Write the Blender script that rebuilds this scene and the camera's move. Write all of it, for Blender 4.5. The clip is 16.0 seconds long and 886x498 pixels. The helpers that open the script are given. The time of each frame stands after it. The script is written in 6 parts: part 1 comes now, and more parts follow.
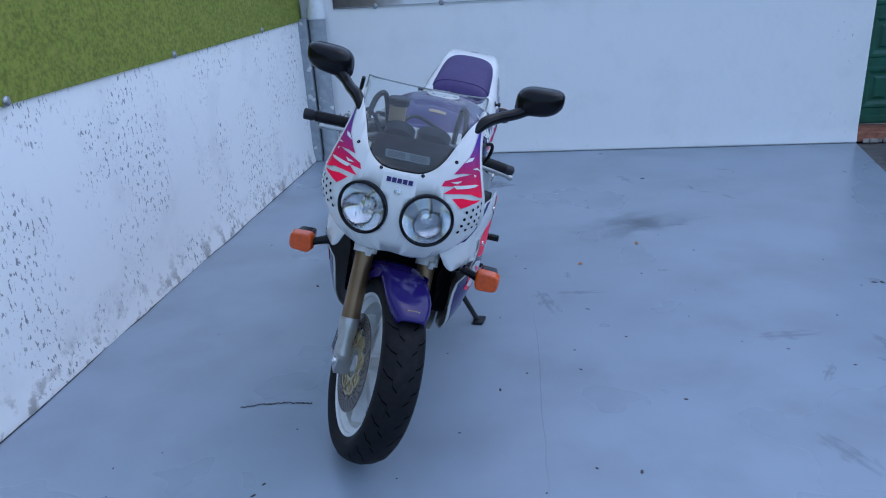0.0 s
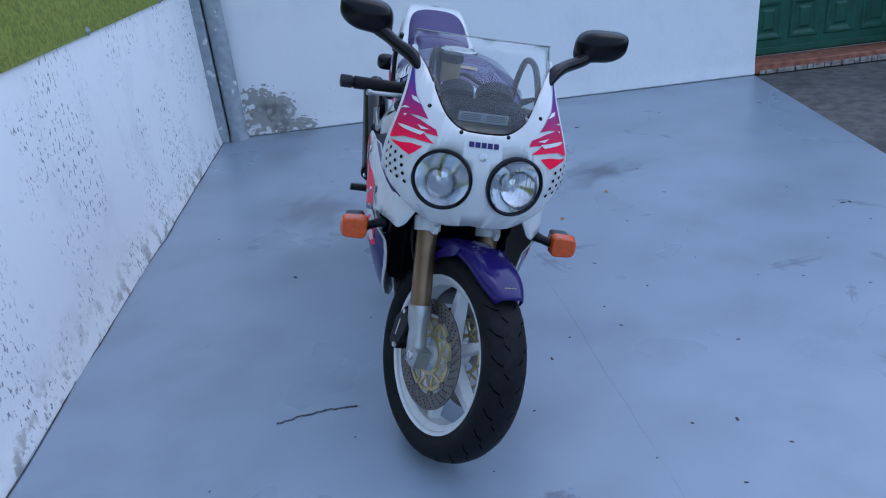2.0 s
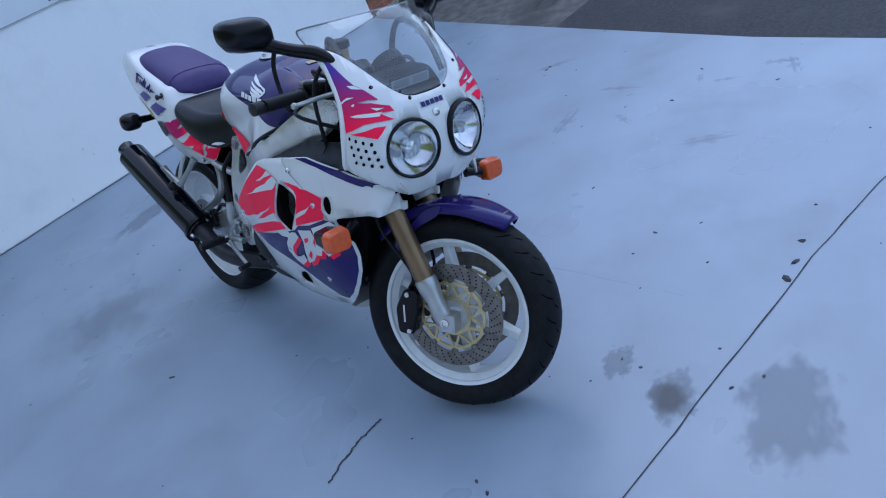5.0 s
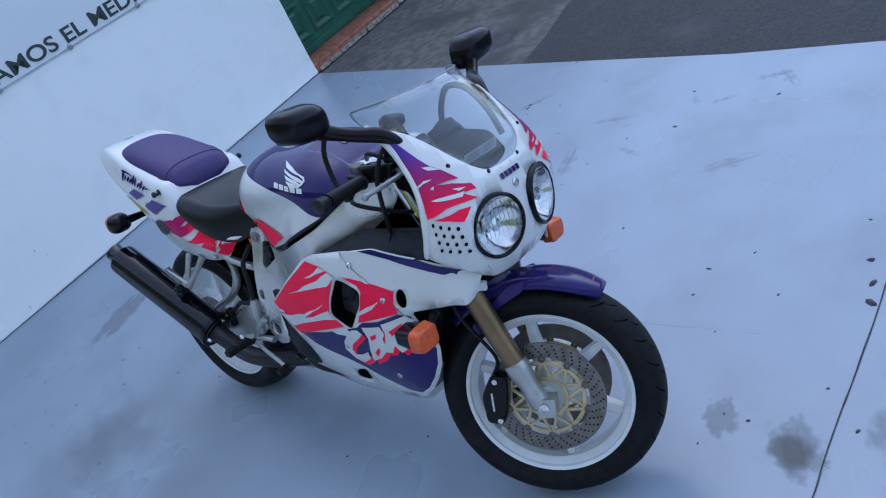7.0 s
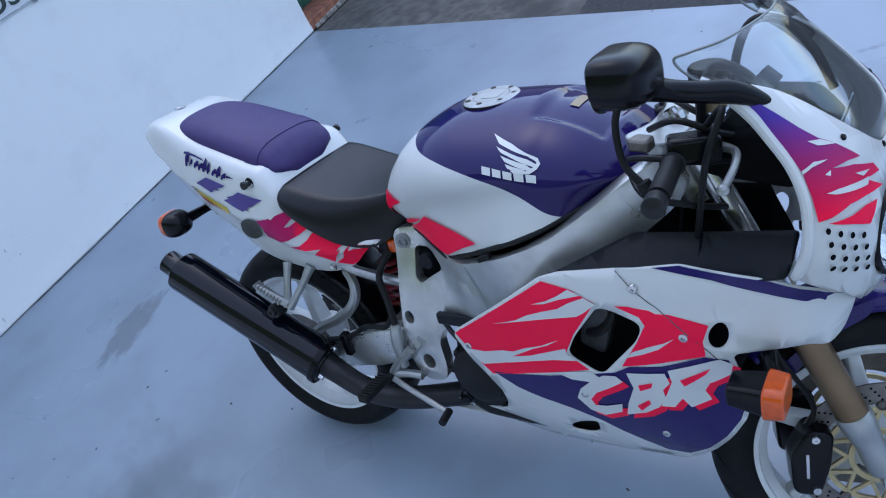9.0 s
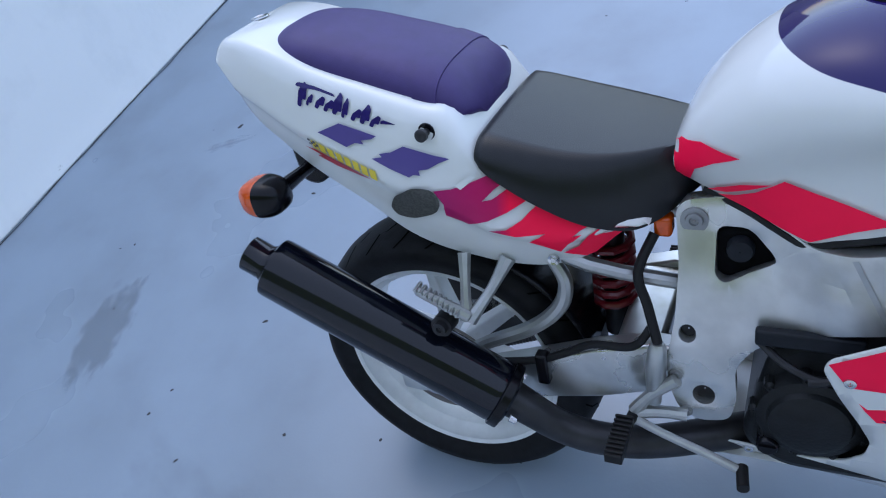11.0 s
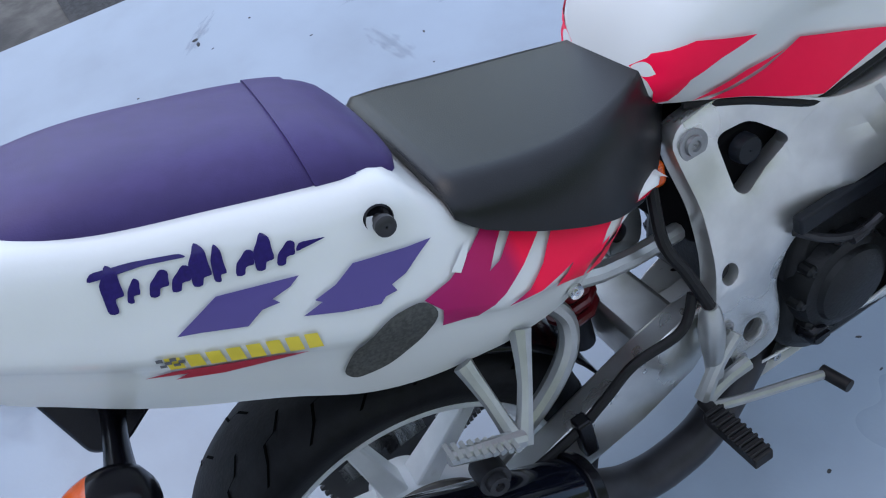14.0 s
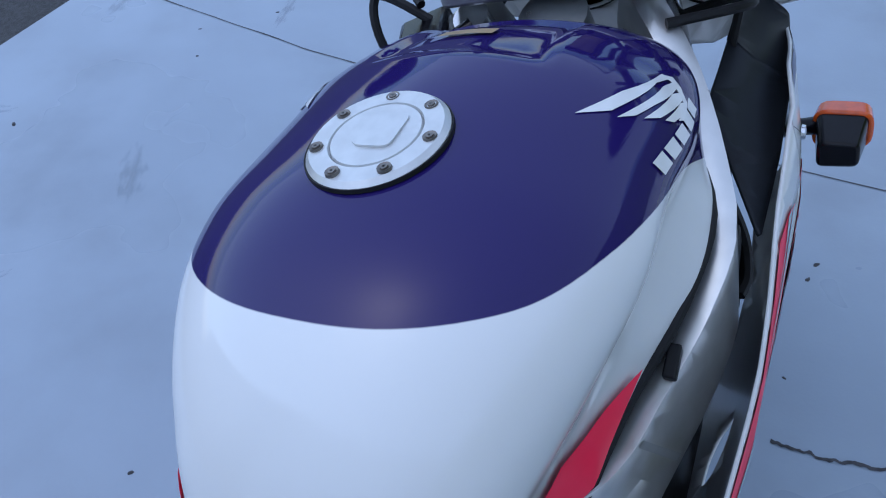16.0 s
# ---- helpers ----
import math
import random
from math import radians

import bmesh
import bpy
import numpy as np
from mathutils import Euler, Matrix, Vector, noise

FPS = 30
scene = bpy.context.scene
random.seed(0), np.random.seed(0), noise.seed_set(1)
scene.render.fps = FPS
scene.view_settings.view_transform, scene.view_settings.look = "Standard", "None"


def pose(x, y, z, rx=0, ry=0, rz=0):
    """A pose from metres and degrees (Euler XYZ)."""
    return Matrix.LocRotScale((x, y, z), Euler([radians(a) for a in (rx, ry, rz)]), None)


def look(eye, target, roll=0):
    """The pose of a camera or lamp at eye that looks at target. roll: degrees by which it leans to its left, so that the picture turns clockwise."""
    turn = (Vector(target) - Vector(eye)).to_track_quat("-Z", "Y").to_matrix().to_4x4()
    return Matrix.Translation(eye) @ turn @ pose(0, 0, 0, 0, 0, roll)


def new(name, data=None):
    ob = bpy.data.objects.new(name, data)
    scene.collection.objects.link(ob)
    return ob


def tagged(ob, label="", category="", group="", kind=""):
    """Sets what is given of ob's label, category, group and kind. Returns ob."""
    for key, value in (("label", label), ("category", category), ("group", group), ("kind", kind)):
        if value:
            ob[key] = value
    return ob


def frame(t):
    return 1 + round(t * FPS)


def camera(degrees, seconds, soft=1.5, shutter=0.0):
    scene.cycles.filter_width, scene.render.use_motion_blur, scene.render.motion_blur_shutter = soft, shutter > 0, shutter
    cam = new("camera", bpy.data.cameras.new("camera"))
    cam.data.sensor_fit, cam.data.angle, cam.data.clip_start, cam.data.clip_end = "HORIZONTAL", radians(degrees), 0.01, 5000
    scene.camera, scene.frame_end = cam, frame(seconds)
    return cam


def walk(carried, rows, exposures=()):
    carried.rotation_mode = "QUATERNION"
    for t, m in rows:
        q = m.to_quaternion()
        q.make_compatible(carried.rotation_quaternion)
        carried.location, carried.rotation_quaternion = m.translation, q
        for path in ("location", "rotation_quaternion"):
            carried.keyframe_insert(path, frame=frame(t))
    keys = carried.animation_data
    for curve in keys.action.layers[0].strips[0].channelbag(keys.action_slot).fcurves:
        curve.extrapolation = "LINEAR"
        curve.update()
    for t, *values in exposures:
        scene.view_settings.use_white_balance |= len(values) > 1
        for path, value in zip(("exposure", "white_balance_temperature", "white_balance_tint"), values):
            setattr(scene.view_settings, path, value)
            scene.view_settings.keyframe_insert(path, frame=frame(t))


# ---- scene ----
cam = camera(61.33, 16.0, 1.1)
# seconds, place in metres, turn in degrees
ROWS = [
    (0.0, -0.040, -0.004, 1.418, 68.54, 3.31, -1.38),
    (0.5, -0.143, 0.009, 1.401, 67.77, 3.54, -2.63),
    (1.0, -0.323, 0.019, 1.383, 66.62, 3.94, -5.09),
    (1.5, -0.470, 0.117, 1.376, 65.64, 4.37, -9.01),
    (2.0, -0.623, 0.278, 1.398, 65.03, 5.26, -14.72),
    (2.5, -0.847, 0.346, 1.404, 64.48, 6.81, -21.78),
    (3.0, -1.093, 0.359, 1.428, 63.61, 9.13, -29.50),
    (3.5, -1.225, 0.462, 1.419, 62.23, 11.62, -37.12),
    (3.7, -1.266, 0.520, 1.425, 61.61, 12.61, -39.91),
    (5.8, -1.432, 0.805, 1.618, 54.73, 21.19, -60.35),
    (6.0, -1.423, 0.846, 1.635, 54.97, 21.57, -61.07),
    (6.5, -1.410, 0.946, 1.660, 55.44, 22.22, -62.79),
    (7.0, -1.406, 1.123, 1.668, 55.53, 22.49, -64.31),
    (7.5, -1.395, 1.308, 1.672, 54.97, 22.48, -65.80),
    (8.0, -1.325, 1.527, 1.666, 53.79, 22.33, -67.28),
    (8.5, -1.257, 1.746, 1.666, 52.35, 21.78, -68.84),
    (9.0, -1.202, 1.997, 1.657, 50.80, 20.91, -70.33),
    (9.5, -1.133, 2.237, 1.624, 49.48, 19.64, -71.89),
    (10.0, -1.054, 2.452, 1.608, 48.10, 18.47, -73.58),
    (10.2, -1.032, 2.528, 1.598, 47.40, 17.99, -74.43),
    (12.3, -0.728, 3.270, 1.390, 41.72, 15.10, -91.01),
    (12.5, -0.697, 3.312, 1.384, 41.16, 15.41, -94.31),
    (13.0, -0.659, 3.437, 1.387, 39.78, 15.36, -104.94),
    (13.5, -0.616, 3.455, 1.376, 38.47, 13.77, -117.32),
    (14.0, -0.503, 3.392, 1.366, 38.09, 11.11, -129.89),
    (14.5, -0.432, 3.310, 1.350, 38.50, 8.20, -141.05),
    (15.0, -0.335, 3.218, 1.335, 40.03, 6.01, -151.36),
    (15.5, -0.230, 3.126, 1.340, 41.36, 5.20, -159.75),
    (16.0, -0.182, 2.994, 1.327, 41.54, 3.85, -165.20),
]
EXPOSE = ((0.0, 0.36, 5350, 10), (3.5, 0.47, 5350, 10), (6.5, 0.54, 5450, 10), (9.0, 0.70, 5650, 10), (10.0, 0.77, 5750, 10), (12.5, 0.88, 5900, 10), (14.0, 1.00, 6350, 10), (14.7, 0.94, 6050, 10), (15.2, 0.84, 5800, 10), (16.0, 0.50, 5450, 10))
walk(cam, [(t, pose(x, y, z, rx, ry, rz)) for t, x, y, z, rx, ry, rz in ROWS], EXPOSE)

# ---- light: open blue sky, the sun hidden behind thin haze ----
SUN_UP, SUN_ROUND = radians(58), radians(70)
world = bpy.data.worlds.new("sky")
scene.world = world
world.use_nodes = True
wt = world.node_tree
wt.nodes.clear()
sky = wt.nodes.new("ShaderNodeTexSky")
sky.sky_type = "NISHITA"
sky.sun_disc = False
sky.sun_elevation, sky.sun_rotation = SUN_UP, SUN_ROUND
sky.air_density, sky.dust_density, sky.ozone_density = 1.0, 1.0, 1.0
bg = wt.nodes.new("ShaderNodeBackground")
bg.inputs["Strength"].default_value = 0.15
wo = wt.nodes.new("ShaderNodeOutputWorld")
wt.links.new(sky.outputs[0], bg.inputs[0])
wt.links.new(bg.outputs[0], wo.inputs[0])
sun = new("sun", bpy.data.lights.new("sun", "SUN"))
sun.data.energy, sun.data.angle, sun.data.color = 0.95, radians(150), (1.0, 0.97, 0.93)
sun.matrix_basis = look((0, 0, 8), (-1.2, -0.5, 0.0))


# ---- materials ----
def material(name, colour, rough=0.5, metal=0.0, coat=0.0, spec=0.5, grain=0.0, scale=30.0, spots=None, spot_scale=6.0, spot_at=(0.55, 0.7), bump=0.0, bump_scale=80.0, rough_var=0.0, detail=6.0):
    """A surface with variation at two scales: fine grain and larger stains of a second colour, and fine relief."""
    m = bpy.data.materials.new(name)
    m.use_nodes = True
    nt = m.node_tree
    b = nt.nodes["Principled BSDF"]
    b.inputs["Base Color"].default_value = (*colour, 1)
    b.inputs["Roughness"].default_value = rough
    b.inputs["Metallic"].default_value = metal
    b.inputs["Coat Weight"].default_value = coat
    b.inputs["Coat Roughness"].default_value = 0.04
    b.inputs["Specular IOR Level"].default_value = spec
    co = nt.nodes.new("ShaderNodeTexCoord")

    def noise_tex(s, d):
        n = nt.nodes.new("ShaderNodeTexNoise")
        n.inputs["Scale"].default_value, n.inputs["Detail"].default_value = s, d
        nt.links.new(co.outputs["Object"], n.inputs["Vector"])
        return n

    def ramp(src, lo, hi):
        r = nt.nodes.new("ShaderNodeMapRange")
        r.interpolation_type = "SMOOTHSTEP"
        r.inputs["From Min"].default_value, r.inputs["From Max"].default_value = lo, hi
        nt.links.new(src, r.inputs["Value"])
        return r

    def mix(fac, a, c, kind="MIX"):
        x = nt.nodes.new("ShaderNodeMix")
        x.data_type, x.blend_type = "RGBA", kind
        for sock, v in ((x.inputs[0], fac), (x.inputs[6], a), (x.inputs[7], c)):
            if isinstance(v, tuple):
                sock.default_value = v
            elif isinstance(v, float):
                sock.default_value = v
            else:
                nt.links.new(v, sock)
        return x.outputs[2]

    col = (*colour, 1.0)
    if grain:
        n = noise_tex(scale, detail)
        g = ramp(n.outputs["Fac"], 0.3, 0.7)
        col = mix(g.outputs[0], tuple(c * (1 - grain) for c in colour) + (1.0,), tuple(min(1.0, c * (1 + grain)) for c in colour) + (1.0,))
    if spots:
        n = noise_tex(spot_scale, 8.0)
        g = ramp(n.outputs["Fac"], *spot_at)
        col = mix(g.outputs[0], col, (*spots, 1.0))
    if not isinstance(col, tuple):
        nt.links.new(col, b.inputs["Base Color"])
    if rough_var:
        n = noise_tex(scale * 0.4, 4.0)
        g = ramp(n.outputs["Fac"], 0.3, 0.7)
        g.inputs["To Min"].default_value, g.inputs["To Max"].default_value = max(0.02, rough - rough_var), min(1.0, rough + rough_var)
        nt.links.new(g.outputs[0], b.inputs["Roughness"])
    if bump:
        n = noise_tex(bump_scale, 5.0)
        bp = nt.nodes.new("ShaderNodeBump")
        bp.inputs["Strength"].default_value, bp.inputs["Distance"].default_value = bump, 0.004
        nt.links.new(n.outputs["Fac"], bp.inputs["Height"])
        nt.links.new(bp.outputs[0], b.inputs["Normal"])
    return m


def nodes_of(m):
    return m.node_tree, m.node_tree.nodes["Principled BSDF"]


# white lime-washed walls: fine relief, flaked dark spots that gather low on the wall, grey damp
def wall_paint(name, low, gain):
    m = material(name, (0.84, 0.84, 0.83), 0.8, bump=0.35, bump_scale=26)
    nt, b = nodes_of(m)
    co = nt.nodes.new("ShaderNodeTexCoord")
    sep = nt.nodes.new("ShaderNodeSeparateXYZ")
    nt.links.new(co.outputs["Object"], sep.inputs[0])

    def math_node(op, a, c):
        n = nt.nodes.new("ShaderNodeMath")
        n.operation, n.use_clamp = op, op in ("MULTIPLY", "ADD")
        for s, v in zip(n.inputs, (a, c)):
            if isinstance(v, (int, float)):
                s.default_value = v
            else:
                nt.links.new(v, s)
        return n.outputs[0]

    def field(scale, detail, lo, hi, stretch=(1, 1, 1)):
        mp = nt.nodes.new("ShaderNodeMapping")
        mp.inputs["Scale"].default_value = stretch
        nt.links.new(co.outputs["Object"], mp.inputs[0])
        n = nt.nodes.new("ShaderNodeTexNoise")
        n.inputs["Scale"].default_value, n.inputs["Detail"].default_value = scale, detail
        n.inputs["Roughness"].default_value = 0.62
        nt.links.new(mp.outputs[0], n.inputs["Vector"])
        r = nt.nodes.new("ShaderNodeMapRange")
        r.inputs["From Min"].default_value, r.inputs["From Max"].default_value = lo, hi
        nt.links.new(n.outputs["Fac"], r.inputs["Value"])
        return r.outputs[0]

    damp = math_node("MULTIPLY", field(3.2, 8, 0.52, 0.78), low)
    flakes = math_node("MULTIPLY", field(60, 5, 0.640 - 0.045 * gain, 0.670 - 0.045 * gain, (1, 1, 0.5)), field(2.2, 4, 0.62 - 0.105 * gain, 0.70 - 0.09 * gain))
    rot = nt.nodes.new("ShaderNodeMapRange")
    rot.inputs["From Min"].default_value, rot.inputs["From Max"].default_value = 0.16, 0.0
    nt.links.new(sep.outputs[2], rot.inputs["Value"])
    rotten = math_node("MULTIPLY", rot.outputs[0], field(11, 8, 0.66 - 0.10 * gain, 0.72 - 0.08 * gain))
    prev = (0.84, 0.84, 0.83, 1)
    for fac, colour in ((damp, (0.50, 0.51, 0.53, 1)), (rotten, (0.34, 0.33, 0.31, 1)), (flakes, (0.24, 0.25, 0.27, 1))):
        x = nt.nodes.new("ShaderNodeMix")
        x.data_type = "RGBA"
        nt.links.new(fac, x.inputs[0])
        if isinstance(prev, tuple):
            x.inputs[6].default_value = prev
        else:
            nt.links.new(prev, x.inputs[6])
        x.inputs[7].default_value = colour
        prev = x.outputs[2]
    nt.links.new(prev, b.inputs["Base Color"])
    return m


M_WALL = wall_paint("white_limewash_flaking", 0.34, 1.5)
M_WALL_B = wall_paint("white_limewash", 0.22, 0.15)
M_BEIGE = material("beige_render", (0.42, 0.36, 0.30), 0.85, grain=0.1, scale=8, bump=0.3)
M_FLOOR = material("grey_blue_floor_paint", (0.275, 0.330, 0.400), 0.30, grain=0.05, scale=2.2, spots=(0.20, 0.235, 0.28), spot_scale=2.4, spot_at=(0.40, 0.92), bump=0.06, bump_scale=120, rough_var=0.04)
M_ASPH = material("old_concrete_yard", (0.105, 0.10, 0.092), 0.85, grain=0.3, scale=14, spots=(0.055, 0.054, 0.052), spot_scale=1.6, spot_at=(0.50, 0.66), bump=0.6, bump_scale=90)
M_TURF = material("artificial_turf", (0.20, 0.235, 0.030), 0.9, grain=0.28, scale=60, spots=(0.30, 0.31, 0.055), spot_scale=26, spot_at=(0.45, 0.85), bump=1.0, bump_scale=260)
M_PIPE_G = material("grey_pipe_paint", (0.30, 0.33, 0.36), 0.55, grain=0.12, scale=20, spots=(0.62, 0.62, 0.60), spot_scale=14, spot_at=(0.62, 0.66))
M_PIPE_W = material("white_pipe_plastic", (0.72, 0.74, 0.76), 0.4, grain=0.05)
M_GREEN = material("green_door_paint", (0.012, 0.085, 0.050), 0.45, grain=0.18, scale=12, bump=0.1)
M_TERRA = material("terracotta_sill", (0.28, 0.11, 0.065), 0.8, grain=0.3, scale=18, bump=0.4)
M_CRACK = material("dark_rough_grey", (0.05, 0.05, 0.055), 0.9, grain=0.4, scale=60)
M_INK = material("banner_ink", (0.03, 0.045, 0.04), 0.5, grain=0.1)
M_BOLT = material("zinc_bolt", (0.35, 0.36, 0.38), 0.4, metal=0.9, grain=0.2)


# ---- mesh helpers ----
def obj(name, bm, mat, parent=None, label="", smooth=True, bevel=0.0, angle=35):
    me = bpy.data.meshes.new(name)
    bmesh.ops.recalc_face_normals(bm, faces=bm.faces)
    bm.to_mesh(me)
    bm.free()
    if smooth:
        for p in me.polygons:
            p.use_smooth = True
        me.set_sharp_from_angle(angle=radians(angle))
    me.materials.append(mat)
    ob = new(name, me)
    if parent:
        ob.parent = parent
    if label:
        tagged(ob, label)
    if bevel:
        mod = ob.modifiers.new("bevel", "BEVEL")
        mod.width, mod.segments, mod.limit_method, mod.angle_limit = bevel, 2, "ANGLE", radians(40)
    return ob


def part(name, bm, mat, parent, label="", **k):
    return obj(name, bm, mat, parent, label, **k)


def box(bm, x0, x1, y0, y1, z0, z1, m=None):
    vs = [bm.verts.new((x, y, z)) for x in (x0, x1) for y in (y0, y1) for z in (z0, z1)]
    for f in ((0, 1, 3, 2), (4, 6, 7, 5), (0, 4, 5, 1), (2, 3, 7, 6), (0, 2, 6, 4), (1, 5, 7, 3)):
        bm.faces.new([vs[i] for i in f])
    if m is not None:
        bmesh.ops.transform(bm, matrix=m, verts=vs)
    return bm


def prism(bm, pts, d0, d1, put):
    """A plate: the outline pts (2D) between depths d0 and d1; put(u, v, d) gives the place."""
    a = [bm.verts.new(put(u, v, d0)) for u, v in pts]
    b = [bm.verts.new(put(u, v, d1)) for u, v in pts]
    n = len(pts)
    bm.faces.new(a)
    bm.faces.new(b[::-1])
    for i in range(n):
        bm.faces.new((a[i], b[i], b[(i + 1) % n], a[(i + 1) % n]))
    return bm


# ---- the yard ----
WL = Vector((0.166, 1.0, 0)).normalized()      # along the turf wall
WB = Vector((1.0, -0.137, 0)).normalized()     # along the banner wall
CORNER = Vector((-0.955, 5.728, 0))
NB = Vector((-WB.y, WB.x, 0))                    # behind the banner wall
NL = Vector((-WL.y, WL.x, 0))                    # behind the turf wall
M_BACK = Matrix(((WB.x, NB.x, 0, CORNER.x), (WB.y, NB.y, 0, CORNER.y), (0, 0, 1, 0), (0, 0, 0, 1)))
M_LEFT = Matrix(((WL.x, NL.x, 0, CORNER.x), (WL.y, NL.y, 0, CORNER.y), (0, 0, 1, 0), (0, 0, 0, 1)))
B_LEN = 3.965


def structure(name, bm, mat, label, m=None, **k):
    ob = tagged(obj(name, bm, mat, **k), label, kind="structure")
    if m is not None:
        ob.matrix_basis = m
    return ob


# ground to the horizon, and the painted slab that lies on it
bm = bmesh.new()
box(bm, -400, 400, -400, 400, -1.0, -0.012)
structure("ground", bm, M_ASPH, "dark stained old concrete yard ground", smooth=False)
bm = bmesh.new()
edge = [(-3.2, -7.0), (0.55, -7.0), (1.35, -1.0), (1.91, 1.29), (2.03, 1.89), (2.40, 3.2), (2.97, 5.20), (2.97, 5.45), (-1.2, 6.0), (-1.6, 4.5)]
prism(bm, edge, -0.2, 0.0, lambda u, v, d: (u, v, d))
structure("floor", bm, M_FLOOR, "semi-gloss grey-blue painted concrete floor with scuffs", smooth=False)

# banner wall with its rounded foot
bm = bmesh.new()
prof = [(-0.0, 0.0), (-0.012, 0.0), (-0.012, 0.02), (-0.004, 0.06), (0.0, 0.12), (0.0, 2.5), (0.25, 2.5), (0.25, 0.0)]
prism(bm, prof[1:], -0.02, B_LEN, lambda u, v, d: (d, u, v))
wall_back = structure("wall_north", bm, M_WALL_B, "white lime-washed wall with damp foot", M_BACK, bevel=0.01)
bm = bmesh.new()
prof = [(-0.012, 0.0), (-0.012, 0.02), (-0.004, 0.06), (0.0, 0.12), (0.0, 1.04), (0.0, 1.85), (0.22, 1.85), (0.22, 0.0)]
prism(bm, prof, -12.5, 0.0, lambda u, v, d: (d, u, v))
wall_left = structure("wall_west", bm, M_WALL, "white wall with flaking pitted paint", M_LEFT)
# ---- the yard's fittings ----
# printed turf sheeting over the upper half of the west wall, with its fixing bolts
bm = bmesh.new()
box(bm, -12.4, -0.06, -0.012, -0.002, 1.035, 1.84)
structure("wall_cover", bm, M_TURF, "green turf-printed sheeting on the upper wall", M_LEFT, smooth=False)


def at_left(d, out, z):
    return M_LEFT @ Vector((d, -out, z))


def at_back(d, out, z):
    return M_BACK @ Vector((d, -out, z))


def wall_bolt(p, axis, first=[]):
    bm = bmesh.new()
    disc_bolt = [(0.001, 0.012), (0.008, 0.012), (0.010, 0.008), (0.018, 0.004), (0.019, 0.0)]
    m = Matrix.Translation(p) @ Vector(axis).to_track_quat("Y", "Z").to_matrix().to_4x4()
    rings = [[bm.verts.new(m @ Vector((r * math.cos(2 * math.pi * i / 14), y, r * math.sin(2 * math.pi * i / 14)))) for i in range(14)] for r, y in disc_bolt]
    for a, b in zip(rings, rings[1:]):
        for i in range(14):
            bm.faces.new((a[i], a[(i + 1) % 14], b[(i + 1) % 14], b[i]))
    return tagged(obj("fixing_bolt", bm, M_BOLT), "small zinc fixing bolt through the sheeting", "bolt", "fixing bolts")


for d in (-0.85, -2.02, -3.22, -4.4, -5.6):
    wall_bolt(at_left(d, 0.012, 1.047), -NL)

# banner on the north wall: a brown picture at its far end, pale elsewhere, dark capital letters
M_BAN = material("printed_banner", (0.70, 0.72, 0.74), 0.45)
nt, bs = nodes_of(M_BAN)
co = nt.nodes.new("ShaderNodeTexCoord")
sp = nt.nodes.new("ShaderNodeSeparateXYZ")
nt.links.new(co.outputs["Object"], sp.inputs[0])
nz = nt.nodes.new("ShaderNodeTexNoise")
nz.inputs["Scale"].default_value = 5.0
nt.links.new(co.outputs["Object"], nz.inputs["Vector"])
ad = nt.nodes.new("ShaderNodeMath")
ad.operation = "MULTIPLY_ADD"
ad.inputs[1].default_value = 0.5
nt.links.new(nz.outputs["Fac"], ad.inputs[0])
nt.links.new(sp.outputs[0], ad.inputs[2])
rp = nt.nodes.new("ShaderNodeValToRGB")
rp.color_ramp.elements[0].position, rp.color_ramp.elements[0].color = 0.55, (0.06, 0.05, 0.045, 1)
rp.color_ramp.elements[1].position, rp.color_ramp.elements[1].color = 1.0, (0.70, 0.72, 0.74, 1)
e = rp.color_ramp.elements.new(0.8)
e.color = (0.22, 0.19, 0.16, 1)
nt.links.new(ad.outputs[0], rp.inputs[0])
nt.links.new(rp.outputs[0], bs.inputs["Base Color"])
bm = bmesh.new()
box(bm, 0.24, 3.55, -0.010, -0.004, 1.10, 2.3)
banner = obj("banner", bm, M_BAN, smooth=False)
banner.matrix_basis = M_BACK
tagged(banner, "pale printed vinyl banner with dark capital letters", "banner")
bm = bmesh.new()
box(bm, 0.24, 3.55, -0.013, -0.0105, 1.104, 1.108)
part("hem_line", bm, M_PIPE_G, banner, smooth=False)
txt = bpy.data.curves.new("letters", "FONT")
txt.body, txt.size, txt.extrude, txt.offset = "DAMOS EL MEDI", 0.122, 0.001, 0.002
txt_ob = new("letters_tmp", txt)
bpy.context.view_layer.update()
me = bpy.data.meshes.new_from_object(txt_ob.evaluated_get(bpy.context.evaluated_depsgraph_get()))
bpy.data.objects.remove(txt_ob)
me.materials.append(M_INK)
wide = max(v.co.x for v in me.vertices)
place = Matrix.Translation((1.745, -0.0125, 1.130)) @ Matrix.Rotation(radians(90), 4, "X") @ Matrix.Diagonal((1.17 / wide, 1, 1, 1))
whole = bmesh.new()
whole.from_mesh(me)
left_over = set(whole.verts)
while left_over:
    seed = min(left_over, key=lambda v: (v.co.x, v.co.y, v.co.z))
    isle, todo = {seed}, [seed]
    while todo:
        for e in todo.pop().link_edges:
            for v in e.verts:
                if v not in isle:
                    isle.add(v)
                    todo.append(v)
    left_over -= isle
    one = bmesh.new()
    made = {v: one.verts.new(v.co) for v in isle}
    for f in whole.faces:
        if f.verts[0] in isle:
            one.faces.new([made[v] for v in f.verts])
    letter = part("letter", one, M_INK, banner, smooth=False)
    letter.matrix_basis = place
whole.free()
bpy.data.meshes.remove(me)
for d in (0.55, 1.03, 1.86, 2.36, 2.9):
    wall_bolt(at_back(d, 0.010, 1.107), -NB)

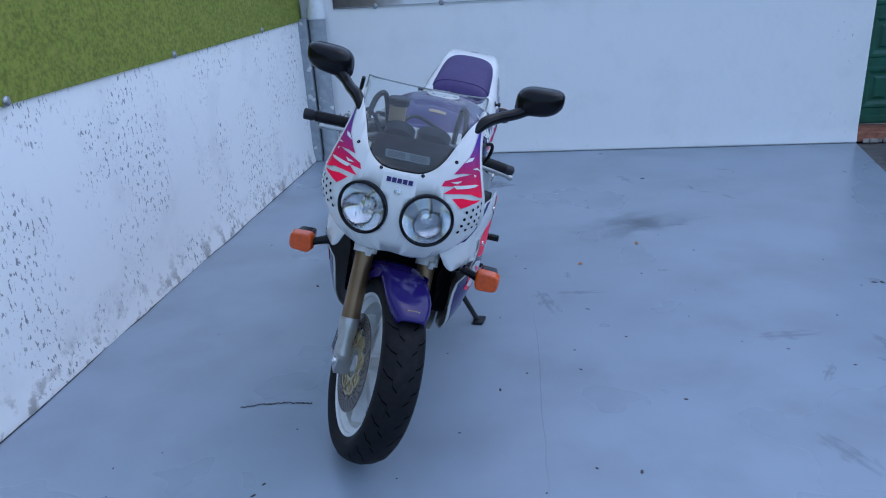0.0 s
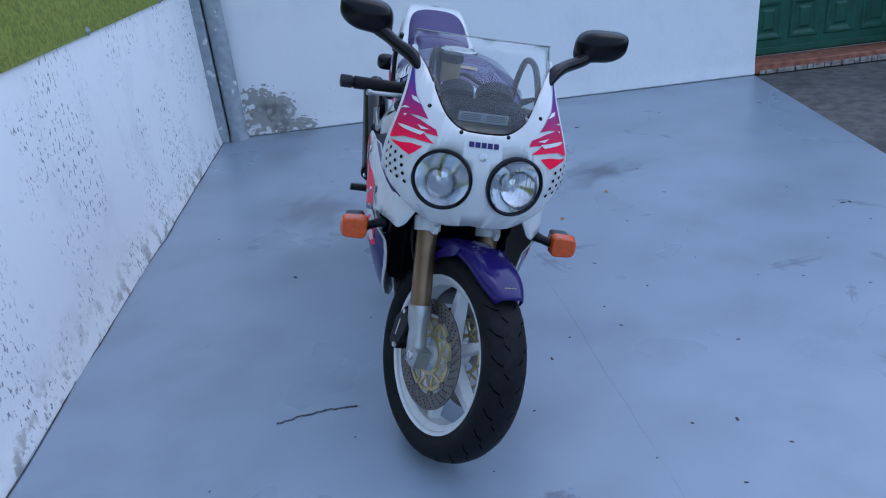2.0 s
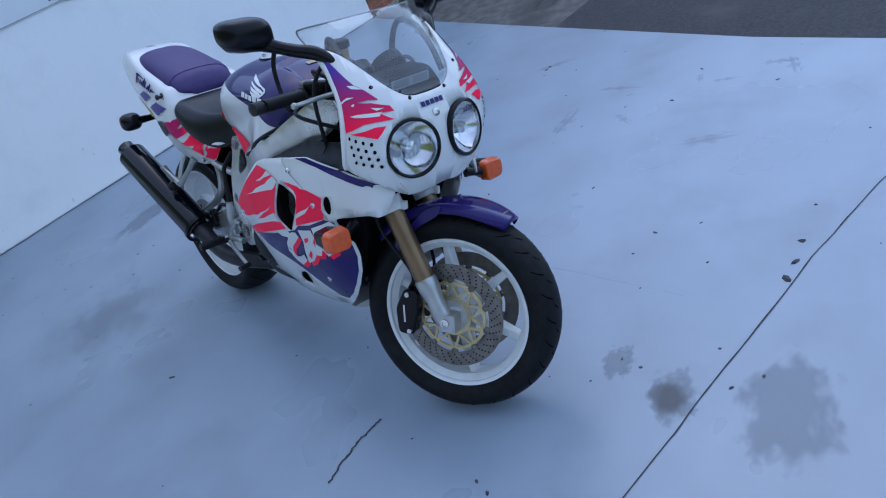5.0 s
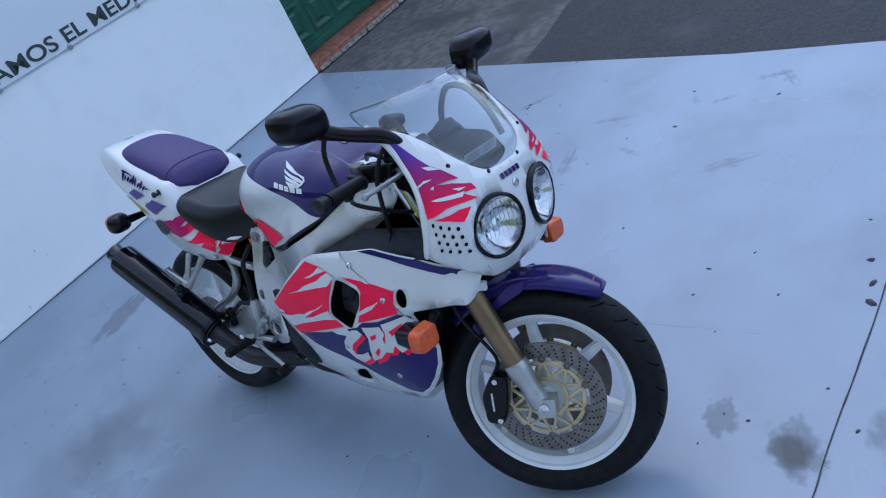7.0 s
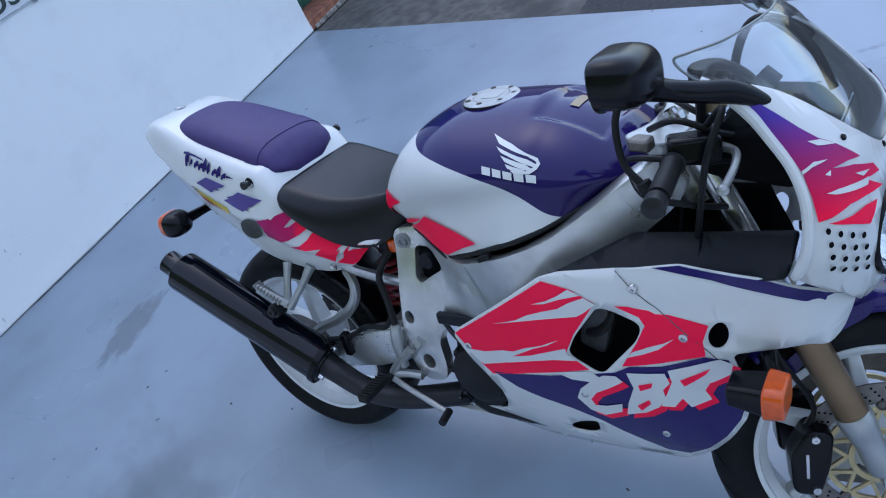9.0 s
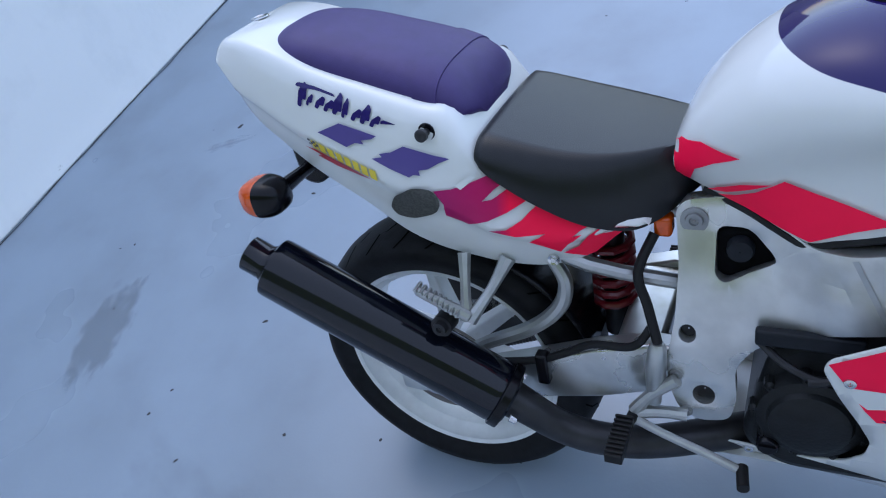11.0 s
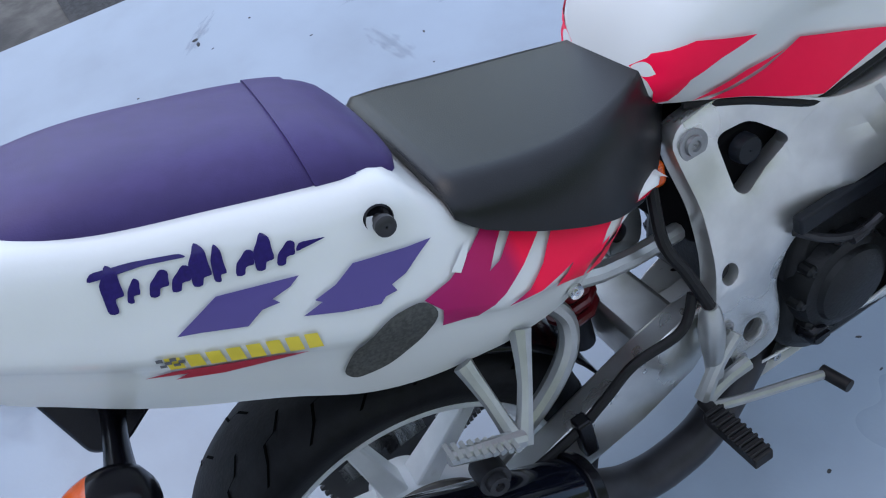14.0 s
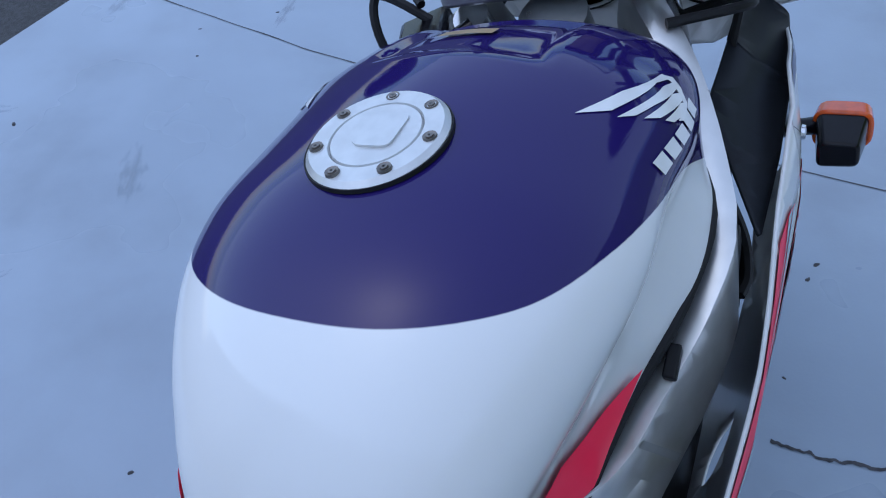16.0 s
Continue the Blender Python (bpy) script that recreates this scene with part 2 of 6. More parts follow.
# drain pipe in the corner: grey below, white above
bm = bmesh.new()
for r0, r1, z0, z1 in ((0.060, 0.060, 0.0, 1.06),):
    rings = [[bm.verts.new((r * math.cos(2 * math.pi * i / 28), r * math.sin(2 * math.pi * i / 28), z)) for i in range(28)] for r, z in ((0.072, 0.0), (0.068, 0.03), (r0, 0.05), (r1, z1))]
    for a, b in zip(rings, rings[1:]):
        for i in range(28):
            bm.faces.new((a[i], a[(i + 1) % 28], b[(i + 1) % 28], b[i]))
pipe = obj("drain_pipe", bm, M_PIPE_G)
pipe.matrix_basis = Matrix.Translation(at_back(0.125, 0.064, 0.0))
tagged(pipe, "grey-painted drain pipe in the corner, white above", "pipe")
bm = bmesh.new()
rings = [[bm.verts.new((r * math.cos(2 * math.pi * i / 28), r * math.sin(2 * math.pi * i / 28), z)) for i in range(28)] for r, z in ((0.058, 1.04), (0.066, 1.05), (0.066, 1.12), (0.060, 1.13), (0.060, 2.6))]
for a, b in zip(rings, rings[1:]):
    for i in range(28):
        bm.faces.new((a[i], a[(i + 1) % 28], b[(i + 1) % 28], b[i]))
part("upper_pipe", bm, M_PIPE_W, pipe, "white plastic upper pipe")
bm = bmesh.new()
box(bm, -0.016, 0.060, -0.12, -0.002, 0.0, 1.05)
structure("trim", bm, M_PIPE_G, "grey flaking boxed-in corner strip", M_BACK, bevel=0.01)

M_CRUMB = material("chipped_mortar", (0.30, 0.27, 0.24), 0.9, grain=0.4, scale=25, bump=0.5)
# doorway with a panelled green door, terracotta sill and white jamb
bm = bmesh.new()
box(bm, B_LEN, 5.17, 0.0, 0.26, 0.0, 0.075)
structure("sill_1", bm, M_TERRA, "worn terracotta door sill with chipped edge", M_BACK, bevel=0.012)
bm = bmesh.new()
for k in range(24):
    d = B_LEN + 0.04 + 1.12 * k / 24
    box(bm, d, d + 0.042 + 0.01 * math.sin(k * 2.3), -0.010 - 0.006 * abs(math.sin(k * 1.7)), 0.004, 0.0, 0.026 + 0.018 * abs(math.sin(k * 3.1)))
structure("sill_edge", bm, M_CRUMB, "chipped mortar edge under the sill", M_BACK, smooth=False)
door = tagged(new("door_1"), "green panelled garage door, closed", kind="structure")
door.matrix_basis = M_BACK
bm = bmesh.new()
box(bm, B_LEN - 0.30, 5.165, 0.215, 0.250, 0.085, 2.35)
part("door_leaf", bm, M_GREEN, door, smooth=False)
for i in range(5):
    for j in range(6):
        d0, z0 = B_LEN - 0.22 + 0.29 * i, 0.20 + 0.36 * j
        bm = bmesh.new()
        outer = [(d0, z0), (d0 + 0.24, z0), (d0 + 0.24, z0 + 0.30), (d0, z0 + 0.30)]
        lev = []
        for ins, dep in ((0.0, 0.2152), (0.010, 0.203), (0.028, 0.203), (0.052, 0.2152), (0.068, 0.2152), (0.085, 0.204)):
            lev.append([bm.verts.new((u + (ins if u == d0 else -ins), dep, v + (ins if v == z0 else -ins))) for u, v in outer])
        for a, b in zip(lev, lev[1:]):
            for k in range(4):
                bm.faces.new((a[k], a[(k + 1) % 4], b[(k + 1) % 4], b[k]))
        bm.faces.new(lev[-1])
        part("panel", bm, M_GREEN, door, smooth=False)
bm = bmesh.new()
box(bm, B_LEN - 0.3, 5.165, 0.19, 0.216, 0.10, 0.15)
part("weather_strip", bm, M_GREEN, door, bevel=0.004)
bm = bmesh.new()
box(bm, 5.17, 5.34, -0.015, 0.30, 0.0, 2.5)
structure("door_jamb", bm, M_WALL_B, "white rounded door jamb", M_BACK, bevel=0.02)
bm = bmesh.new()
box(bm, B_LEN - 0.02, 5.2, 0.0, 0.24, 2.36, 2.5)
structure("lintel", bm, M_WALL_B, "white wall over the doorway", M_BACK, smooth=False)
bm = bmesh.new()
box(bm, 5.34, 14.0, 0.03, 0.25, -0.05, 2.5)
structure("wall_east", bm, M_BEIGE, "plain beige rendered wall", M_BACK, smooth=False)
bm = bmesh.new()
box(bm, 5.34, 14.0, 0.02, 0.032, -0.02, 0.03)
structure("baseboard", bm, M_CRACK, "dark strip along the foot of the beige wall", M_BACK, smooth=False)

# darker asphalt beyond the painted slab
M_ROAD = material("dark_asphalt", (0.030, 0.031, 0.034), 0.8, grain=0.35, scale=60, spots=(0.055, 0.055, 0.055), spot_scale=3.0, spot_at=(0.52, 0.75), bump=0.8, bump_scale=160)
bm = bmesh.new()
prism(bm, [(0.5, -60), (60, -60), (60, 1.2), (6.0, 2.4), (3.9, 2.85), (3.2, 3.12), (2.75, 3.12), (2.2, 3.18), (1.2, 0.0)], -0.3, -0.006, lambda u, v, d: (u, v, d))
structure("road", bm, M_ROAD, "dark patched asphalt beside the painted slab", smooth=False)


# soft stains: a fading blot of dirt with a broken outline
def stain_mat(name, colour, strength, rough=0.5, hard=0.25, broken=0.35, scale=3.5):
    m = bpy.data.materials.new(name)
    m.use_nodes = True
    nt = m.node_tree
    b = nt.nodes["Principled BSDF"]
    b.inputs["Base Color"].default_value, b.inputs["Roughness"].default_value = (*colour, 1), rough
    co = nt.nodes.new("ShaderNodeTexCoord")
    n = nt.nodes.new("ShaderNodeTexNoise")
    n.inputs["Scale"].default_value, n.inputs["Detail"].default_value = scale, 8
    nt.links.new(co.outputs["Generated"], n.inputs["Vector"])
    ds = nt.nodes.new("ShaderNodeVectorMath")
    ds.operation = "DISTANCE"
    mp = nt.nodes.new("ShaderNodeMapping")
    mp.inputs["Scale"].default_value = (1, 1, 0)
    nt.links.new(co.outputs["Generated"], mp.inputs[0])
    nt.links.new(mp.outputs[0], ds.inputs[0])
    ds.inputs[1].default_value = (0.5, 0.5, 0)
    ad = nt.nodes.new("ShaderNodeMath")
    ad.operation = "MULTIPLY_ADD"
    ad.inputs[1].default_value = broken
    nt.links.new(n.outputs["Fac"], ad.inputs[0])
    nt.links.new(ds.outputs["Value"], ad.inputs[2])
    r = nt.nodes.new("ShaderNodeMapRange")
    r.interpolation_type = "SMOOTHSTEP"
    r.inputs["From Min"].default_value, r.inputs["From Max"].default_value = 0.445 + 0.5 * broken, 0.445 + 0.5 * broken - hard
    r.inputs["To Max"].default_value = strength
    nt.links.new(ad.outputs[0], r.inputs["Value"])
    tr = nt.nodes.new("ShaderNodeBsdfTransparent")
    mx = nt.nodes.new("ShaderNodeMixShader")
    out = nt.nodes["Material Output"]
    nt.links.new(r.outputs[0], mx.inputs[0])
    nt.links.new(tr.outputs[0], mx.inputs[1])
    nt.links.new(b.outputs[0], mx.inputs[2])
    nt.links.new(mx.outputs[0], out.inputs[0])
    return m


M_SOFT = stain_mat("faint_dirt_blot", (0.15, 0.165, 0.18), 0.24, 0.5, 0.45, 0.9, 5.0)
M_SCUFF = stain_mat("thin_scuff", (0.19, 0.215, 0.24), 0.22, 0.6, 0.45, 1.3, 6.0)
M_OIL = stain_mat("dark_oil_blot", (0.08, 0.085, 0.09), 0.62, 0.4, 0.30)
M_WORN = stain_mat("worn_grey_blot", (0.225, 0.25, 0.28), 0.36, 0.5, 0.18, 0.7, 5.0)


def stain(x, y, rx, ry, turn, mat, label, z=0.0012):
    bm = bmesh.new()
    vs = [bm.verts.new((u, v, 0)) for u, v in ((-rx, -ry), (rx, -ry), (rx, ry), (-rx, ry))]
    bm.faces.new(vs)
    ob = obj("floor_stain", bm, mat, smooth=False)
    ob.matrix_basis = pose(x, y, z, 0, 0, turn)
    return tagged(ob, label, kind="structure")


stain(1.02, 3.82, 0.42, 0.26, 20, M_SOFT, "faint dark blot on the floor paint")
stain(1.08, 3.80, 0.22, 0.13, 0, M_SOFT, "small dark blot on the floor paint", 0.0016)
stain(-0.46, 4.0, 0.45, 0.30, 60, M_SOFT, "faint dark blot on the floor paint")
stain(0.24, 4.70, 0.24, 0.12, 2, M_WORN, "long faint dark blot on the floor paint")
stain(2.86, 3.47, 0.24, 0.13, 20, M_OIL, "dark damp blot on the concrete ground", -0.0095)
stain(-0.108, 1.624, 0.075, 0.060, 10, M_WORN, "small grey worn patch on the floor")
stain(-0.195, 1.44, 0.080, 0.064, 40, M_OIL, "dark oil blot on the floor")
stain(-0.185, 1.435, 0.110, 0.085, 20, M_WORN, "grey ring round the oil blot", 0.0009)
stain(-0.141, 1.155, 0.134, 0.231, -79, M_WORN, "grey worn patch of floor paint")
for k in range(24):
    rx = random.uniform(0.03, 0.15)
    stain(random.uniform(0.2, 2.0), random.uniform(0.6, 4.8), rx, rx * random.uniform(0.10, 0.45), random.uniform(0, 180), M_SCUFF, "faint scuff on the floor paint", 0.0006 + 0.00002 * k)


def strip(name, pts, w, mat, label, z=0.0018, wob=0.0):
    bm = bmesh.new()
    prev = None
    n = 60
    ps = [Vector(p) for p in pts]
    for i in range(n + 1):
        t = i / n * (len(ps) - 1)
        k = min(int(t), len(ps) - 2)
        p = ps[k].lerp(ps[k + 1], t - k)
        d = (ps[k + 1] - ps[k]).normalized()
        nrm = Vector((-d.y, d.x))
        off = wob * noise.noise(Vector((i * 0.37, 0.5, 0)))
        ww = w * (0.6 + 0.8 * abs(noise.noise(Vector((i * 0.61, 3.5, 0)))))
        q = [bm.verts.new((*(p + nrm * (off + s * ww)), z)) for s in (-1, 1)]
        if prev:
            bm.faces.new((prev[0], prev[1], q[1], q[0]))
        prev = q
    return tagged(obj(name, bm, mat, smooth=False), label, kind="structure")


M_JOINT = stain_mat("faint_joint_grime", (0.16, 0.18, 0.20), 0.15, 0.6, 0.3, 1.0, 9.0)
strip("floor_crack", [(-1.30, 1.585), (-0.33, 1.392), (-0.02, 1.333), (0.45, 1.243), (0.86, 1.140), (1.40, 0.960), (1.75, 0.84)], 0.0024, M_CRACK, "dark open joint across the floor", wob=0.004)
strip("floor_scratch", [(-0.772, 2.225), (-0.69, 2.236), (-0.60, 2.236), (-0.522, 2.222)], 0.0042, M_CRACK, "dark dragged scratch on the floor", wob=0.006)
strip("floor_joint", [(0.38, 3.35), (0.28, 2.3), (0.20, 1.55), (0.16, 1.25)], 0.0022, M_JOINT, "faint joint line in the floor", wob=0.006)
strip("wall_foot_line", [tuple((M_LEFT @ Vector((d, -0.016, 0)))[:2]) for d in (-6.0, -4.0, -2.0, -0.05)], 0.0035, M_CRACK, "thin dark line at the foot of the wall", wob=0.012)
strip("wall_foot_line", [tuple((M_BACK @ Vector((d, -0.016, 0)))[:2]) for d in (0.1, 1.4, 2.7, 3.95)], 0.0035, M_CRACK, "thin dark line at the foot of the wall", wob=0.012)

# flaked patch low on the north wall beside the pipe, and damp blots
M_FLAKE = stain_mat("flaked_plaster", (0.40, 0.385, 0.36), 0.85, 0.9, 0.06, 2.2, 7.0)
for d, z, rd, rz, mt in ((0.33, 0.10, 0.15, 0.12, M_FLAKE), (0.42, 0.19, 0.13, 0.10, M_FLAKE), (0.52, 0.05, 0.16, 0.06, M_FLAKE), (0.30, 0.24, 0.12, 0.12, M_FLAKE)):
    bm = bmesh.new()
    bm.faces.new([bm.verts.new((u, v, 0)) for u, v in ((-rd, -rz), (rd, -rz), (rd, rz), (-rd, rz))])
    pt = obj("wall_patch", bm, mt, smooth=False)
    pt.matrix_basis = M_BACK @ Matrix.Translation((d, -0.0135 if z < 0.2 else -0.003, z)) @ Matrix.Rotation(radians(90), 4, "X")
    tagged(pt, "flaked grey patch in the white plaster", kind="structure")

# crumbs, bits of bark and dry leaves
bm = bmesh.new()
bits = [(0.52, 1.29, 0.012), (0.418, 1.284, 0.011), (0.334, 1.286, 0.012), (1.43, 2.05, 0.007), (1.81, 2.90, 0.008), (-0.636, 3.231, 0.007), (0.21, 1.69, 0.004), (1.284, 4.636, 0.010), (1.844, 2.896, 0.010), (-0.628, 1.757, 0.006)]
for k in range(70):
    bits.append((random.uniform(-0.2, 2.0), random.uniform(0.9, 4.9), random.uniform(0.002, 0.006)))
for k in range(25):
    bits.append((random.uniform(-1.1, -0.2), random.uniform(1.2, 5.2), random.uniform(0.002, 0.005)))
for x, y, r in bits:
    ph = random.uniform(0, 6.28)
    st = random.uniform(1.0, 2.2)
    top = bm.verts.new((x, y, r * 0.5))
    ring = [bm.verts.new((x + r * (st * math.cos(a) * math.cos(ph) - math.sin(a) * math.sin(ph)) * random.uniform(0.7, 1.2), y + r * (st * math.cos(a) * math.sin(ph) + math.sin(a) * math.cos(ph)) * random.uniform(0.7, 1.2), 0.0004)) for a in [2 * math.pi * i / 6 for i in range(6)]]
    for i in range(6):
        bm.faces.new((top, ring[i], ring[(i + 1) % 6]))
tagged(obj("floor_crumbs", bm, M_CRACK, smooth=False), "dark crumbs and bits scattered on the floor", "debris", kind="stuff")
M_LEAF = material("dry_leaf", (0.42, 0.20, 0.05), 0.7, grain=0.3)
for x, y in ((0.95, 3.52), (0.62, 3.30)):
    bm = bmesh.new()
    ring = [bm.verts.new((0.016 * math.cos(a), 0.009 * math.sin(a), 0.001 + 0.004 * abs(math.sin(a)))) for a in [2 * math.pi * i / 10 for i in range(10)]]
    c = bm.verts.new((0, 0, 0.002))
    for i in range(10):
        bm.faces.new((c, ring[i], ring[(i + 1) % 10]))
    lf = obj("leaf", bm, M_LEAF)
    lf.matrix_basis = pose(x, y, 0.0005, 0, 0, 40)
    tagged(lf, "small dry orange leaf on the floor", "leaf", "dry leaves")
# ---- paint and materials of the motorcycle ----
M_WHITE = material("white_gloss_paint", (0.67, 0.68, 0.67), 0.25, coat=0.5, grain=0.02, scale=9, bump=0.02, bump_scale=300)
M_PURP = material("deep_violet_gloss_paint", (0.022, 0.013, 0.115), 0.12, coat=0.0, spec=0.30, grain=0.12, scale=300)
M_RED = material("bright_red_paint", (1.0, 0.008, 0.065), 0.35, coat=0.0, spec=0.14, grain=0.03, scale=20)
M_VIOLET = material("violet_decal", (0.085, 0.062, 0.235), 0.35, coat=0.15, spec=0.3, grain=0.04, scale=20)
M_BLACK = material("satin_black_plastic", (0.004, 0.004, 0.006), 0.20, spec=0.22, grain=0.2, scale=60, bump=0.05, bump_scale=500)
M_DARK = material("matt_black_inside", (0.004, 0.004, 0.005), 0.8, spec=0.1, grain=0.2)
M_PANEL = material("dark_grey_plastic_panel", (0.007, 0.009, 0.013), 0.5, spec=0.25, grain=0.15, scale=80, bump=0.1, bump_scale=600)
M_MUFF = material("gloss_black_enamel", (0.004, 0.005, 0.010), 0.12, coat=0.2, spec=0.3, grain=0.1, scale=10, rough_var=0.05)
M_PIPE = material("heat_dulled_black_steel", (0.03, 0.03, 0.034), 0.45, metal=0.5, grain=0.3, scale=20)
M_ALU = material("brushed_aluminium", (0.58, 0.585, 0.57), 0.32, metal=0.85, grain=0.12, scale=14, spots=(0.42, 0.42, 0.33), spot_scale=5, spot_at=(0.56, 0.75), rough_var=0.08)
M_ALU_W = material("pale_painted_aluminium", (0.40, 0.41, 0.405), 0.34, metal=0.7, grain=0.08, scale=30)
M_CAP = material("satin_silver_cap", (0.56, 0.57, 0.565), 0.36, metal=0.5, grain=0.06, scale=60)
M_STEEL = material("bright_steel", (0.62, 0.62, 0.62), 0.22, metal=1.0, grain=0.08)
M_DISC = material("drilled_steel_disc", (0.17, 0.155, 0.14), 0.42, metal=0.7, grain=0.2, scale=40)
M_GOLD = material("gold_anodised_carrier", (0.50, 0.41, 0.22), 0.35, metal=0.6, grain=0.12)
M_BRONZE = material("bronze_fork_tube", (0.20, 0.135, 0.075), 0.34, metal=0.7, grain=0.1, scale=12)
M_RIM = material("white_wheel_paint", (0.72, 0.74, 0.74), 0.35, coat=0.3, grain=0.05, spots=(0.45, 0.44, 0.41), spot_scale=16, spot_at=(0.66, 0.85))
M_TYRE = material("tyre_rubber", (0.007, 0.0075, 0.009), 0.6, spec=0.18, grain=0.25, scale=50, bump=0.15, bump_scale=200, spots=(0.014, 0.014, 0.016), spot_scale=9, spot_at=(0.5, 0.8))
# near-black that paints the shade inside the tread grooves
M_GROOVE = material("tyre_groove_shade", (0.0015, 0.0015, 0.0015), 0.95, spec=0.05)
M_SEAT = material("black_vinyl", (0.006, 0.007, 0.009), 0.30, spec=0.34, grain=0.12, scale=40, bump=0.12, bump_scale=700)
M_PAD = material("violet_vinyl", (0.045, 0.028, 0.125), 0.48, spec=0.35, grain=0.08, scale=40, bump=0.12, bump_scale=700)
M_ORANGE = material("amber_lens", (0.62, 0.085, 0.003), 0.18, coat=0.3, grain=0.1, scale=90, bump=0.1, bump_scale=160)
M_TAILRED = material("red_lens", (0.35, 0.01, 0.015), 0.18, coat=0.6)
M_SPRING = material("red_spring_paint", (0.16, 0.006, 0.012), 0.35, coat=0.4, grain=0.1)
M_YELLOW = material("yellow_sticker", (0.72, 0.56, 0.04), 0.4, grain=0.05)
M_CRIM = material("crimson_sticker", (0.42, 0.02, 0.04), 0.4, grain=0.05)
M_MESH = material("grey_vent_mesh", (0.055, 0.055, 0.05), 0.6, grain=0.4, scale=260)
M_LAMP = material("lamp_reflector", (0.70, 0.71, 0.72), 0.12, metal=1.0, bump=0.12, bump_scale=40)
M_ENGINE = material("black_engine_casting", (0.008, 0.009, 0.010), 0.45, metal=0.2, spec=0.3, grain=0.2, scale=40, bump=0.2, bump_scale=200)
M_RUBBER = material("black_rubber", (0.009, 0.009, 0.010), 0.5, spec=0.25, grain=0.2)
M_FLUID = material("amber_reservoir", (0.30, 0.22, 0.12), 0.35, grain=0.1)
M_DUCT = material("grey_duct_plastic", (0.035, 0.038, 0.042), 0.4, grain=0.2, scale=60)
M_LINE = material("panel_seam", (0.10, 0.10, 0.11), 0.7)


def glass(name, tint, rough=0.02):
    m = bpy.data.materials.new(name)
    m.use_nodes = True
    b = m.node_tree.nodes["Principled BSDF"]
    b.inputs["Base Color"].default_value = (*tint, 1)
    b.inputs["Roughness"].default_value = rough
    b.inputs["Transmission Weight"].default_value = 1.0
    b.inputs["IOR"].default_value = 1.12
    b.inputs["Coat Weight"].default_value = 0.7
    return m


def clear_sheet(name, tint):
    m = bpy.data.materials.new(name)
    m.use_nodes = True
    nt = m.node_tree
    nt.nodes.remove(nt.nodes["Principled BSDF"])
    clear, gloss = nt.nodes.new("ShaderNodeBsdfTransparent"), nt.nodes.new("ShaderNodeBsdfGlossy")
    clear.inputs["Color"].default_value = (*tint, 1)
    gloss.inputs["Roughness"].default_value = 0.05
    lw, mx = nt.nodes.new("ShaderNodeLayerWeight"), nt.nodes.new("ShaderNodeMixShader")
    rise = nt.nodes.new("ShaderNodeMath")
    rise.operation, rise.inputs[1].default_value = "POWER", 3.0
    sheen = nt.nodes.new("ShaderNodeMath")
    sheen.operation, sheen.inputs[1].default_value, sheen.inputs[2].default_value = "MULTIPLY_ADD", 0.45, 0.05
    nt.links.new(lw.outputs["Facing"], rise.inputs[0])
    nt.links.new(rise.outputs[0], sheen.inputs[0])
    nt.links.new(sheen.outputs[0], mx.inputs[0])
    nt.links.new(clear.outputs[0], mx.inputs[1])
    nt.links.new(gloss.outputs[0], mx.inputs[2])
    nt.links.new(mx.outputs[0], nt.nodes["Material Output"].inputs[0])
    return m


M_SCREEN = clear_sheet("clear_screen", (0.95, 0.97, 0.97))
M_LENS = glass("lamp_glass", (0.97, 0.98, 0.98), 0.0)


def blend_paint(name, axis, stops):
    """Paint that fades along one axis of the object: stops of (metres, colour)."""
    m = material(name, stops[0][1], 0.35, coat=0.0, spec=0.16)
    nt, b = nodes_of(m)
    co = nt.nodes.new("ShaderNodeTexCoord")
    sep = nt.nodes.new("ShaderNodeSeparateXYZ")
    nt.links.new(co.outputs["Object"], sep.inputs[0])
    mr = nt.nodes.new("ShaderNodeMapRange")
    lo, hi = stops[0][0], stops[-1][0]
    mr.inputs["From Min"].default_value, mr.inputs["From Max"].default_value = lo, hi
    nt.links.new(sep.outputs[axis], mr.inputs["Value"])
    r = nt.nodes.new("ShaderNodeValToRGB")
    el = r.color_ramp.elements
    while len(el) < len(stops):
        el.new(0.5)
    for e, (v, c) in zip(el, stops):
        e.position, e.color = (v - lo) / (hi - lo), (*c, 1)
    nt.links.new(mr.outputs[0], r.inputs[0])
    nt.links.new(r.outputs[0], b.inputs["Base Color"])
    return m


RED, VIO = (1.0, 0.008, 0.065), (0.085, 0.045, 0.33)
M_FADE_Z = blend_paint("cowl_fade_red_to_violet", 2, [(0.84, RED), (0.875, RED), (0.905, (0.66, 0.012, 0.085)), (0.945, (0.36, 0.02, 0.14)), (0.975, (0.20, 0.03, 0.22)), (1.005, VIO)])
M_FADE_X = blend_paint("tail_fade_magenta_to_red", 0, [(0.12, (0.36, 0.012, 0.12)), (0.21, (0.45, 0.012, 0.10)), (0.23, RED), (0.40, RED)])


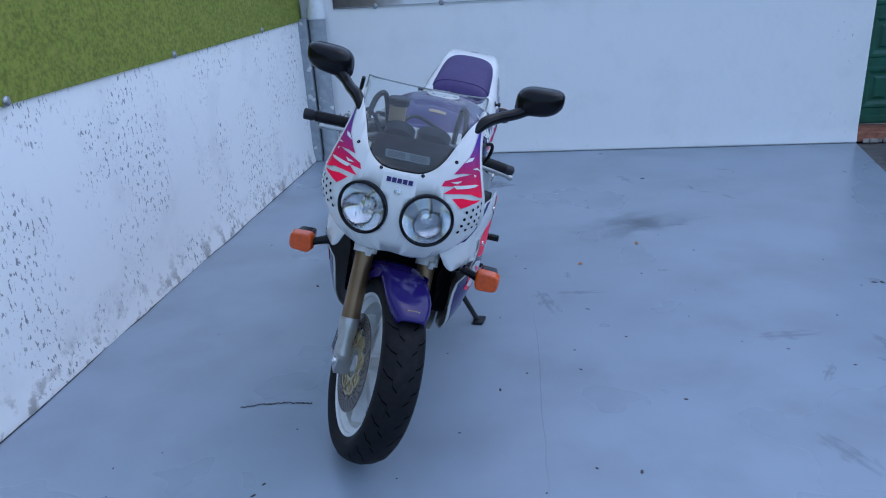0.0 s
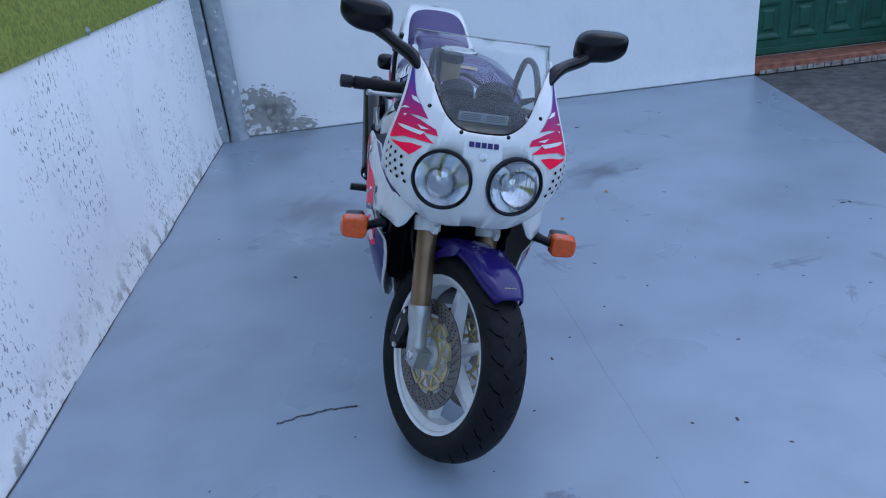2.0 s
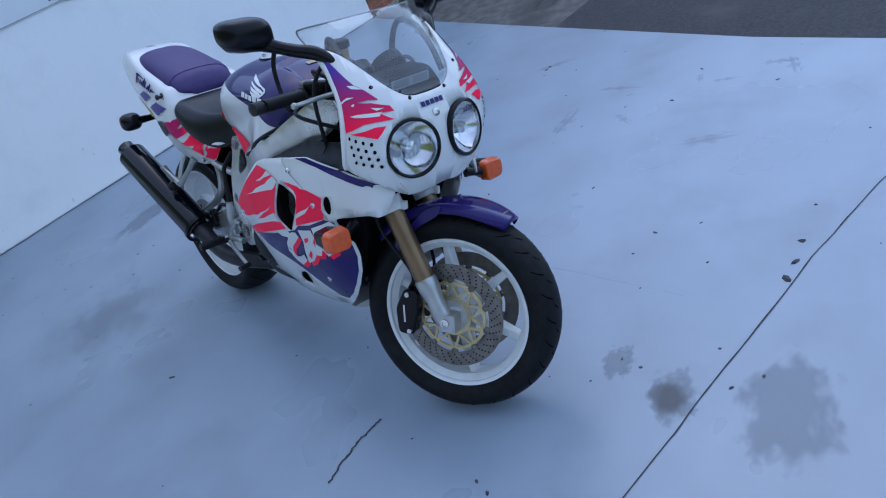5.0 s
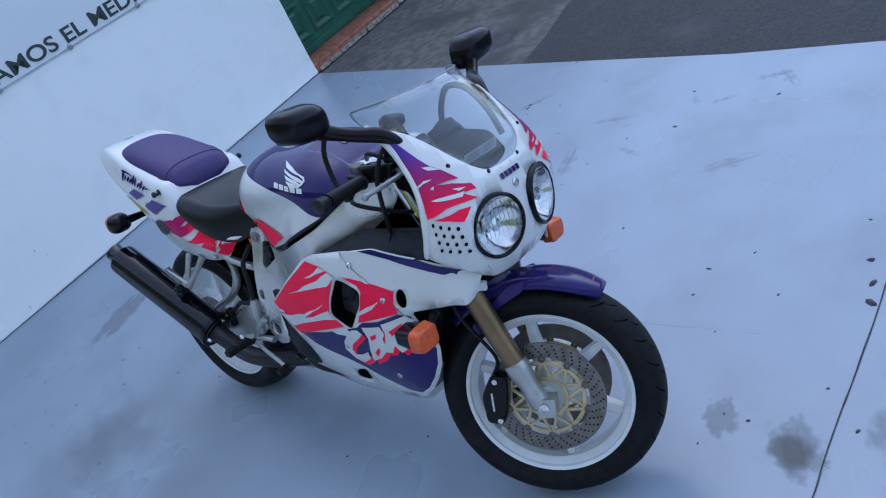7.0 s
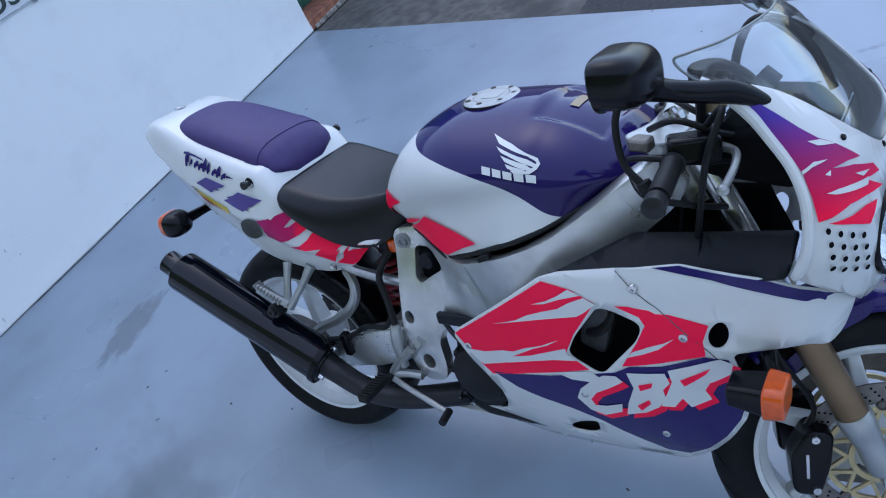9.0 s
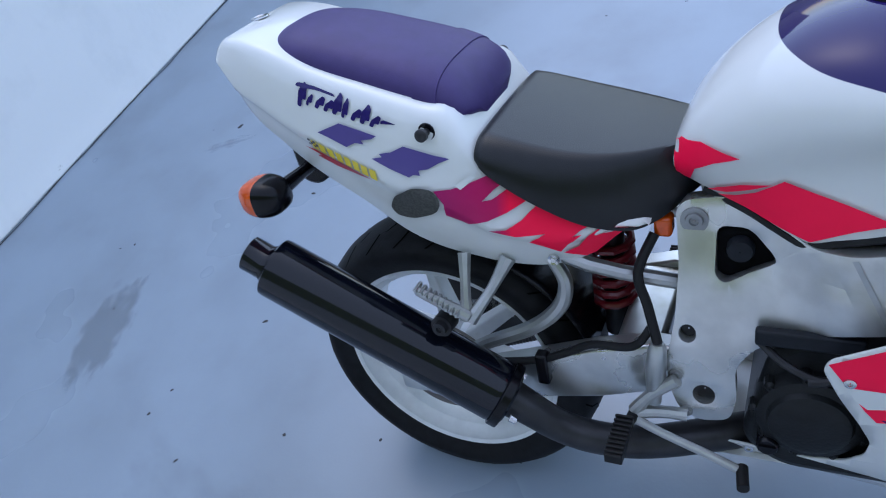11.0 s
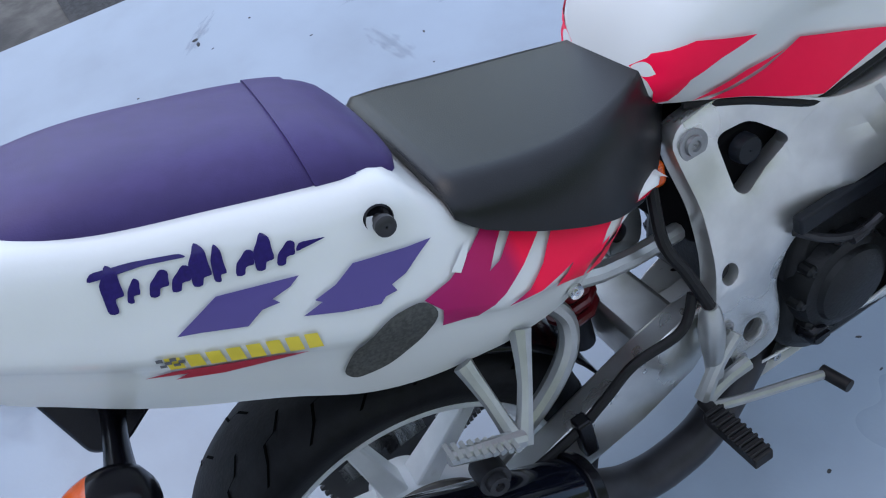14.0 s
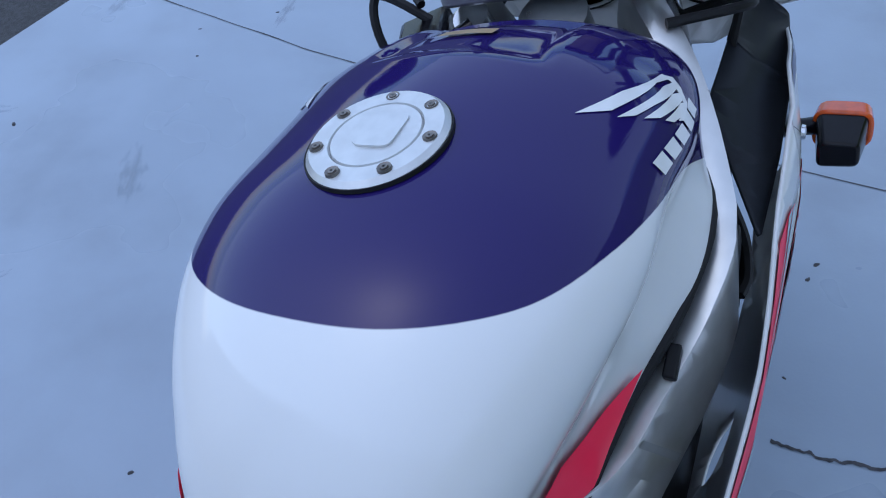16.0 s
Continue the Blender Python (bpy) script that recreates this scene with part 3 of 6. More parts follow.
# tank: violet above a curved line, white below
def two_tone():
    m = material("white_and_violet_tank_paint", (0.8, 0.8, 0.78), 0.06, coat=0.0, spec=0.34, bump=0.015, bump_scale=60)
    nt, b = nodes_of(m)
    co = nt.nodes.new("ShaderNodeTexCoord")
    sep = nt.nodes.new("ShaderNodeSeparateXYZ")
    nt.links.new(co.outputs["Object"], sep.inputs[0])
    mr = nt.nodes.new("ShaderNodeMapRange")
    mr.inputs["From Min"].default_value, mr.inputs["From Max"].default_value = 0.45, 1.05
    nt.links.new(sep.outputs[0], mr.inputs["Value"])
    fc = nt.nodes.new("ShaderNodeFloatCurve")
    cv = fc.mapping.curves[0]
    line = [(0.45, 0.985), (0.55, 0.967), (0.60, 0.957), (0.64, 0.946), (0.70, 0.934), (0.785, 0.909), (0.856, 0.880), (0.936, 0.834), (1.05, 0.800)]
    while len(cv.points) < len(line):
        cv.points.new(0.5, 0.5)
    for p, (x, z) in zip(cv.points, line):
        p.location = ((x - 0.45) / 0.6, (z - 0.7) / 0.4)
    fc.mapping.update()
    nt.links.new(mr.outputs[0], fc.inputs["Value"])
    h = nt.nodes.new("ShaderNodeMapRange")
    h.inputs["From Min"].default_value, h.inputs["From Max"].default_value = 0.7, 1.1
    nt.links.new(sep.outputs[2], h.inputs["Value"])
    sub = nt.nodes.new("ShaderNodeMath")
    sub.operation = "SUBTRACT"
    nt.links.new(h.outputs[0], sub.inputs[0])
    nt.links.new(fc.outputs[0], sub.inputs[1])
    st = nt.nodes.new("ShaderNodeMapRange")
    st.inputs["From Min"].default_value, st.inputs["From Max"].default_value = -0.001, 0.001
    nt.links.new(sub.outputs[0], st.inputs["Value"])
    x = nt.nodes.new("ShaderNodeMix")
    x.data_type = "RGBA"
    nt.links.new(st.outputs[0], x.inputs[0])
    x.inputs[6].default_value, x.inputs[7].default_value = (0.67, 0.68, 0.67, 1), (0.016, 0.009, 0.090, 1)
    nt.links.new(x.outputs[2], b.inputs["Base Color"])
    return m


M_TANK = two_tone()


# ---- shaping helpers ----
def lerp(v, table):
    """Value at v on a smooth polyline of (v, value)."""
    if v <= table[0][0]:
        return table[0][1]
    for i, ((a, p), (b, q)) in enumerate(zip(table, table[1:])):
        if v <= b:
            t = (v - a) / (b - a)
            s0 = (q - table[i - 1][1]) / (b - table[i - 1][0]) * (b - a) if i else q - p
            s1 = (table[i + 2][1] - p) / (table[i + 2][0] - a) * (b - a) if i + 2 < len(table) else q - p
            return p * (2 * t ** 3 - 3 * t * t + 1) + q * (3 * t * t - 2 * t ** 3) + s0 * (t ** 3 - 2 * t * t + t) + s1 * (t ** 3 - t * t)
    return table[-1][1]


def smooth_line(pts, per=6, closed=False):
    """Catmull-Rom through the points."""
    ps = [Vector(p) for p in pts]
    n = len(ps)
    out = []
    for i in range(n if closed else n - 1):
        a, b, c, d = (ps[(i + k) % n] if closed else ps[min(max(i + k, 0), n - 1)] for k in (-1, 0, 1, 2))
        for j in range(per):
            t = j / per
            out.append(0.5 * (2 * b + (c - a) * t + (2 * a - 5 * b + 4 * c - d) * t * t + (3 * b - a - 3 * c + d) * t ** 3))
    if not closed:
        out.append(ps[-1])
    return out


def tube(bm, pts, r, n=12, per=6, caps=True):
    """A round bar along a smooth line; r: one radius or one for each point."""
    line = smooth_line(pts, per) if per > 1 else [Vector(p) for p in pts]
    rs = [r] * len(line) if isinstance(r, (int, float)) else [lerp(i / (len(line) - 1), [(k / (len(r) - 1), v) for k, v in enumerate(r)]) for i in range(len(line))]
    rings, up = [], None
    for i, p in enumerate(line):
        d = (line[min(i + 1, len(line) - 1)] - line[max(i - 1, 0)]).normalized()
        if up is None:
            up = d.orthogonal().normalized()
        up = (up - d * up.dot(d)).normalized()
        side = d.cross(up)
        rings.append([bm.verts.new(p + (up * math.cos(2 * math.pi * k / n) + side * math.sin(2 * math.pi * k / n)) * rs[i]) for k in range(n)])
    for a, b in zip(rings, rings[1:]):
        for k in range(n):
            bm.faces.new((a[k], a[(k + 1) % n], b[(k + 1) % n], b[k]))
    if caps:
        bm.faces.new(rings[0][::-1])
        bm.faces.new(rings[-1])
    return bm


def lathe(bm, prof, n=64, m=None, turn=(0, 2 * math.pi)):
    """Turns a profile of (radius, along y) round the y axis."""
    full = turn[1] - turn[0] > 6.28
    k = n if full else n + 1
    rings = [[bm.verts.new((r * math.cos(turn[0] + (turn[1] - turn[0]) * i / n), y, r * math.sin(turn[0] + (turn[1] - turn[0]) * i / n))) for i in range(k)] for r, y in prof]
    for a, b in zip(rings, rings[1:]):
        for i in range(n):
            bm.faces.new((a[i], a[(i + 1) % k], b[(i + 1) % k], b[i]))
    if m is not None:
        bmesh.ops.transform(bm, matrix=m, verts=[v for r in rings for v in r])
    return bm


def disc(bm, c, axis, prof, n=24):
    """A turned piece at c along axis: profile of (radius, along)."""
    m = Matrix.Translation(c) @ Vector(axis).to_track_quat("Y", "Z").to_matrix().to_4x4()
    return lathe(bm, [(max(r, 1e-5), y) for r, y in prof], n, m)


def sheet(bm, outline, put, step=0.03, holes=(), lift=0.0):
    """A curved panel: a flat outline with holes, cut into cells, each corner put on the surface by put(u, v, lift)."""
    tmp = bmesh.new()
    edges = []
    for ring in (outline, *holes):
        vs = [tmp.verts.new((u, v, 0)) for u, v in ring]
        edges += [tmp.edges.new((vs[i], vs[(i + 1) % len(vs)])) for i in range(len(vs))]
    bmesh.ops.triangle_fill(tmp, use_beauty=True, use_dissolve=False, edges=edges)
    us, vs = [p[0] for p in outline], [p[1] for p in outline]
    for axis, lo, hi in ((0, min(us), max(us)), (1, min(vs), max(vs))):
        k = math.floor(lo / step) + 1
        while k * step < hi:
            co, no = [0, 0, 0], [0, 0, 0]
            co[axis], no[axis] = k * step, 1
            bmesh.ops.bisect_plane(tmp, geom=tmp.verts[:] + tmp.edges[:] + tmp.faces[:], plane_co=co, plane_no=no)
            k += 1
    bmesh.ops.remove_doubles(tmp, verts=tmp.verts[:], dist=1e-5)
    made = {v: bm.verts.new(put(v.co.x, v.co.y, lift)) for v in tmp.verts}
    for f in tmp.faces:
        try:
            bm.faces.new([made[v] for v in f.verts])
        except ValueError:
            pass
    tmp.free()
    return bm


def shell(name, outline, put, mat, parent, label="", thick=0.004, holes=(), step=0.03, lift=0.0, inward=-1):
    bm = bmesh.new()
    sheet(bm, outline, put, step, holes, lift)
    bmesh.ops.recalc_face_normals(bm, faces=bm.faces[:])
    ob = part(name, bm, mat, parent, label, angle=50)
    sol = ob.modifiers.new("solid", "SOLIDIFY")
    sol.thickness, sol.offset = thick, 0.0
    return ob


def decal(name, outlines, put, mat, parent, label="", lift=0.0035, step=0.03, holes=()):
    # one part for each stroke, unless they are too many and too small
    for group in ([[o] for o in outlines] if len(outlines) <= 12 else [outlines]):
        bm = bmesh.new()
        for o in group:
            sheet(bm, o, put, step, (), lift)
        part(name, bm, mat, parent, label, angle=60)


def ring2(cx, cy, rx, ry, n=20, tilt=0.0):
    c, s = math.cos(tilt), math.sin(tilt)
    return [(cx + rx * math.cos(2 * math.pi * i / n) * c - ry * math.sin(2 * math.pi * i / n) * s, cy + rx * math.cos(2 * math.pi * i / n) * s + ry * math.sin(2 * math.pi * i / n) * c) for i in range(n)]


def rounded(pts, r=0.012, n=4):
    """The outline with its corners rounded."""
    out, k = [], len(pts)
    for i in range(k):
        p, a, b = Vector(pts[i]), Vector(pts[i - 1]), Vector(pts[(i + 1) % k])
        d = min(r, (a - p).length * 0.45, (b - p).length * 0.45)
        s, e = p + (a - p).normalized() * d, p + (b - p).normalized() * d
        for j in range(n + 1):
            t = j / n
            q = s * (1 - t) ** 2 + p * 2 * t * (1 - t) + e * t * t
            out.append((q.x, q.y))
    return out


# ---- the motorcycle: x ahead from the rear axle, y to its left, z up ----
bike = tagged(new("motorcycle"), "white, violet and red sport motorcycle leaning on its side stand", "motorcycle")
bike.matrix_basis = pose(-0.107, 3.355, 0.0, -13.4, 0, -99.6)

# -- fuel tank --
TANK_TOP = [(0.445, 0.775), (0.455, 0.815), (0.48, 0.868), (0.53, 0.925), (0.60, 0.970), (0.67, 0.991), (0.74, 0.997), (0.82, 0.998), (0.89, 0.990), (0.96, 0.964), (1.02, 0.922), (1.05, 0.885)]
TANK_LOW = [(0.445, 0.765), (0.47, 0.762), (0.56, 0.740), (0.636, 0.710), (0.673, 0.721), (0.738, 0.745), (0.781, 0.766), (0.818, 0.784), (0.86, 0.801), (0.907, 0.822), (0.96, 0.844), (1.03, 0.870), (1.05, 0.874)]
TANK_FOOT = [(0.445, 0.050), (0.50, 0.088), (0.56, 0.120), (0.60, 0.137), (0.636, 0.150), (0.673, 0.159), (0.738, 0.178), (0.781, 0.196), (0.818, 0.210), (0.86, 0.213), (0.907, 0.203), (0.96, 0.165), (1.02, 0.115), (1.05, 0.085)]
TANK_W = [(0.445, 0.068), (0.47, 0.098), (0.52, 0.133), (0.58, 0.161), (0.64, 0.182), (0.715, 0.199), (0.80, 0.201), (0.88, 0.204), (0.96, 0.182), (1.02, 0.134), (1.05, 0.095)]


def tank_half(x, z):
    zt, zb, w = lerp(x, TANK_TOP), lerp(x, TANK_LOW), lerp(x, TANK_W)
    zm = zt - 0.62 * min(zt - zb, 0.17)
    if z >= zm:
        s = min(1.0, (z - zm) / max(zt - zm, 1e-4))
        full = lerp(x, [(0.52, 2.6), (0.62, 2.4), (0.74, 1.9), (0.82, 1.8), (1.0, 1.9)])
        y = w * max(0.0, 1 - s ** full) ** (1 / full)
    else:
        y = w + (lerp(x, TANK_FOOT) - w) * min(1.0, (zm - z) / max(zm - zb, 0.02)) ** 1.4
    mid = 0.832 + 0.24 * (x - 0.72)
    knee = math.exp(-((x - 0.74) / 0.17) ** 2 - ((z - mid) / (0.050 if z > mid else 0.080)) ** 2)
    return max(0.0, y - 0.026 * knee)


def tank_dish(x, y, z):
    """Depth of the shallow pocket pressed into the tank's top ahead of the filler."""
    if z < lerp(x, TANK_TOP) - 0.06:
        return 0.0
    d = max(abs(x - 0.925) / 0.070, abs(y) / 0.085)
    t = min(1.0, max(0.0, (1.0 - d) / 0.16))
    return 0.008 * t * t * (3 - 2 * t)


def tank_put(u, v, lift):
    return Vector((u, -(tank_half(u, v) + lift), v))


bm = bmesh.new()
rows = []
xs = [0.445 + 0.605 * (0.5 - 0.5 * math.cos(math.pi * i / 90)) for i in range(91)]
for x in xs:
    zt, zb = lerp(x, TANK_TOP), lerp(x, TANK_LOW)
    half = []
    for j in range(43):
        t = j / 42
        z = zt - (zt - zb) * (1 - math.cos(t * math.pi / 2))
        half.append((tank_half(x, z) if j else 0.0, z))
    ring = [(-y, z) for y, z in half[::-1]] + [(y, z) for y, z in half[1:]]
    rows.append([bm.verts.new((x, y, z - tank_dish(x, y, z))) for y, z in ring])
for a, b in zip(rows, rows[1:]):
    for k in range(len(a) - 1):
        bm.faces.new((a[k], a[k + 1], b[k + 1], b[k]))
for r in (rows[0], rows[-1]):
    bm.faces.new(r)
tank = part("fuel_tank", bm, M_TANK, bike, "glossy fuel tank, violet above and white below", angle=60)
bm = bmesh.new()
rim = 0.0575
disc(bm, (0.731, 0, 0.9945), (-0.02, 0, 1), [(0.001, 0.006), (0.036, 0.006), (0.0372, 0.003), (0.0384, 0.006), (rim - 0.004, 0.006), (rim, 0.002), (rim, -0.004)], 48)
part("fuel_cap", bm, M_CAP, tank, "round brushed filler cap with a ring of screws")
for k in range(7):
    bm = bmesh.new()
    a = 2 * math.pi * k / 7 + 0.2
    disc(bm, (0.731 + 0.0475 * math.cos(a), 0.0475 * math.sin(a), 0.9995), (0, 0, 1), [(0.001, 0.003), (0.003, 0.003), (0.0032, 0.0015), (0.0055, 0.0025), (0.006, 0)], 12)
    part("cap_screw", bm, M_DISC, tank)
bm = bmesh.new()
prism(bm, rounded([(0.715, -0.020), (0.755, -0.020), (0.755, 0.020), (0.735, 0.024), (0.715, 0.012)], 0.008), 1.0003, 1.0022, lambda u, v, d: (u, v, d))
part("key_flap", bm, M_CAP, tank)
bm = bmesh.new()
lathe(bm, [(0.0575, 0.0), (0.059, 0.0005), (0.0595, -0.003)], 48, pose(0.731, 0, 0.9955, 90))
part("cap_gasket", bm, M_RUBBER, tank)
# added black tube that draws the dark gap between the tank and the frame as shade
for s in (1, -1):
    bm = bmesh.new()
    tube(bm, [(x, -s * (tank_half(x, lerp(x, TANK_LOW)) - 0.001), lerp(x, TANK_LOW) - 0.004) for x in (0.50, 0.56, 0.60, 0.635, 0.67, 0.72, 0.80, 0.88, 0.95, 1.0)], 0.0055, 8, 4)
    part("tank_gap_shade", bm, M_RUBBER, tank)
bm = bmesh.new()
prism(bm, rounded([(0.742, 0.742), (0.772, 0.753), (0.774, 0.742), (0.746, 0.731)], 0.003), 0.185, 0.197, lambda u, v, d: (u, -d, v))
part("tank_buffer", bm, M_RUBBER, tank, "small black rubber buffer", bevel=0.002)
# red flashes low on the tank's flanks
for s in (1, -1):
    put = lambda u, v, l, s=s: Vector((u, -s * (tank_half(u, v) + l), v))
    decal("red_flash", [
        [(0.457, 0.816), (0.469, 0.833), (0.500, 0.843), (0.552, 0.833), (0.517, 0.817), (0.491, 0.799), (0.480, 0.768), (0.462, 0.768)],
        [(0.520, 0.755), (0.545, 0.764), (0.572, 0.778), (0.606, 0.804), (0.668, 0.783), (0.733, 0.761), (0.690, 0.742), (0.640, 0.716), (0.600, 0.728), (0.560, 0.744)],
        [(0.505, 0.758), (0.522, 0.772), (0.552, 0.786), (0.592, 0.795), (0.564, 0.780), (0.532, 0.765)]], put, M_RED, tank, lift=0.0045, step=0.012)
    # winged maker's mark and a word, as plain strips
    wing = [[(0.802, 0.971), (0.848, 0.959), (0.903, 0.938), (0.907, 0.931), (0.883, 0.943), (0.821, 0.960)],
            [(0.817, 0.957), (0.884, 0.939), (0.903, 0.930), (0.902, 0.926), (0.853, 0.943), (0.829, 0.950)],
            [(0.831, 0.946), (0.882, 0.933), (0.897, 0.924), (0.886, 0.924), (0.843, 0.938)],
            [(0.844, 0.935), (0.880, 0.926), (0.887, 0.921), (0.873, 0.921), (0.850, 0.929)],
            [(0.901, 0.939), (0.909, 0.931), (0.904, 0.924), (0.892, 0.918), (0.863, 0.921), (0.856, 0.926), (0.882, 0.922), (0.896, 0.927), (0.901, 0.932)]]
    decal("wing_mark", wing, put, M_WHITE, tank, lift=0.0025, step=0.012)
    word = []
    for k in range(5):
        x0, z0 = 0.796 + 0.0222 * k, 0.932 - 0.0035 * k
        word.append([(x0, z0), (x0 + 0.0185, z0 - 0.003), (x0 + 0.0195, z0 - 0.0155), (x0 + 0.002, z0 - 0.0125)])
    decal("word_bar", word, put, M_WHITE, tank, lift=0.002)

# labels ahead of the filler
def tank_top(u, v, lift):
    lo, hi = lerp(u, TANK_LOW) + 0.1, lerp(u, TANK_TOP)
    for _ in range(30):
        mid = (lo + hi) / 2
        if tank_half(u, mid) > abs(v):
            lo = mid
        else:
            hi = mid
    return Vector((u, v, lo + lift))


decal("warning_label", [[(0.905, 0.038), (0.922, 0.038), (0.922, -0.018), (0.905, -0.018)]], tank_top, M_FLUID, tank, "small gold warning label", lift=-0.0055, step=0.012)

# -- tail cowl --
TAIL_TOP = [(-0.290, 0.988), (-0.283, 1.004), (-0.262, 1.014), (-0.19, 1.002), (-0.10, 0.965), (0.0, 0.935), (0.10, 0.905), (0.140, 0.893), (0.165, 0.855), (0.20, 0.812), (0.28, 0.775), (0.36, 0.745), (0.405, 0.728), (0.43, 0.715)]
TAIL_LOW = [(-0.290, 0.972), (-0.272, 0.925), (-0.256, 0.878), (-0.20, 0.830), (-0.14, 0.785), (-0.04, 0.726), (0.025, 0.682), (0.088, 0.656), (0.154, 0.640), (0.20, 0.630), (0.27, 0.627), (0.335, 0.648), (0.385, 0.695), (0.43, 0.71)]
TAIL_W = [(-0.290, 0.112), (-0.282, 0.119), (-0.27, 0.124), (-0.24, 0.132), (-0.18, 0.146), (-0.11, 0.158), (-0.02, 0.170), (0.07, 0.179), (0.16, 0.177), (0.25, 0.165), (0.34, 0.150), (0.43, 0.135)]
TAIL_P = [(0.0, 0.80), (0.15, 0.87), (0.36, 0.945), (0.42, 0.985), (0.48, 1.0), (0.6, 0.985), (0.85, 0.90), (0.97, 0.82), (1.0, 0.74)]


def tail_half(x, z):
    zt, zb = lerp(x, TAIL_TOP), lerp(x, TAIL_LOW)
    return lerp(x, TAIL_W) * lerp((z - zb) / max(zt - zb, 0.01), TAIL_P)


bm = bmesh.new()
rows = []
for i in range(57):
    x = -0.290 + 0.720 * (i / 56) ** 1.15
    zt, zb = lerp(x, TAIL_TOP), lerp(x, TAIL_LOW)
    half = [(0.0, zt + 0.002)] + [(tail_half(x, zt - (zt - zb) * t), zt - (zt - zb) * t) for t in (0, 0.02, 0.05, 0.1, 0.2, 0.3, 0.4, 0.48, 0.52, 0.55, 0.58, 0.61, 0.64, 0.72, 0.8, 0.9, 0.97, 1.0)]
    ring = [(-y, z) for y, z in half[::-1]] + [(y, z) for y, z in half[1:]]
    rows.append([bm.verts.new((x, y, z)) for y, z in ring])
for a, b in zip(rows, rows[1:]):
    for k in range(len(a) - 1):
        bm.faces.new((a[k], a[k + 1], b[k + 1], b[k]))
bm.faces.new(rows[0])
tail = part("tail_cowl", bm, M_WHITE, bike, "white tail cowl with violet and red flashes", angle=50)
bm = bmesh.new()
box(bm, 0.02, 0.36, -0.112, 0.112, 0.69, 0.72)
box(bm, -0.15, 0.06, -0.08, 0.08, 0.79, 0.82)
part("under_tray", bm, M_DARK, bike)
for s in (1, -1):
    put = lambda u, v, l, s=s: Vector((u, -s * (tail_half(u, v) + l), v))
    decal("violet_flash", [
        [(-0.082, 0.873), (-0.038, 0.888), (0.029, 0.869), (0.018, 0.864), (0.000, 0.862), (0.004, 0.856), (-0.012, 0.858), (-0.029, 0.851), (-0.063, 0.866)],
        [(0.015, 0.834), (0.035, 0.837), (0.030, 0.842), (0.052, 0.845), (0.074, 0.854), (0.148, 0.833), (0.131, 0.828), (0.112, 0.819), (0.096, 0.817), (0.098, 0.809), (0.086, 0.810), (0.079, 0.806), (0.046, 0.819)]], put, M_VIOLET, tail)
    decal("red_flash", [
        [(0.116, 0.784), (0.146, 0.787), (0.202, 0.800), (0.223, 0.787), (0.208, 0.779), (0.189, 0.763), (0.204, 0.764), (0.235, 0.782), (0.267, 0.764), (0.252, 0.757), (0.226, 0.743), (0.195, 0.731), (0.179, 0.728), (0.161, 0.721), (0.124, 0.735), (0.129, 0.761)],
        [(0.279, 0.758), (0.354, 0.722), (0.332, 0.710), (0.320, 0.700), (0.335, 0.704), (0.310, 0.682), (0.296, 0.664), (0.253, 0.689), (0.281, 0.707), (0.264, 0.705), (0.235, 0.702), (0.194, 0.713), (0.222, 0.715), (0.247, 0.730), (0.259, 0.742)],
        [(0.365, 0.718), (0.420, 0.712), (0.397, 0.700), (0.375, 0.682), (0.346, 0.655), (0.330, 0.648), (0.300, 0.662), (0.325, 0.676), (0.342, 0.700)]], put, M_FADE_X, tail)
    decal("white_loop", [[(0.151, 0.793), (0.175, 0.804), (0.181, 0.800), (0.172, 0.793), (0.160, 0.785)]], put, M_WHITE, tail, lift=0.0045)
    # slanting brush marks of a script, with a long swash above and a thin tail
    strokes = []
    for k, (tall, low) in enumerate(((0.030, 0.006), (0.016, 0.0), (0.017, 0.0), (0.016, 0.0), (0.031, 0.0), (0.028, 0.0), (0.016, 0.0), (0.027, 0.0), (0.015, 0.0))):
        x0, z0 = -0.112 + 0.0165 * k, 0.921 - 0.0046 * k
        w = 0.0125 if k not in (1, 5) else 0.0065
        strokes.append([(x0 - 0.003, z0 - low), (x0 + w * 0.4, z0 - 0.003 - low), (x0 + w * 0.62, z0 + 0.004), (x0 + w + 0.003, z0 + 0.001), (x0 + w + 0.005, z0 + tall * 0.42), (x0 + w + 0.008, z0 + tall * 0.72), (x0 + w * 0.6 + 0.008, z0 + tall), (x0 + w * 0.4 + 0.004, z0 + tall * 0.75), (x0 + 0.003, z0 + tall * 0.6)])
    strokes.append([(-0.116, 0.945), (-0.110, 0.950), (-0.080, 0.943), (-0.044, 0.931), (-0.040, 0.926), (-0.072, 0.936), (-0.104, 0.942)])
    strokes.append([(0.036, 0.887), (0.066, 0.885), (0.042, 0.893)])
    decal("script_bar", [rounded(o, 0.0035, 2) for o in strokes], put, M_PURP, tail, lift=0.0025)
    letters = []
    for k in range(8):
        x0, z0 = -0.104 + 0.0155 * k, 0.842 - 0.0061 * k
        letters.append([(x0, z0), (x0 + 0.012, z0 - 0.005), (x0 + 0.013, z0 + 0.013), (x0 + 0.002, z0 + 0.018)])
    decal("sticker_bar", letters, put, M_YELLOW, tail, lift=0.0030)
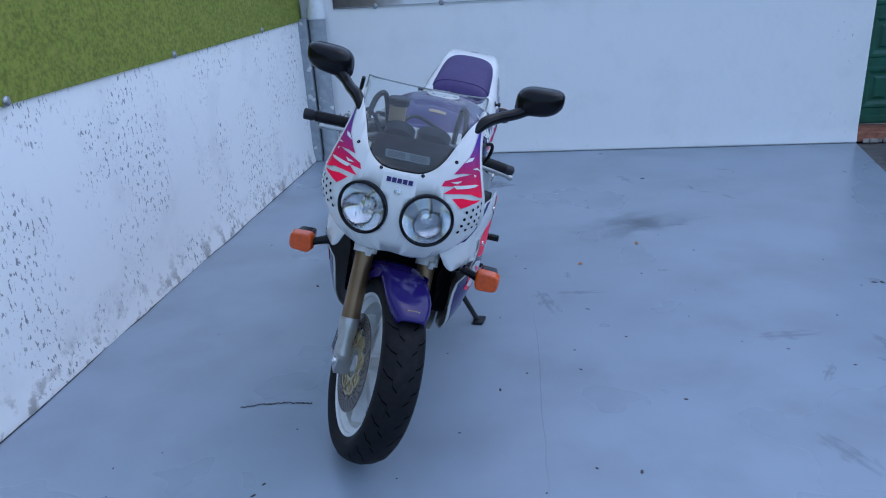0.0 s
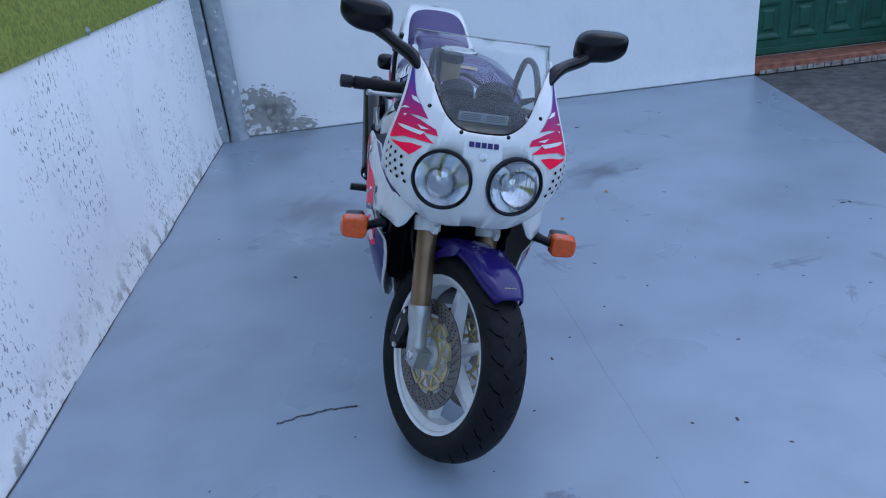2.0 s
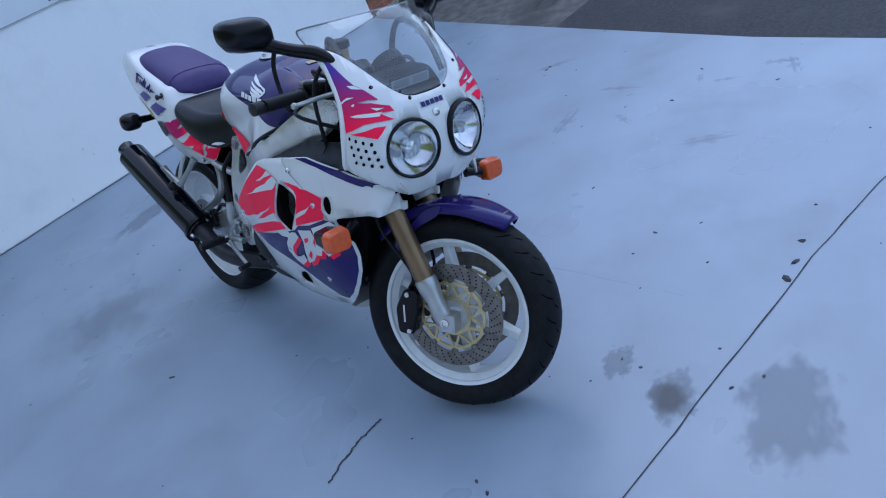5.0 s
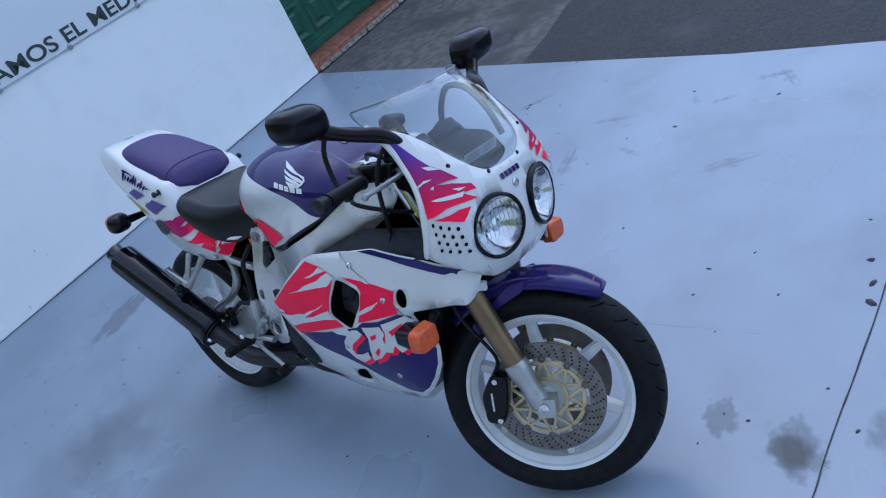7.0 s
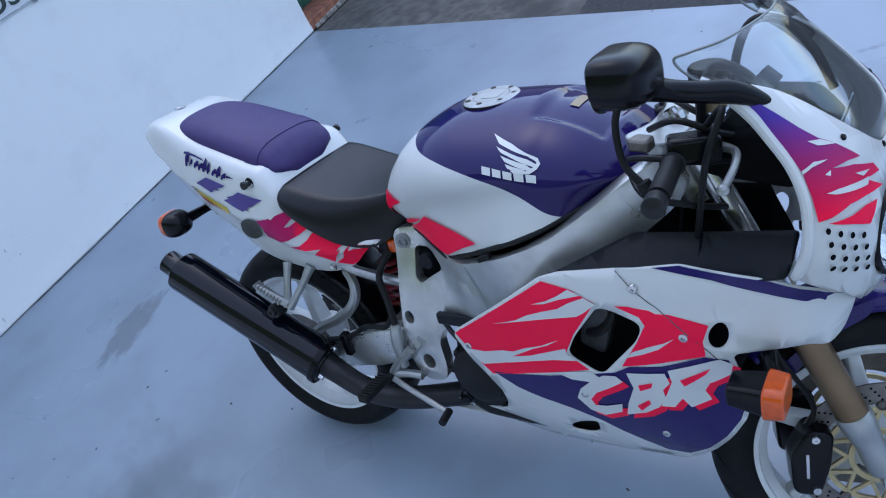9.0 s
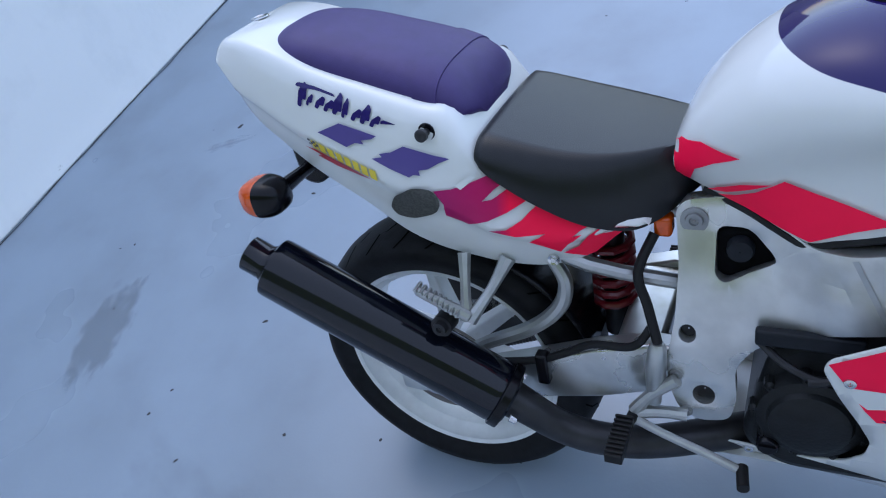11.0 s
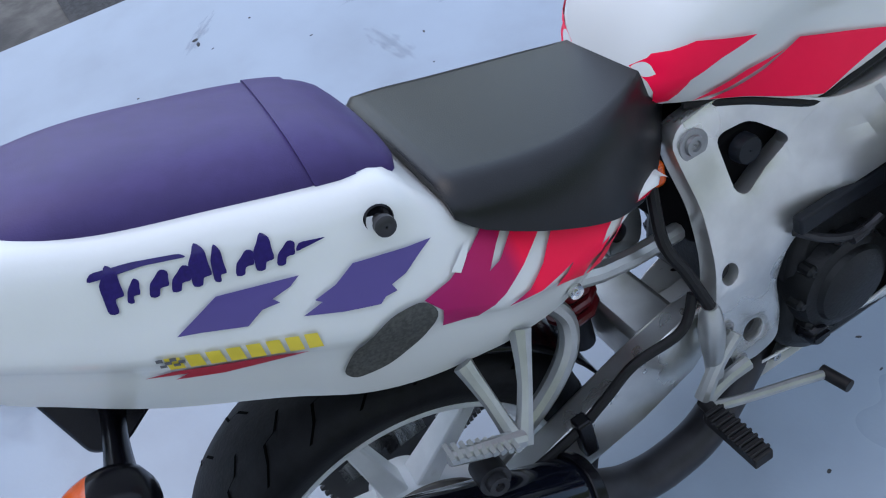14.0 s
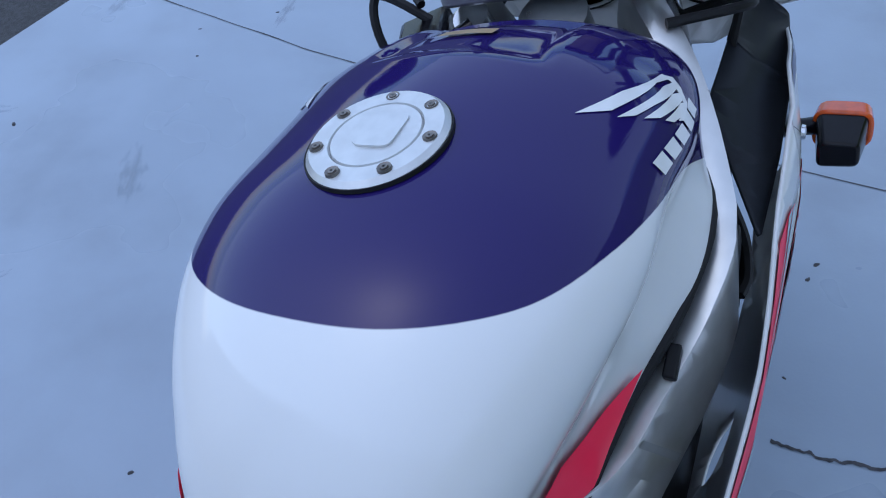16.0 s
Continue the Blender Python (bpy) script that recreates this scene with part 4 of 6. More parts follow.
    decal("sticker_check", [[(-0.108 + 0.005 * i, 0.862 - 0.004 * j - 0.002 * i), (-0.103 + 0.005 * i, 0.860 - 0.004 * j - 0.002 * i), (-0.104 + 0.005 * i, 0.856 - 0.004 * j - 0.002 * i), (-0.109 + 0.005 * i, 0.858 - 0.004 * j - 0.002 * i)] for i in range(4) for j in range(3) if (i + j) % 2 == 0], put, M_LINE, tail, lift=0.0030)
    decal("sticker_swoosh", [[(-0.128, 0.840), (-0.104, 0.836), (-0.070, 0.822), (-0.020, 0.804), (0.004, 0.794), (-0.030, 0.798), (-0.070, 0.808), (-0.108, 0.824), (-0.095, 0.826)]], put, M_CRIM, tail, lift=0.0024)
    decal("vent", [rounded([(0.018, 0.738), (0.036, 0.765), (0.080, 0.790), (0.116, 0.786), (0.126, 0.764), (0.108, 0.738), (0.060, 0.720), (0.026, 0.722)], 0.02)], put, M_MESH, tail, "oval grey mesh vent", lift=0.0045)
    bm = bmesh.new()
    lathe_c = (0.282, -s * 0.143, 0.648)
    disc(bm, lathe_c, (0, -s, 0), [(0.001, 0.006), (0.004, 0.006), (0.0045, 0.003), (0.009, 0.005), (0.010, 0)], 16)
    part("screw", bm, M_STEEL, tail)
    bm = bmesh.new()
    disc(bm, (0.113, -s * (tail_half(0.113, 0.872) - 0.002), 0.872), (0, -s, 0.15), [(0.0145, 0.0015), (0.013, 0.003), (0.011, 0.001), (0.001, 0.001)], 20)
    part("knob_seat", bm, M_BLACK, tail)
    bm = bmesh.new()
    disc(bm, (0.113, -s * (tail_half(0.113, 0.872) - 0.002), 0.872), (0, -s, 0.15), [(0.006, 0.0), (0.006, 0.014), (0.010, 0.015), (0.010, 0.022), (0.007, 0.024), (0.001, 0.024)], 16)
    part("helmet_hook", bm, M_PIPE, tail)
bm = bmesh.new()
disc(bm, (-0.262, 0, 1.016), (-0.1, 0, 1), [(0.001, 0.002), (0.010, 0.002), (0.011, 0.003), (0.016, 0.002), (0.017, 0)], 20)
part("seat_lock", bm, M_STEEL, tail)
bm = bmesh.new()
prism(bm, rounded([(-0.112, 0.918), (0.112, 0.918), (0.108, 0.962), (-0.108, 0.962)], 0.012), -0.256, -0.236, lambda u, v, d: (d - 0.36 * (v - 0.878), u, v))
part("tail_lamp", bm, M_TAILRED, tail, "dark red tail lamp", bevel=0.006)

# pillion pad: cushion with a strap
PAD_W = [(-0.208, 0.040), (-0.20, 0.072), (-0.17, 0.098), (-0.10, 0.112), (0.0, 0.119), (0.09, 0.121), (0.14, 0.115), (0.158, 0.098), (0.166, 0.070)]
PAD_H = [(-0.208, 0.010), (-0.19, 0.030), (-0.15, 0.043), (0.0, 0.052), (0.10, 0.050), (0.145, 0.036), (0.166, 0.008)]


def cushion(name, x0, x1, n, base, width, height, mat, parent, label, drop=0.0, power=2.6, grow=0.0):
    bm = bmesh.new()
    rows = []
    for i in range(n + 1):
        x = x0 + (x1 - x0) * i / n
        w, h, zb = lerp(x, width) + grow, lerp(x, height) + grow, lerp(x, base)
        ring = []
        for j in range(25):
            a = math.pi * j / 24
            c, s = math.cos(a), math.sin(a)
            y = -w * math.copysign(abs(c) ** (2 / power), c)
            ring.append((y, zb + h * abs(s) ** (2 / power) - drop * (abs(y) / max(w, 0.01)) ** 2.2))
        ring.append((0.6 * w, zb - drop - 0.02))
        ring.append((-0.6 * w, zb - drop - 0.02))
        rows.append([bm.verts.new((x, y, z)) for y, z in ring])
    for a, b in zip(rows, rows[1:]):
        for k in range(len(a)):
            bm.faces.new((a[k], a[(k + 1) % len(a)], b[(k + 1) % len(a)], b[k]))
    for r in (rows[0], rows[-1]):
        bm.faces.new(r)
    return part(name, bm, mat, parent, label, angle=50)


PAD_B = [(-0.208, 0.978), (-0.10, 0.957), (0.0, 0.928), (0.10, 0.898), (0.166, 0.878)]
pad = cushion("pillion_pad", -0.208, 0.166, 40, PAD_B, PAD_W, PAD_H, M_PAD, bike, "violet vinyl pillion pad with a strap", drop=0.006, power=3.2)
cushion("strap", 0.080, 0.118, 8, PAD_B, PAD_W, PAD_H, M_PAD, pad, "violet vinyl strap", drop=0.006, power=3.2, grow=0.0025)

# rider's seat: a saddle that drops at its sides
SEAT_B = [(0.180, 0.828), (0.20, 0.818), (0.28, 0.792), (0.36, 0.778), (0.44, 0.776), (0.50, 0.790)]
SEAT_W = [(0.180, 0.152), (0.188, 0.160), (0.21, 0.166), (0.27, 0.169), (0.34, 0.160), (0.40, 0.134), (0.45, 0.098), (0.48, 0.070), (0.50, 0.050)]
SEAT_H = [(0.180, 0.024), (0.186, 0.034), (0.25, 0.042), (0.36, 0.042), (0.45, 0.038), (0.50, 0.025)]
bm = bmesh.new()
rows = []
SEAT_D = [(0.180, 0.004), (0.20, 0.012), (0.28, 0.036), (0.36, 0.062), (0.42, 0.072), (0.50, 0.040)]
for i in range(33):
    x = 0.180 + 0.320 * i / 32
    w, h, zb, dr = lerp(x, SEAT_W), lerp(x, SEAT_H), lerp(x, SEAT_B), lerp(x, SEAT_D)
    ring = []
    for j in range(33):
        u = -1 + 2 * j / 32
        y = w * math.sin(u * math.pi / 2) ** 1 if abs(u) < 1 else w * u
        q = abs(u)
        z = zb + h - 0.008 * q ** 2 - (h + dr - 0.008) * max(0.0, (q - 0.56) / 0.44) ** 1.35
        ring.append((y, z))
    ring += [(0.75 * w, zb - dr - 0.008), (-0.75 * w, zb - dr - 0.008)]
    rows.append([bm.verts.new((x, y, z)) for y, z in ring])
for a, b in zip(rows, rows[1:]):
    for k in range(len(a)):
        bm.faces.new((a[k], a[(k + 1) % len(a)], b[(k + 1) % len(a)], b[k]))
for r in (rows[0], rows[-1]):
    bm.faces.new(r)
part("rider_seat", bm, M_SEAT, bike, "black vinyl rider's seat", angle=50)
# -- side fairings --
FAIR_W = [(0.235, 0.120), (0.27, 0.140), (0.32, 0.172), (0.40, 0.208), (0.50, 0.236), (0.60, 0.248), (0.70, 0.254), (0.76, 0.250), (0.80, 0.238)]


def fair_half(x, z):
    y = lerp(z, FAIR_W)
    if x > 1.18:
        y -= 0.9 * (x - 1.18) ** 2 + 0.10 * max(0.0, x - 1.30)
    # the lower front edge curls in round the wheel
    if x > 1.08:
        y -= 2.0 * (x - 1.08) ** 2 * min(1.0, max(0.0, (0.62 - z) / 0.08))
    if x < 0.80:
        y -= 0.10 * (0.80 - x)
    # the upper front wraps inwards under the nose
    y -= min(1.0, max(0.0, (z - 0.57) / 0.06)) * lerp(x, [(1.08, 0.0), (1.18, 0.016), (1.25, 0.026), (1.30, 0.032), (1.33, 0.036), (1.355, 0.046), (1.385, 0.072), (1.40, 0.09)])
    return y - 0.006 * math.exp(-((z - 0.705) / 0.022) ** 2) * (1 if x > 1.06 else 0) * min(1.0, max(0.0, (x - 1.06) / 0.05))


FAIR = [(0.668, 0.572), (0.675, 0.590), (0.758, 0.648), (0.84, 0.705), (0.905, 0.751), (0.944, 0.765), (1.05, 0.780), (1.152, 0.789), (1.19, 0.781), (1.28, 0.762), (1.345, 0.735),
        (1.385, 0.706), (1.379, 0.680), (1.369, 0.650), (1.353, 0.630), (1.328, 0.640), (1.28, 0.634), (1.222, 0.624), (1.232, 0.560), (1.235, 0.500), (1.222, 0.450), (1.195, 0.400), (1.16, 0.355), (1.12, 0.318), (1.075, 0.290),
        (0.997, 0.268), (0.909, 0.252), (0.80, 0.245), (0.686, 0.247), (0.58, 0.260), (0.468, 0.272), (0.475, 0.288), (0.560, 0.302), (0.66, 0.318), (0.710, 0.345), (0.733, 0.385), (0.737, 0.430), (0.718, 0.475), (0.690, 0.525)]
WINDOW = rounded([(1.011, 0.705), (1.041, 0.700), (1.087, 0.678), (1.072, 0.641), (0.991, 0.545), (0.931, 0.585), (0.956, 0.633)], 0.018)
SLOT = ring2(1.203, 0.660, 0.015, 0.027, 16, -0.25)
LOWGAP = rounded([(0.862, 0.322), (0.872, 0.352), (0.905, 0.378), (0.945, 0.393), (0.935, 0.345), (0.905, 0.325)], 0.014)
for s in (1, -1):
    put = lambda u, v, l, s=s: Vector((u, -s * (fair_half(u, v) + l), v))
    fairing = shell("side_fairing", rounded(FAIR, 0.010, 3), put, M_WHITE, bike, "white side fairing panel with red and violet flashes", holes=[WINDOW, SLOT, LOWGAP])
    decal("red_flash", [
        [(0.674, 0.584), (0.758, 0.642), (0.807, 0.676), (0.912, 0.746), (0.966, 0.735), (1.008, 0.712), (0.956, 0.638), (0.930, 0.588), (0.970, 0.556), (0.900, 0.534), (0.829, 0.515), (0.738, 0.486), (0.722, 0.507), (0.697, 0.550)],
        [(1.044, 0.712), (1.068, 0.714), (1.130, 0.698), (1.190, 0.681), (1.179, 0.648), (1.181, 0.620), (1.105, 0.598), (1.036, 0.578), (1.073, 0.640), (1.091, 0.677), (1.083, 0.694)]], put, M_RED, fairing)
    decal("white_slash", [
        [(0.885, 0.695), (0.915, 0.706), (0.937, 0.718), (0.962, 0.735), (0.985, 0.726), (0.941, 0.712), (0.910, 0.699)],
        [(0.784, 0.634), (0.840, 0.652), (0.868, 0.668), (0.904, 0.682), (0.935, 0.692), (0.960, 0.708), (0.990, 0.722), (1.010, 0.711), (0.985, 0.690), (0.970, 0.680), (0.930, 0.671), (0.897, 0.663), (0.850, 0.651)],
        [(0.698, 0.548), (0.740, 0.552), (0.789, 0.568), (0.815, 0.571), (0.844, 0.585), (0.880, 0.597), (0.922, 0.619), (0.895, 0.601), (0.863, 0.587), (0.809, 0.557), (0.850, 0.567), (0.896, 0.586), (0.932, 0.600), (0.931, 0.588), (0.950, 0.574), (0.900, 0.566), (0.847, 0.552), (0.790, 0.536), (0.725, 0.512), (0.709, 0.526)],
        [(1.063, 0.618), (1.090, 0.632), (1.117, 0.642), (1.136, 0.653), (1.107, 0.628), (1.046, 0.600)],
        [(0.896, 0.534), (0.947, 0.546), (0.973, 0.552), (0.987, 0.540), (0.975, 0.524), (0.927, 0.522)]], put, M_WHITE, fairing, lift=0.0043)
    decal("violet_field", [
        [(0.742, 0.494), (0.800, 0.505), (0.880, 0.520), (0.950, 0.540), (1.020, 0.560), (1.050, 0.580), (1.110, 0.592), (1.180, 0.618), (1.216, 0.614), (1.227, 0.560), (1.229, 0.500), (1.215, 0.452), (1.188, 0.405), (1.152, 0.362), (1.112, 0.332),
         (1.070, 0.330), (1.030, 0.352), (0.990, 0.376), (0.955, 0.402), (0.900, 0.425), (0.840, 0.442), (0.790, 0.462)]], put, M_PURP, fairing)
    # big brushed mark: three joined pale strokes over a red shade, with ragged gaps
    marks = [[(0.926, 0.470), (0.940, 0.500), (0.970, 0.530), (0.996, 0.549), (1.020, 0.553), (1.032, 0.541), (1.005, 0.520), (0.972, 0.497), (0.955, 0.474), (0.960, 0.457), (0.985, 0.462), (1.018, 0.478), (1.012, 0.452), (0.972, 0.428), (0.945, 0.437)],
             [(1.020, 0.446), (1.032, 0.486), (1.050, 0.530), (1.042, 0.565), (1.070, 0.570), (1.112, 0.578), (1.118, 0.556), (1.104, 0.538), (1.106, 0.517), (1.090, 0.490), (1.062, 0.466)],
             [(1.094, 0.494), (1.110, 0.530), (1.122, 0.560), (1.118, 0.585), (1.160, 0.600), (1.203, 0.617), (1.222, 0.606), (1.216, 0.582), (1.182, 0.560), (1.172, 0.540), (1.180, 0.518), (1.146, 0.498), (1.134, 0.520), (1.118, 0.496)]]
    gaps = [[(1.060, 0.540), (1.088, 0.552), (1.084, 0.540), (1.062, 0.526)], [(1.048, 0.482), (1.074, 0.506), (1.076, 0.496), (1.054, 0.470)], [(1.136, 0.566), (1.188, 0.596), (1.178, 0.582), (1.142, 0.552)]]
    decal("mark_shade", [[(u + 0.010, v - 0.010) for u, v in o] for o in marks], put, M_RED, fairing, lift=0.0045)
    decal("mark_stroke", marks, put, M_WHITE, fairing, lift=0.0055)
    decal("mark_gap", gaps, put, M_RED, fairing, lift=0.0065)
    # dark violet band painted in for the shadow gap under the nose
    decal("nose_shade_band", [[(1.110, 0.7840), (1.152, 0.7875), (1.190, 0.779), (1.280, 0.760), (1.343, 0.733), (1.383, 0.704), (1.350, 0.708), (1.285, 0.736), (1.200, 0.765)]], put, M_PURP, fairing)
    decal("seam", [[(1.050, 0.778), (1.052, 0.778), (1.232, 0.580), (1.230, 0.579)]], put, M_LINE, fairing)
    decal("vent_dot", [ring2(1.010 + 0.014 * i + 0.006 * (j % 2), 0.286 + 0.006 * j + 0.0035 * i, 0.0042, 0.003, 8) for i in range(5) for j in range(3)], put, M_LINE, fairing)
    for x, z in ((1.080, 0.749), (1.150, 0.656), (0.701, 0.557), (1.085, 0.404), (0.945, 0.485), (0.575, 0.284)):
        bm = bmesh.new()
        disc(bm, (x, -s * (fair_half(x, z) + 0.002), z), (0, -s, 0), [(0.001, 0.002), (0.003, 0.002), (0.0035, 0.0045), (0.0075, 0.004), (0.0085, 0)], 16)
        part("screw", bm, M_STEEL, fairing)
    # inner dark panels that close the gap to the frame
    inner = lambda u, v, l, s=s: Vector((u, -s * (0.165 + 0.072 * max(0, (0.80 - v) / 0.055) + l), v))
    shell("inner_panel", rounded([(0.915, 0.745), (0.990, 0.775), (1.062, 0.803), (1.169, 0.810), (1.315, 0.822), (1.305, 0.765), (1.180, 0.750), (1.040, 0.745)], 0.01), inner, M_PANEL, bike, "dark grey inner fairing panel")
    bm = bmesh.new()
    disc(bm, (1.058, -s * 0.172, 0.786), (0, -s, 0.4), [(0.001, 0.004), (0.004, 0.003), (0.008, 0.003), (0.009, 0)], 14)
    part("screw", bm, M_STEEL, bike)
bm = bmesh.new()
prism(bm, [(-0.13, 0), (0.13, 0), (0.10, -0.02), (-0.10, -0.02)], 0.52, 1.05, lambda u, v, d: (d, u, 0.262 + v))
part("belly_pan", bm, M_WHITE, bike)

# -- nose cowl and screen: a surface over the turn a (-1 to 1) and the height z --
NOSE_C = [(0.640, 1.370), (0.67, 1.402), (0.70, 1.425), (0.76, 1.438), (0.82, 1.436), (0.87, 1.424), (0.912, 1.408), (0.945, 1.395), (0.985, 1.362), (1.03, 1.322), (1.08, 1.280), (1.125, 1.242)]
NOSE_E = [(0.640, 1.345), (0.70, 1.330), (0.76, 1.315), (0.78, 1.318), (0.80, 1.330), (0.85, 1.337), (0.90, 1.330), (0.93, 1.318), (0.98, 1.282), (1.03, 1.240), (1.06, 1.195), (1.09, 1.145), (1.125, 1.120)]
NOSE_W = [(0.640, 0.085), (0.66, 0.120), (0.69, 0.160), (0.72, 0.192), (0.76, 0.216), (0.80, 0.225), (0.85, 0.222), (0.90, 0.208), (0.95, 0.192), (1.00, 0.180), (1.05, 0.175), (1.125, 0.178)]


def nose_put(a, z, lift):
    xc, xe, w = lerp(z, NOSE_C), lerp(z, NOSE_E), lerp(z, NOSE_W)
    q = a * math.pi / 2
    c, s = max(0.0, math.cos(q)), math.sin(q)
    x = xe + (xc - xe) * c ** 0.85
    y = w * math.copysign(abs(s) ** 0.95, s)
    n = Vector((c + 0.15, 0.75 * s, 0.15)).normalized()
    return Vector((x, y, z)) + n * lift


def nose_a(y, z):
    r = min(1.0, abs(y) / lerp(z, NOSE_W))
    return math.copysign(math.asin(r ** (1 / 0.95)) / (math.pi / 2), y)


def nose_ax(x, z):
    """The turn at which the surface stands x ahead, on the positive side."""
    x = x if x < 1.345 else 1.345 + (x - 1.345) * 0.55
    xc, xe = lerp(z, NOSE_C), lerp(z, NOSE_E)
    r = min(1.0, max(0.0, (x - xe) / (xc - xe)))
    return math.acos(r ** (1 / 0.85)) / (math.pi / 2)


def lip(a):
    """Height of the screen's lower edge."""
    return lerp(abs(a), [(0.0, 0.912), (0.15, 0.915), (0.25, 0.929), (0.35, 0.952), (0.45, 0.984), (0.55, 1.014), (0.65, 1.036), (0.80, 1.053), (1.0, 1.062)])


def scaled(pts):
    return [(nose_a(y, z), z) for y, z in pts]


as_ = [i / 24 for i in range(-24, 25)]
lower = [(-1.0, z) for z in (1.060, 1.03, 1.0, 0.96, 0.92, 0.88, 0.84, 0.80, 0.775)]
chin = [(nose_a(y, z), z) for y, z in ((-0.185, 0.735), (-0.160, 0.712), (-0.130, 0.690), (-0.10, 0.674), (-0.06, 0.668), (-0.03, 0.674), (0, 0.680))]
side = lower + chin
nose_line = side + [(-a, z) for a, z in side[::-1][1:]] + [(a, lip(a)) for a in as_[::-1][1:-1]]
LAMP_Y, LAMP_Z, LAMP_R = 0.0905, 0.797, 0.0735
lamp_holes = [scaled(ring2(s * LAMP_Y, LAMP_Z, LAMP_R - 0.002, LAMP_R - 0.002, 28)) for s in (1, -1)]
cowl = shell("nose_cowl", nose_line, nose_put, M_WHITE, bike, "white nose cowl with two round lamp openings", holes=lamp_holes, step=0.045, thick=0.005)
# rounded white bead along the cowl's rear edge
for s in (1, -1):
    bm = bmesh.new()
    tube(bm, [nose_put(s * 1.0, z, 0.0) + Vector((0, 0, 0)) for z in (1.062, 1.04, 1.01, 0.98, 0.94, 0.90, 0.86, 0.82, 0.79, 0.775)], [0.008, 0.010, 0.010, 0.009, 0.009, 0.009, 0.009, 0.009, 0.009, 0.007], 10, 4)
    part("edge_bead", bm, M_WHITE, cowl)
screen_line = [(a * 0.985, lip(a) + 0.004) for a in as_] + [(0.99, 1.073), (0.93, 1.096), (0.80, 1.103), (0.5, 1.108), (0.0, 1.111), (-0.5, 1.108), (-0.80, 1.103), (-0.93, 1.096), (-0.99, 1.073)]
screen = shell("windscreen", screen_line, nose_put, M_SCREEN, bike, "clear slightly scratched acrylic windscreen", thick=0.003, step=0.045)
bm = bmesh.new()
edge = [nose_put(a, z, 0.0) for a, z in [(0.99, 1.04), (0.99, 1.073), (0.93, 1.096), (0.80, 1.103), (0.5, 1.108), (0.0, 1.111), (-0.5, 1.108), (-0.80, 1.103), (-0.93, 1.096), (-0.99, 1.073), (-0.99, 1.04)]]
tube(bm, edge, 0.0022, 6, 5)
M_EDGE = material("frosted_screen_edge", (0.22, 0.24, 0.24), 0.35)
part("screen_edge", bm, M_EDGE, screen)
# graphics on the cheeks, given by x ahead and height
for s in (1, -1):
    flash = [[(0.955, 1.050), (0.84, 1.020), (0.735, 0.986), (0.670, 0.969), (0.593, 0.958), (0.459, 0.928), (0.573, 0.932), (0.721, 0.931), (0.540, 0.924), (0.366, 0.909), (0.337, 0.895), (0.483, 0.899), (0.353, 0.877), (0.532, 0.881), (0.675, 0.881), (0.841, 0.871), (0.940, 0.867), (0.955, 0.900), (0.957, 0.967)],
             [(0.870, 0.864), (0.675, 0.866), (0.554, 0.870), (0.442, 0.867), (0.500, 0.852), (0.546, 0.843), (0.689, 0.855)]]
    decal("cheek_flash", [[(s * a, z) for a, z in o] for o in flash], nose_put, M_FADE_Z, cowl, lift=0.0045, step=0.03)
    slits = [[(0.957, 0.934), (0.831, 0.944), (0.720, 0.943), (0.860, 0.938), (0.957, 0.930)], [(0.842, 0.903), (0.740, 0.905), (0.633, 0.904), (0.453, 0.900), (0.489, 0.892), (0.645, 0.896), (0.761, 0.899)],
             [(0.560, 0.914), (0.422, 0.907), (0.501, 0.905)], [(0.765, 0.969), (0.667, 0.967), (0.581, 0.956), (0.717, 0.961)], [(0.800, 0.926), (0.740, 0.930), (0.760, 0.923)]]
    decal("white_slit", [[(s * a, z) for a, z in o] for o in slits], nose_put, M_WHITE, cowl, lift=0.0056, step=0.03)
    for j in range(4):
        for i in range(4):
            ca, cz = 0.880 - 0.087 * i - 0.018 * j, 0.854 - 0.0068 * i - 0.0200 * j
            decal("cooling_hole", [ring2(s * ca, cz, 0.0048 / 0.26, 0.0048, 10)], nose_put, M_DARK, cowl, lift=0.0062)
    for (y, z) in ((s * 0.057, 0.912), (s * 0.135, 0.956)):
        bm = bmesh.new()
        p = nose_put(nose_a(y, z), z, 0.002)
        disc(bm, p, (0.8, y * 2, 0.35), [(0.001, 0.003), (0.004, 0.0025), (0.0055, 0.0)], 12)
        part("screen_screw", bm, M_BLACK, cowl)
decal("word_bar", [scaled([(-0.036 + 0.0148 * k, 0.895), (-0.024 + 0.0148 * k, 0.895), (-0.024 + 0.0148 * k, 0.883), (-0.036 + 0.0148 * k, 0.883)]) for k in range(5)], nose_put, M_PURP, cowl, lift=0.0045)
bm = bmesh.new()
disc(bm, nose_put(0, 0.862, 0.001), (1, 0, 0.3), [(0.001, 0.003), (0.004, 0.003), (0.0045, 0.005), (0.010, 0.004), (0.011, 0)], 20)
part("badge", bm, M_STEEL, cowl)

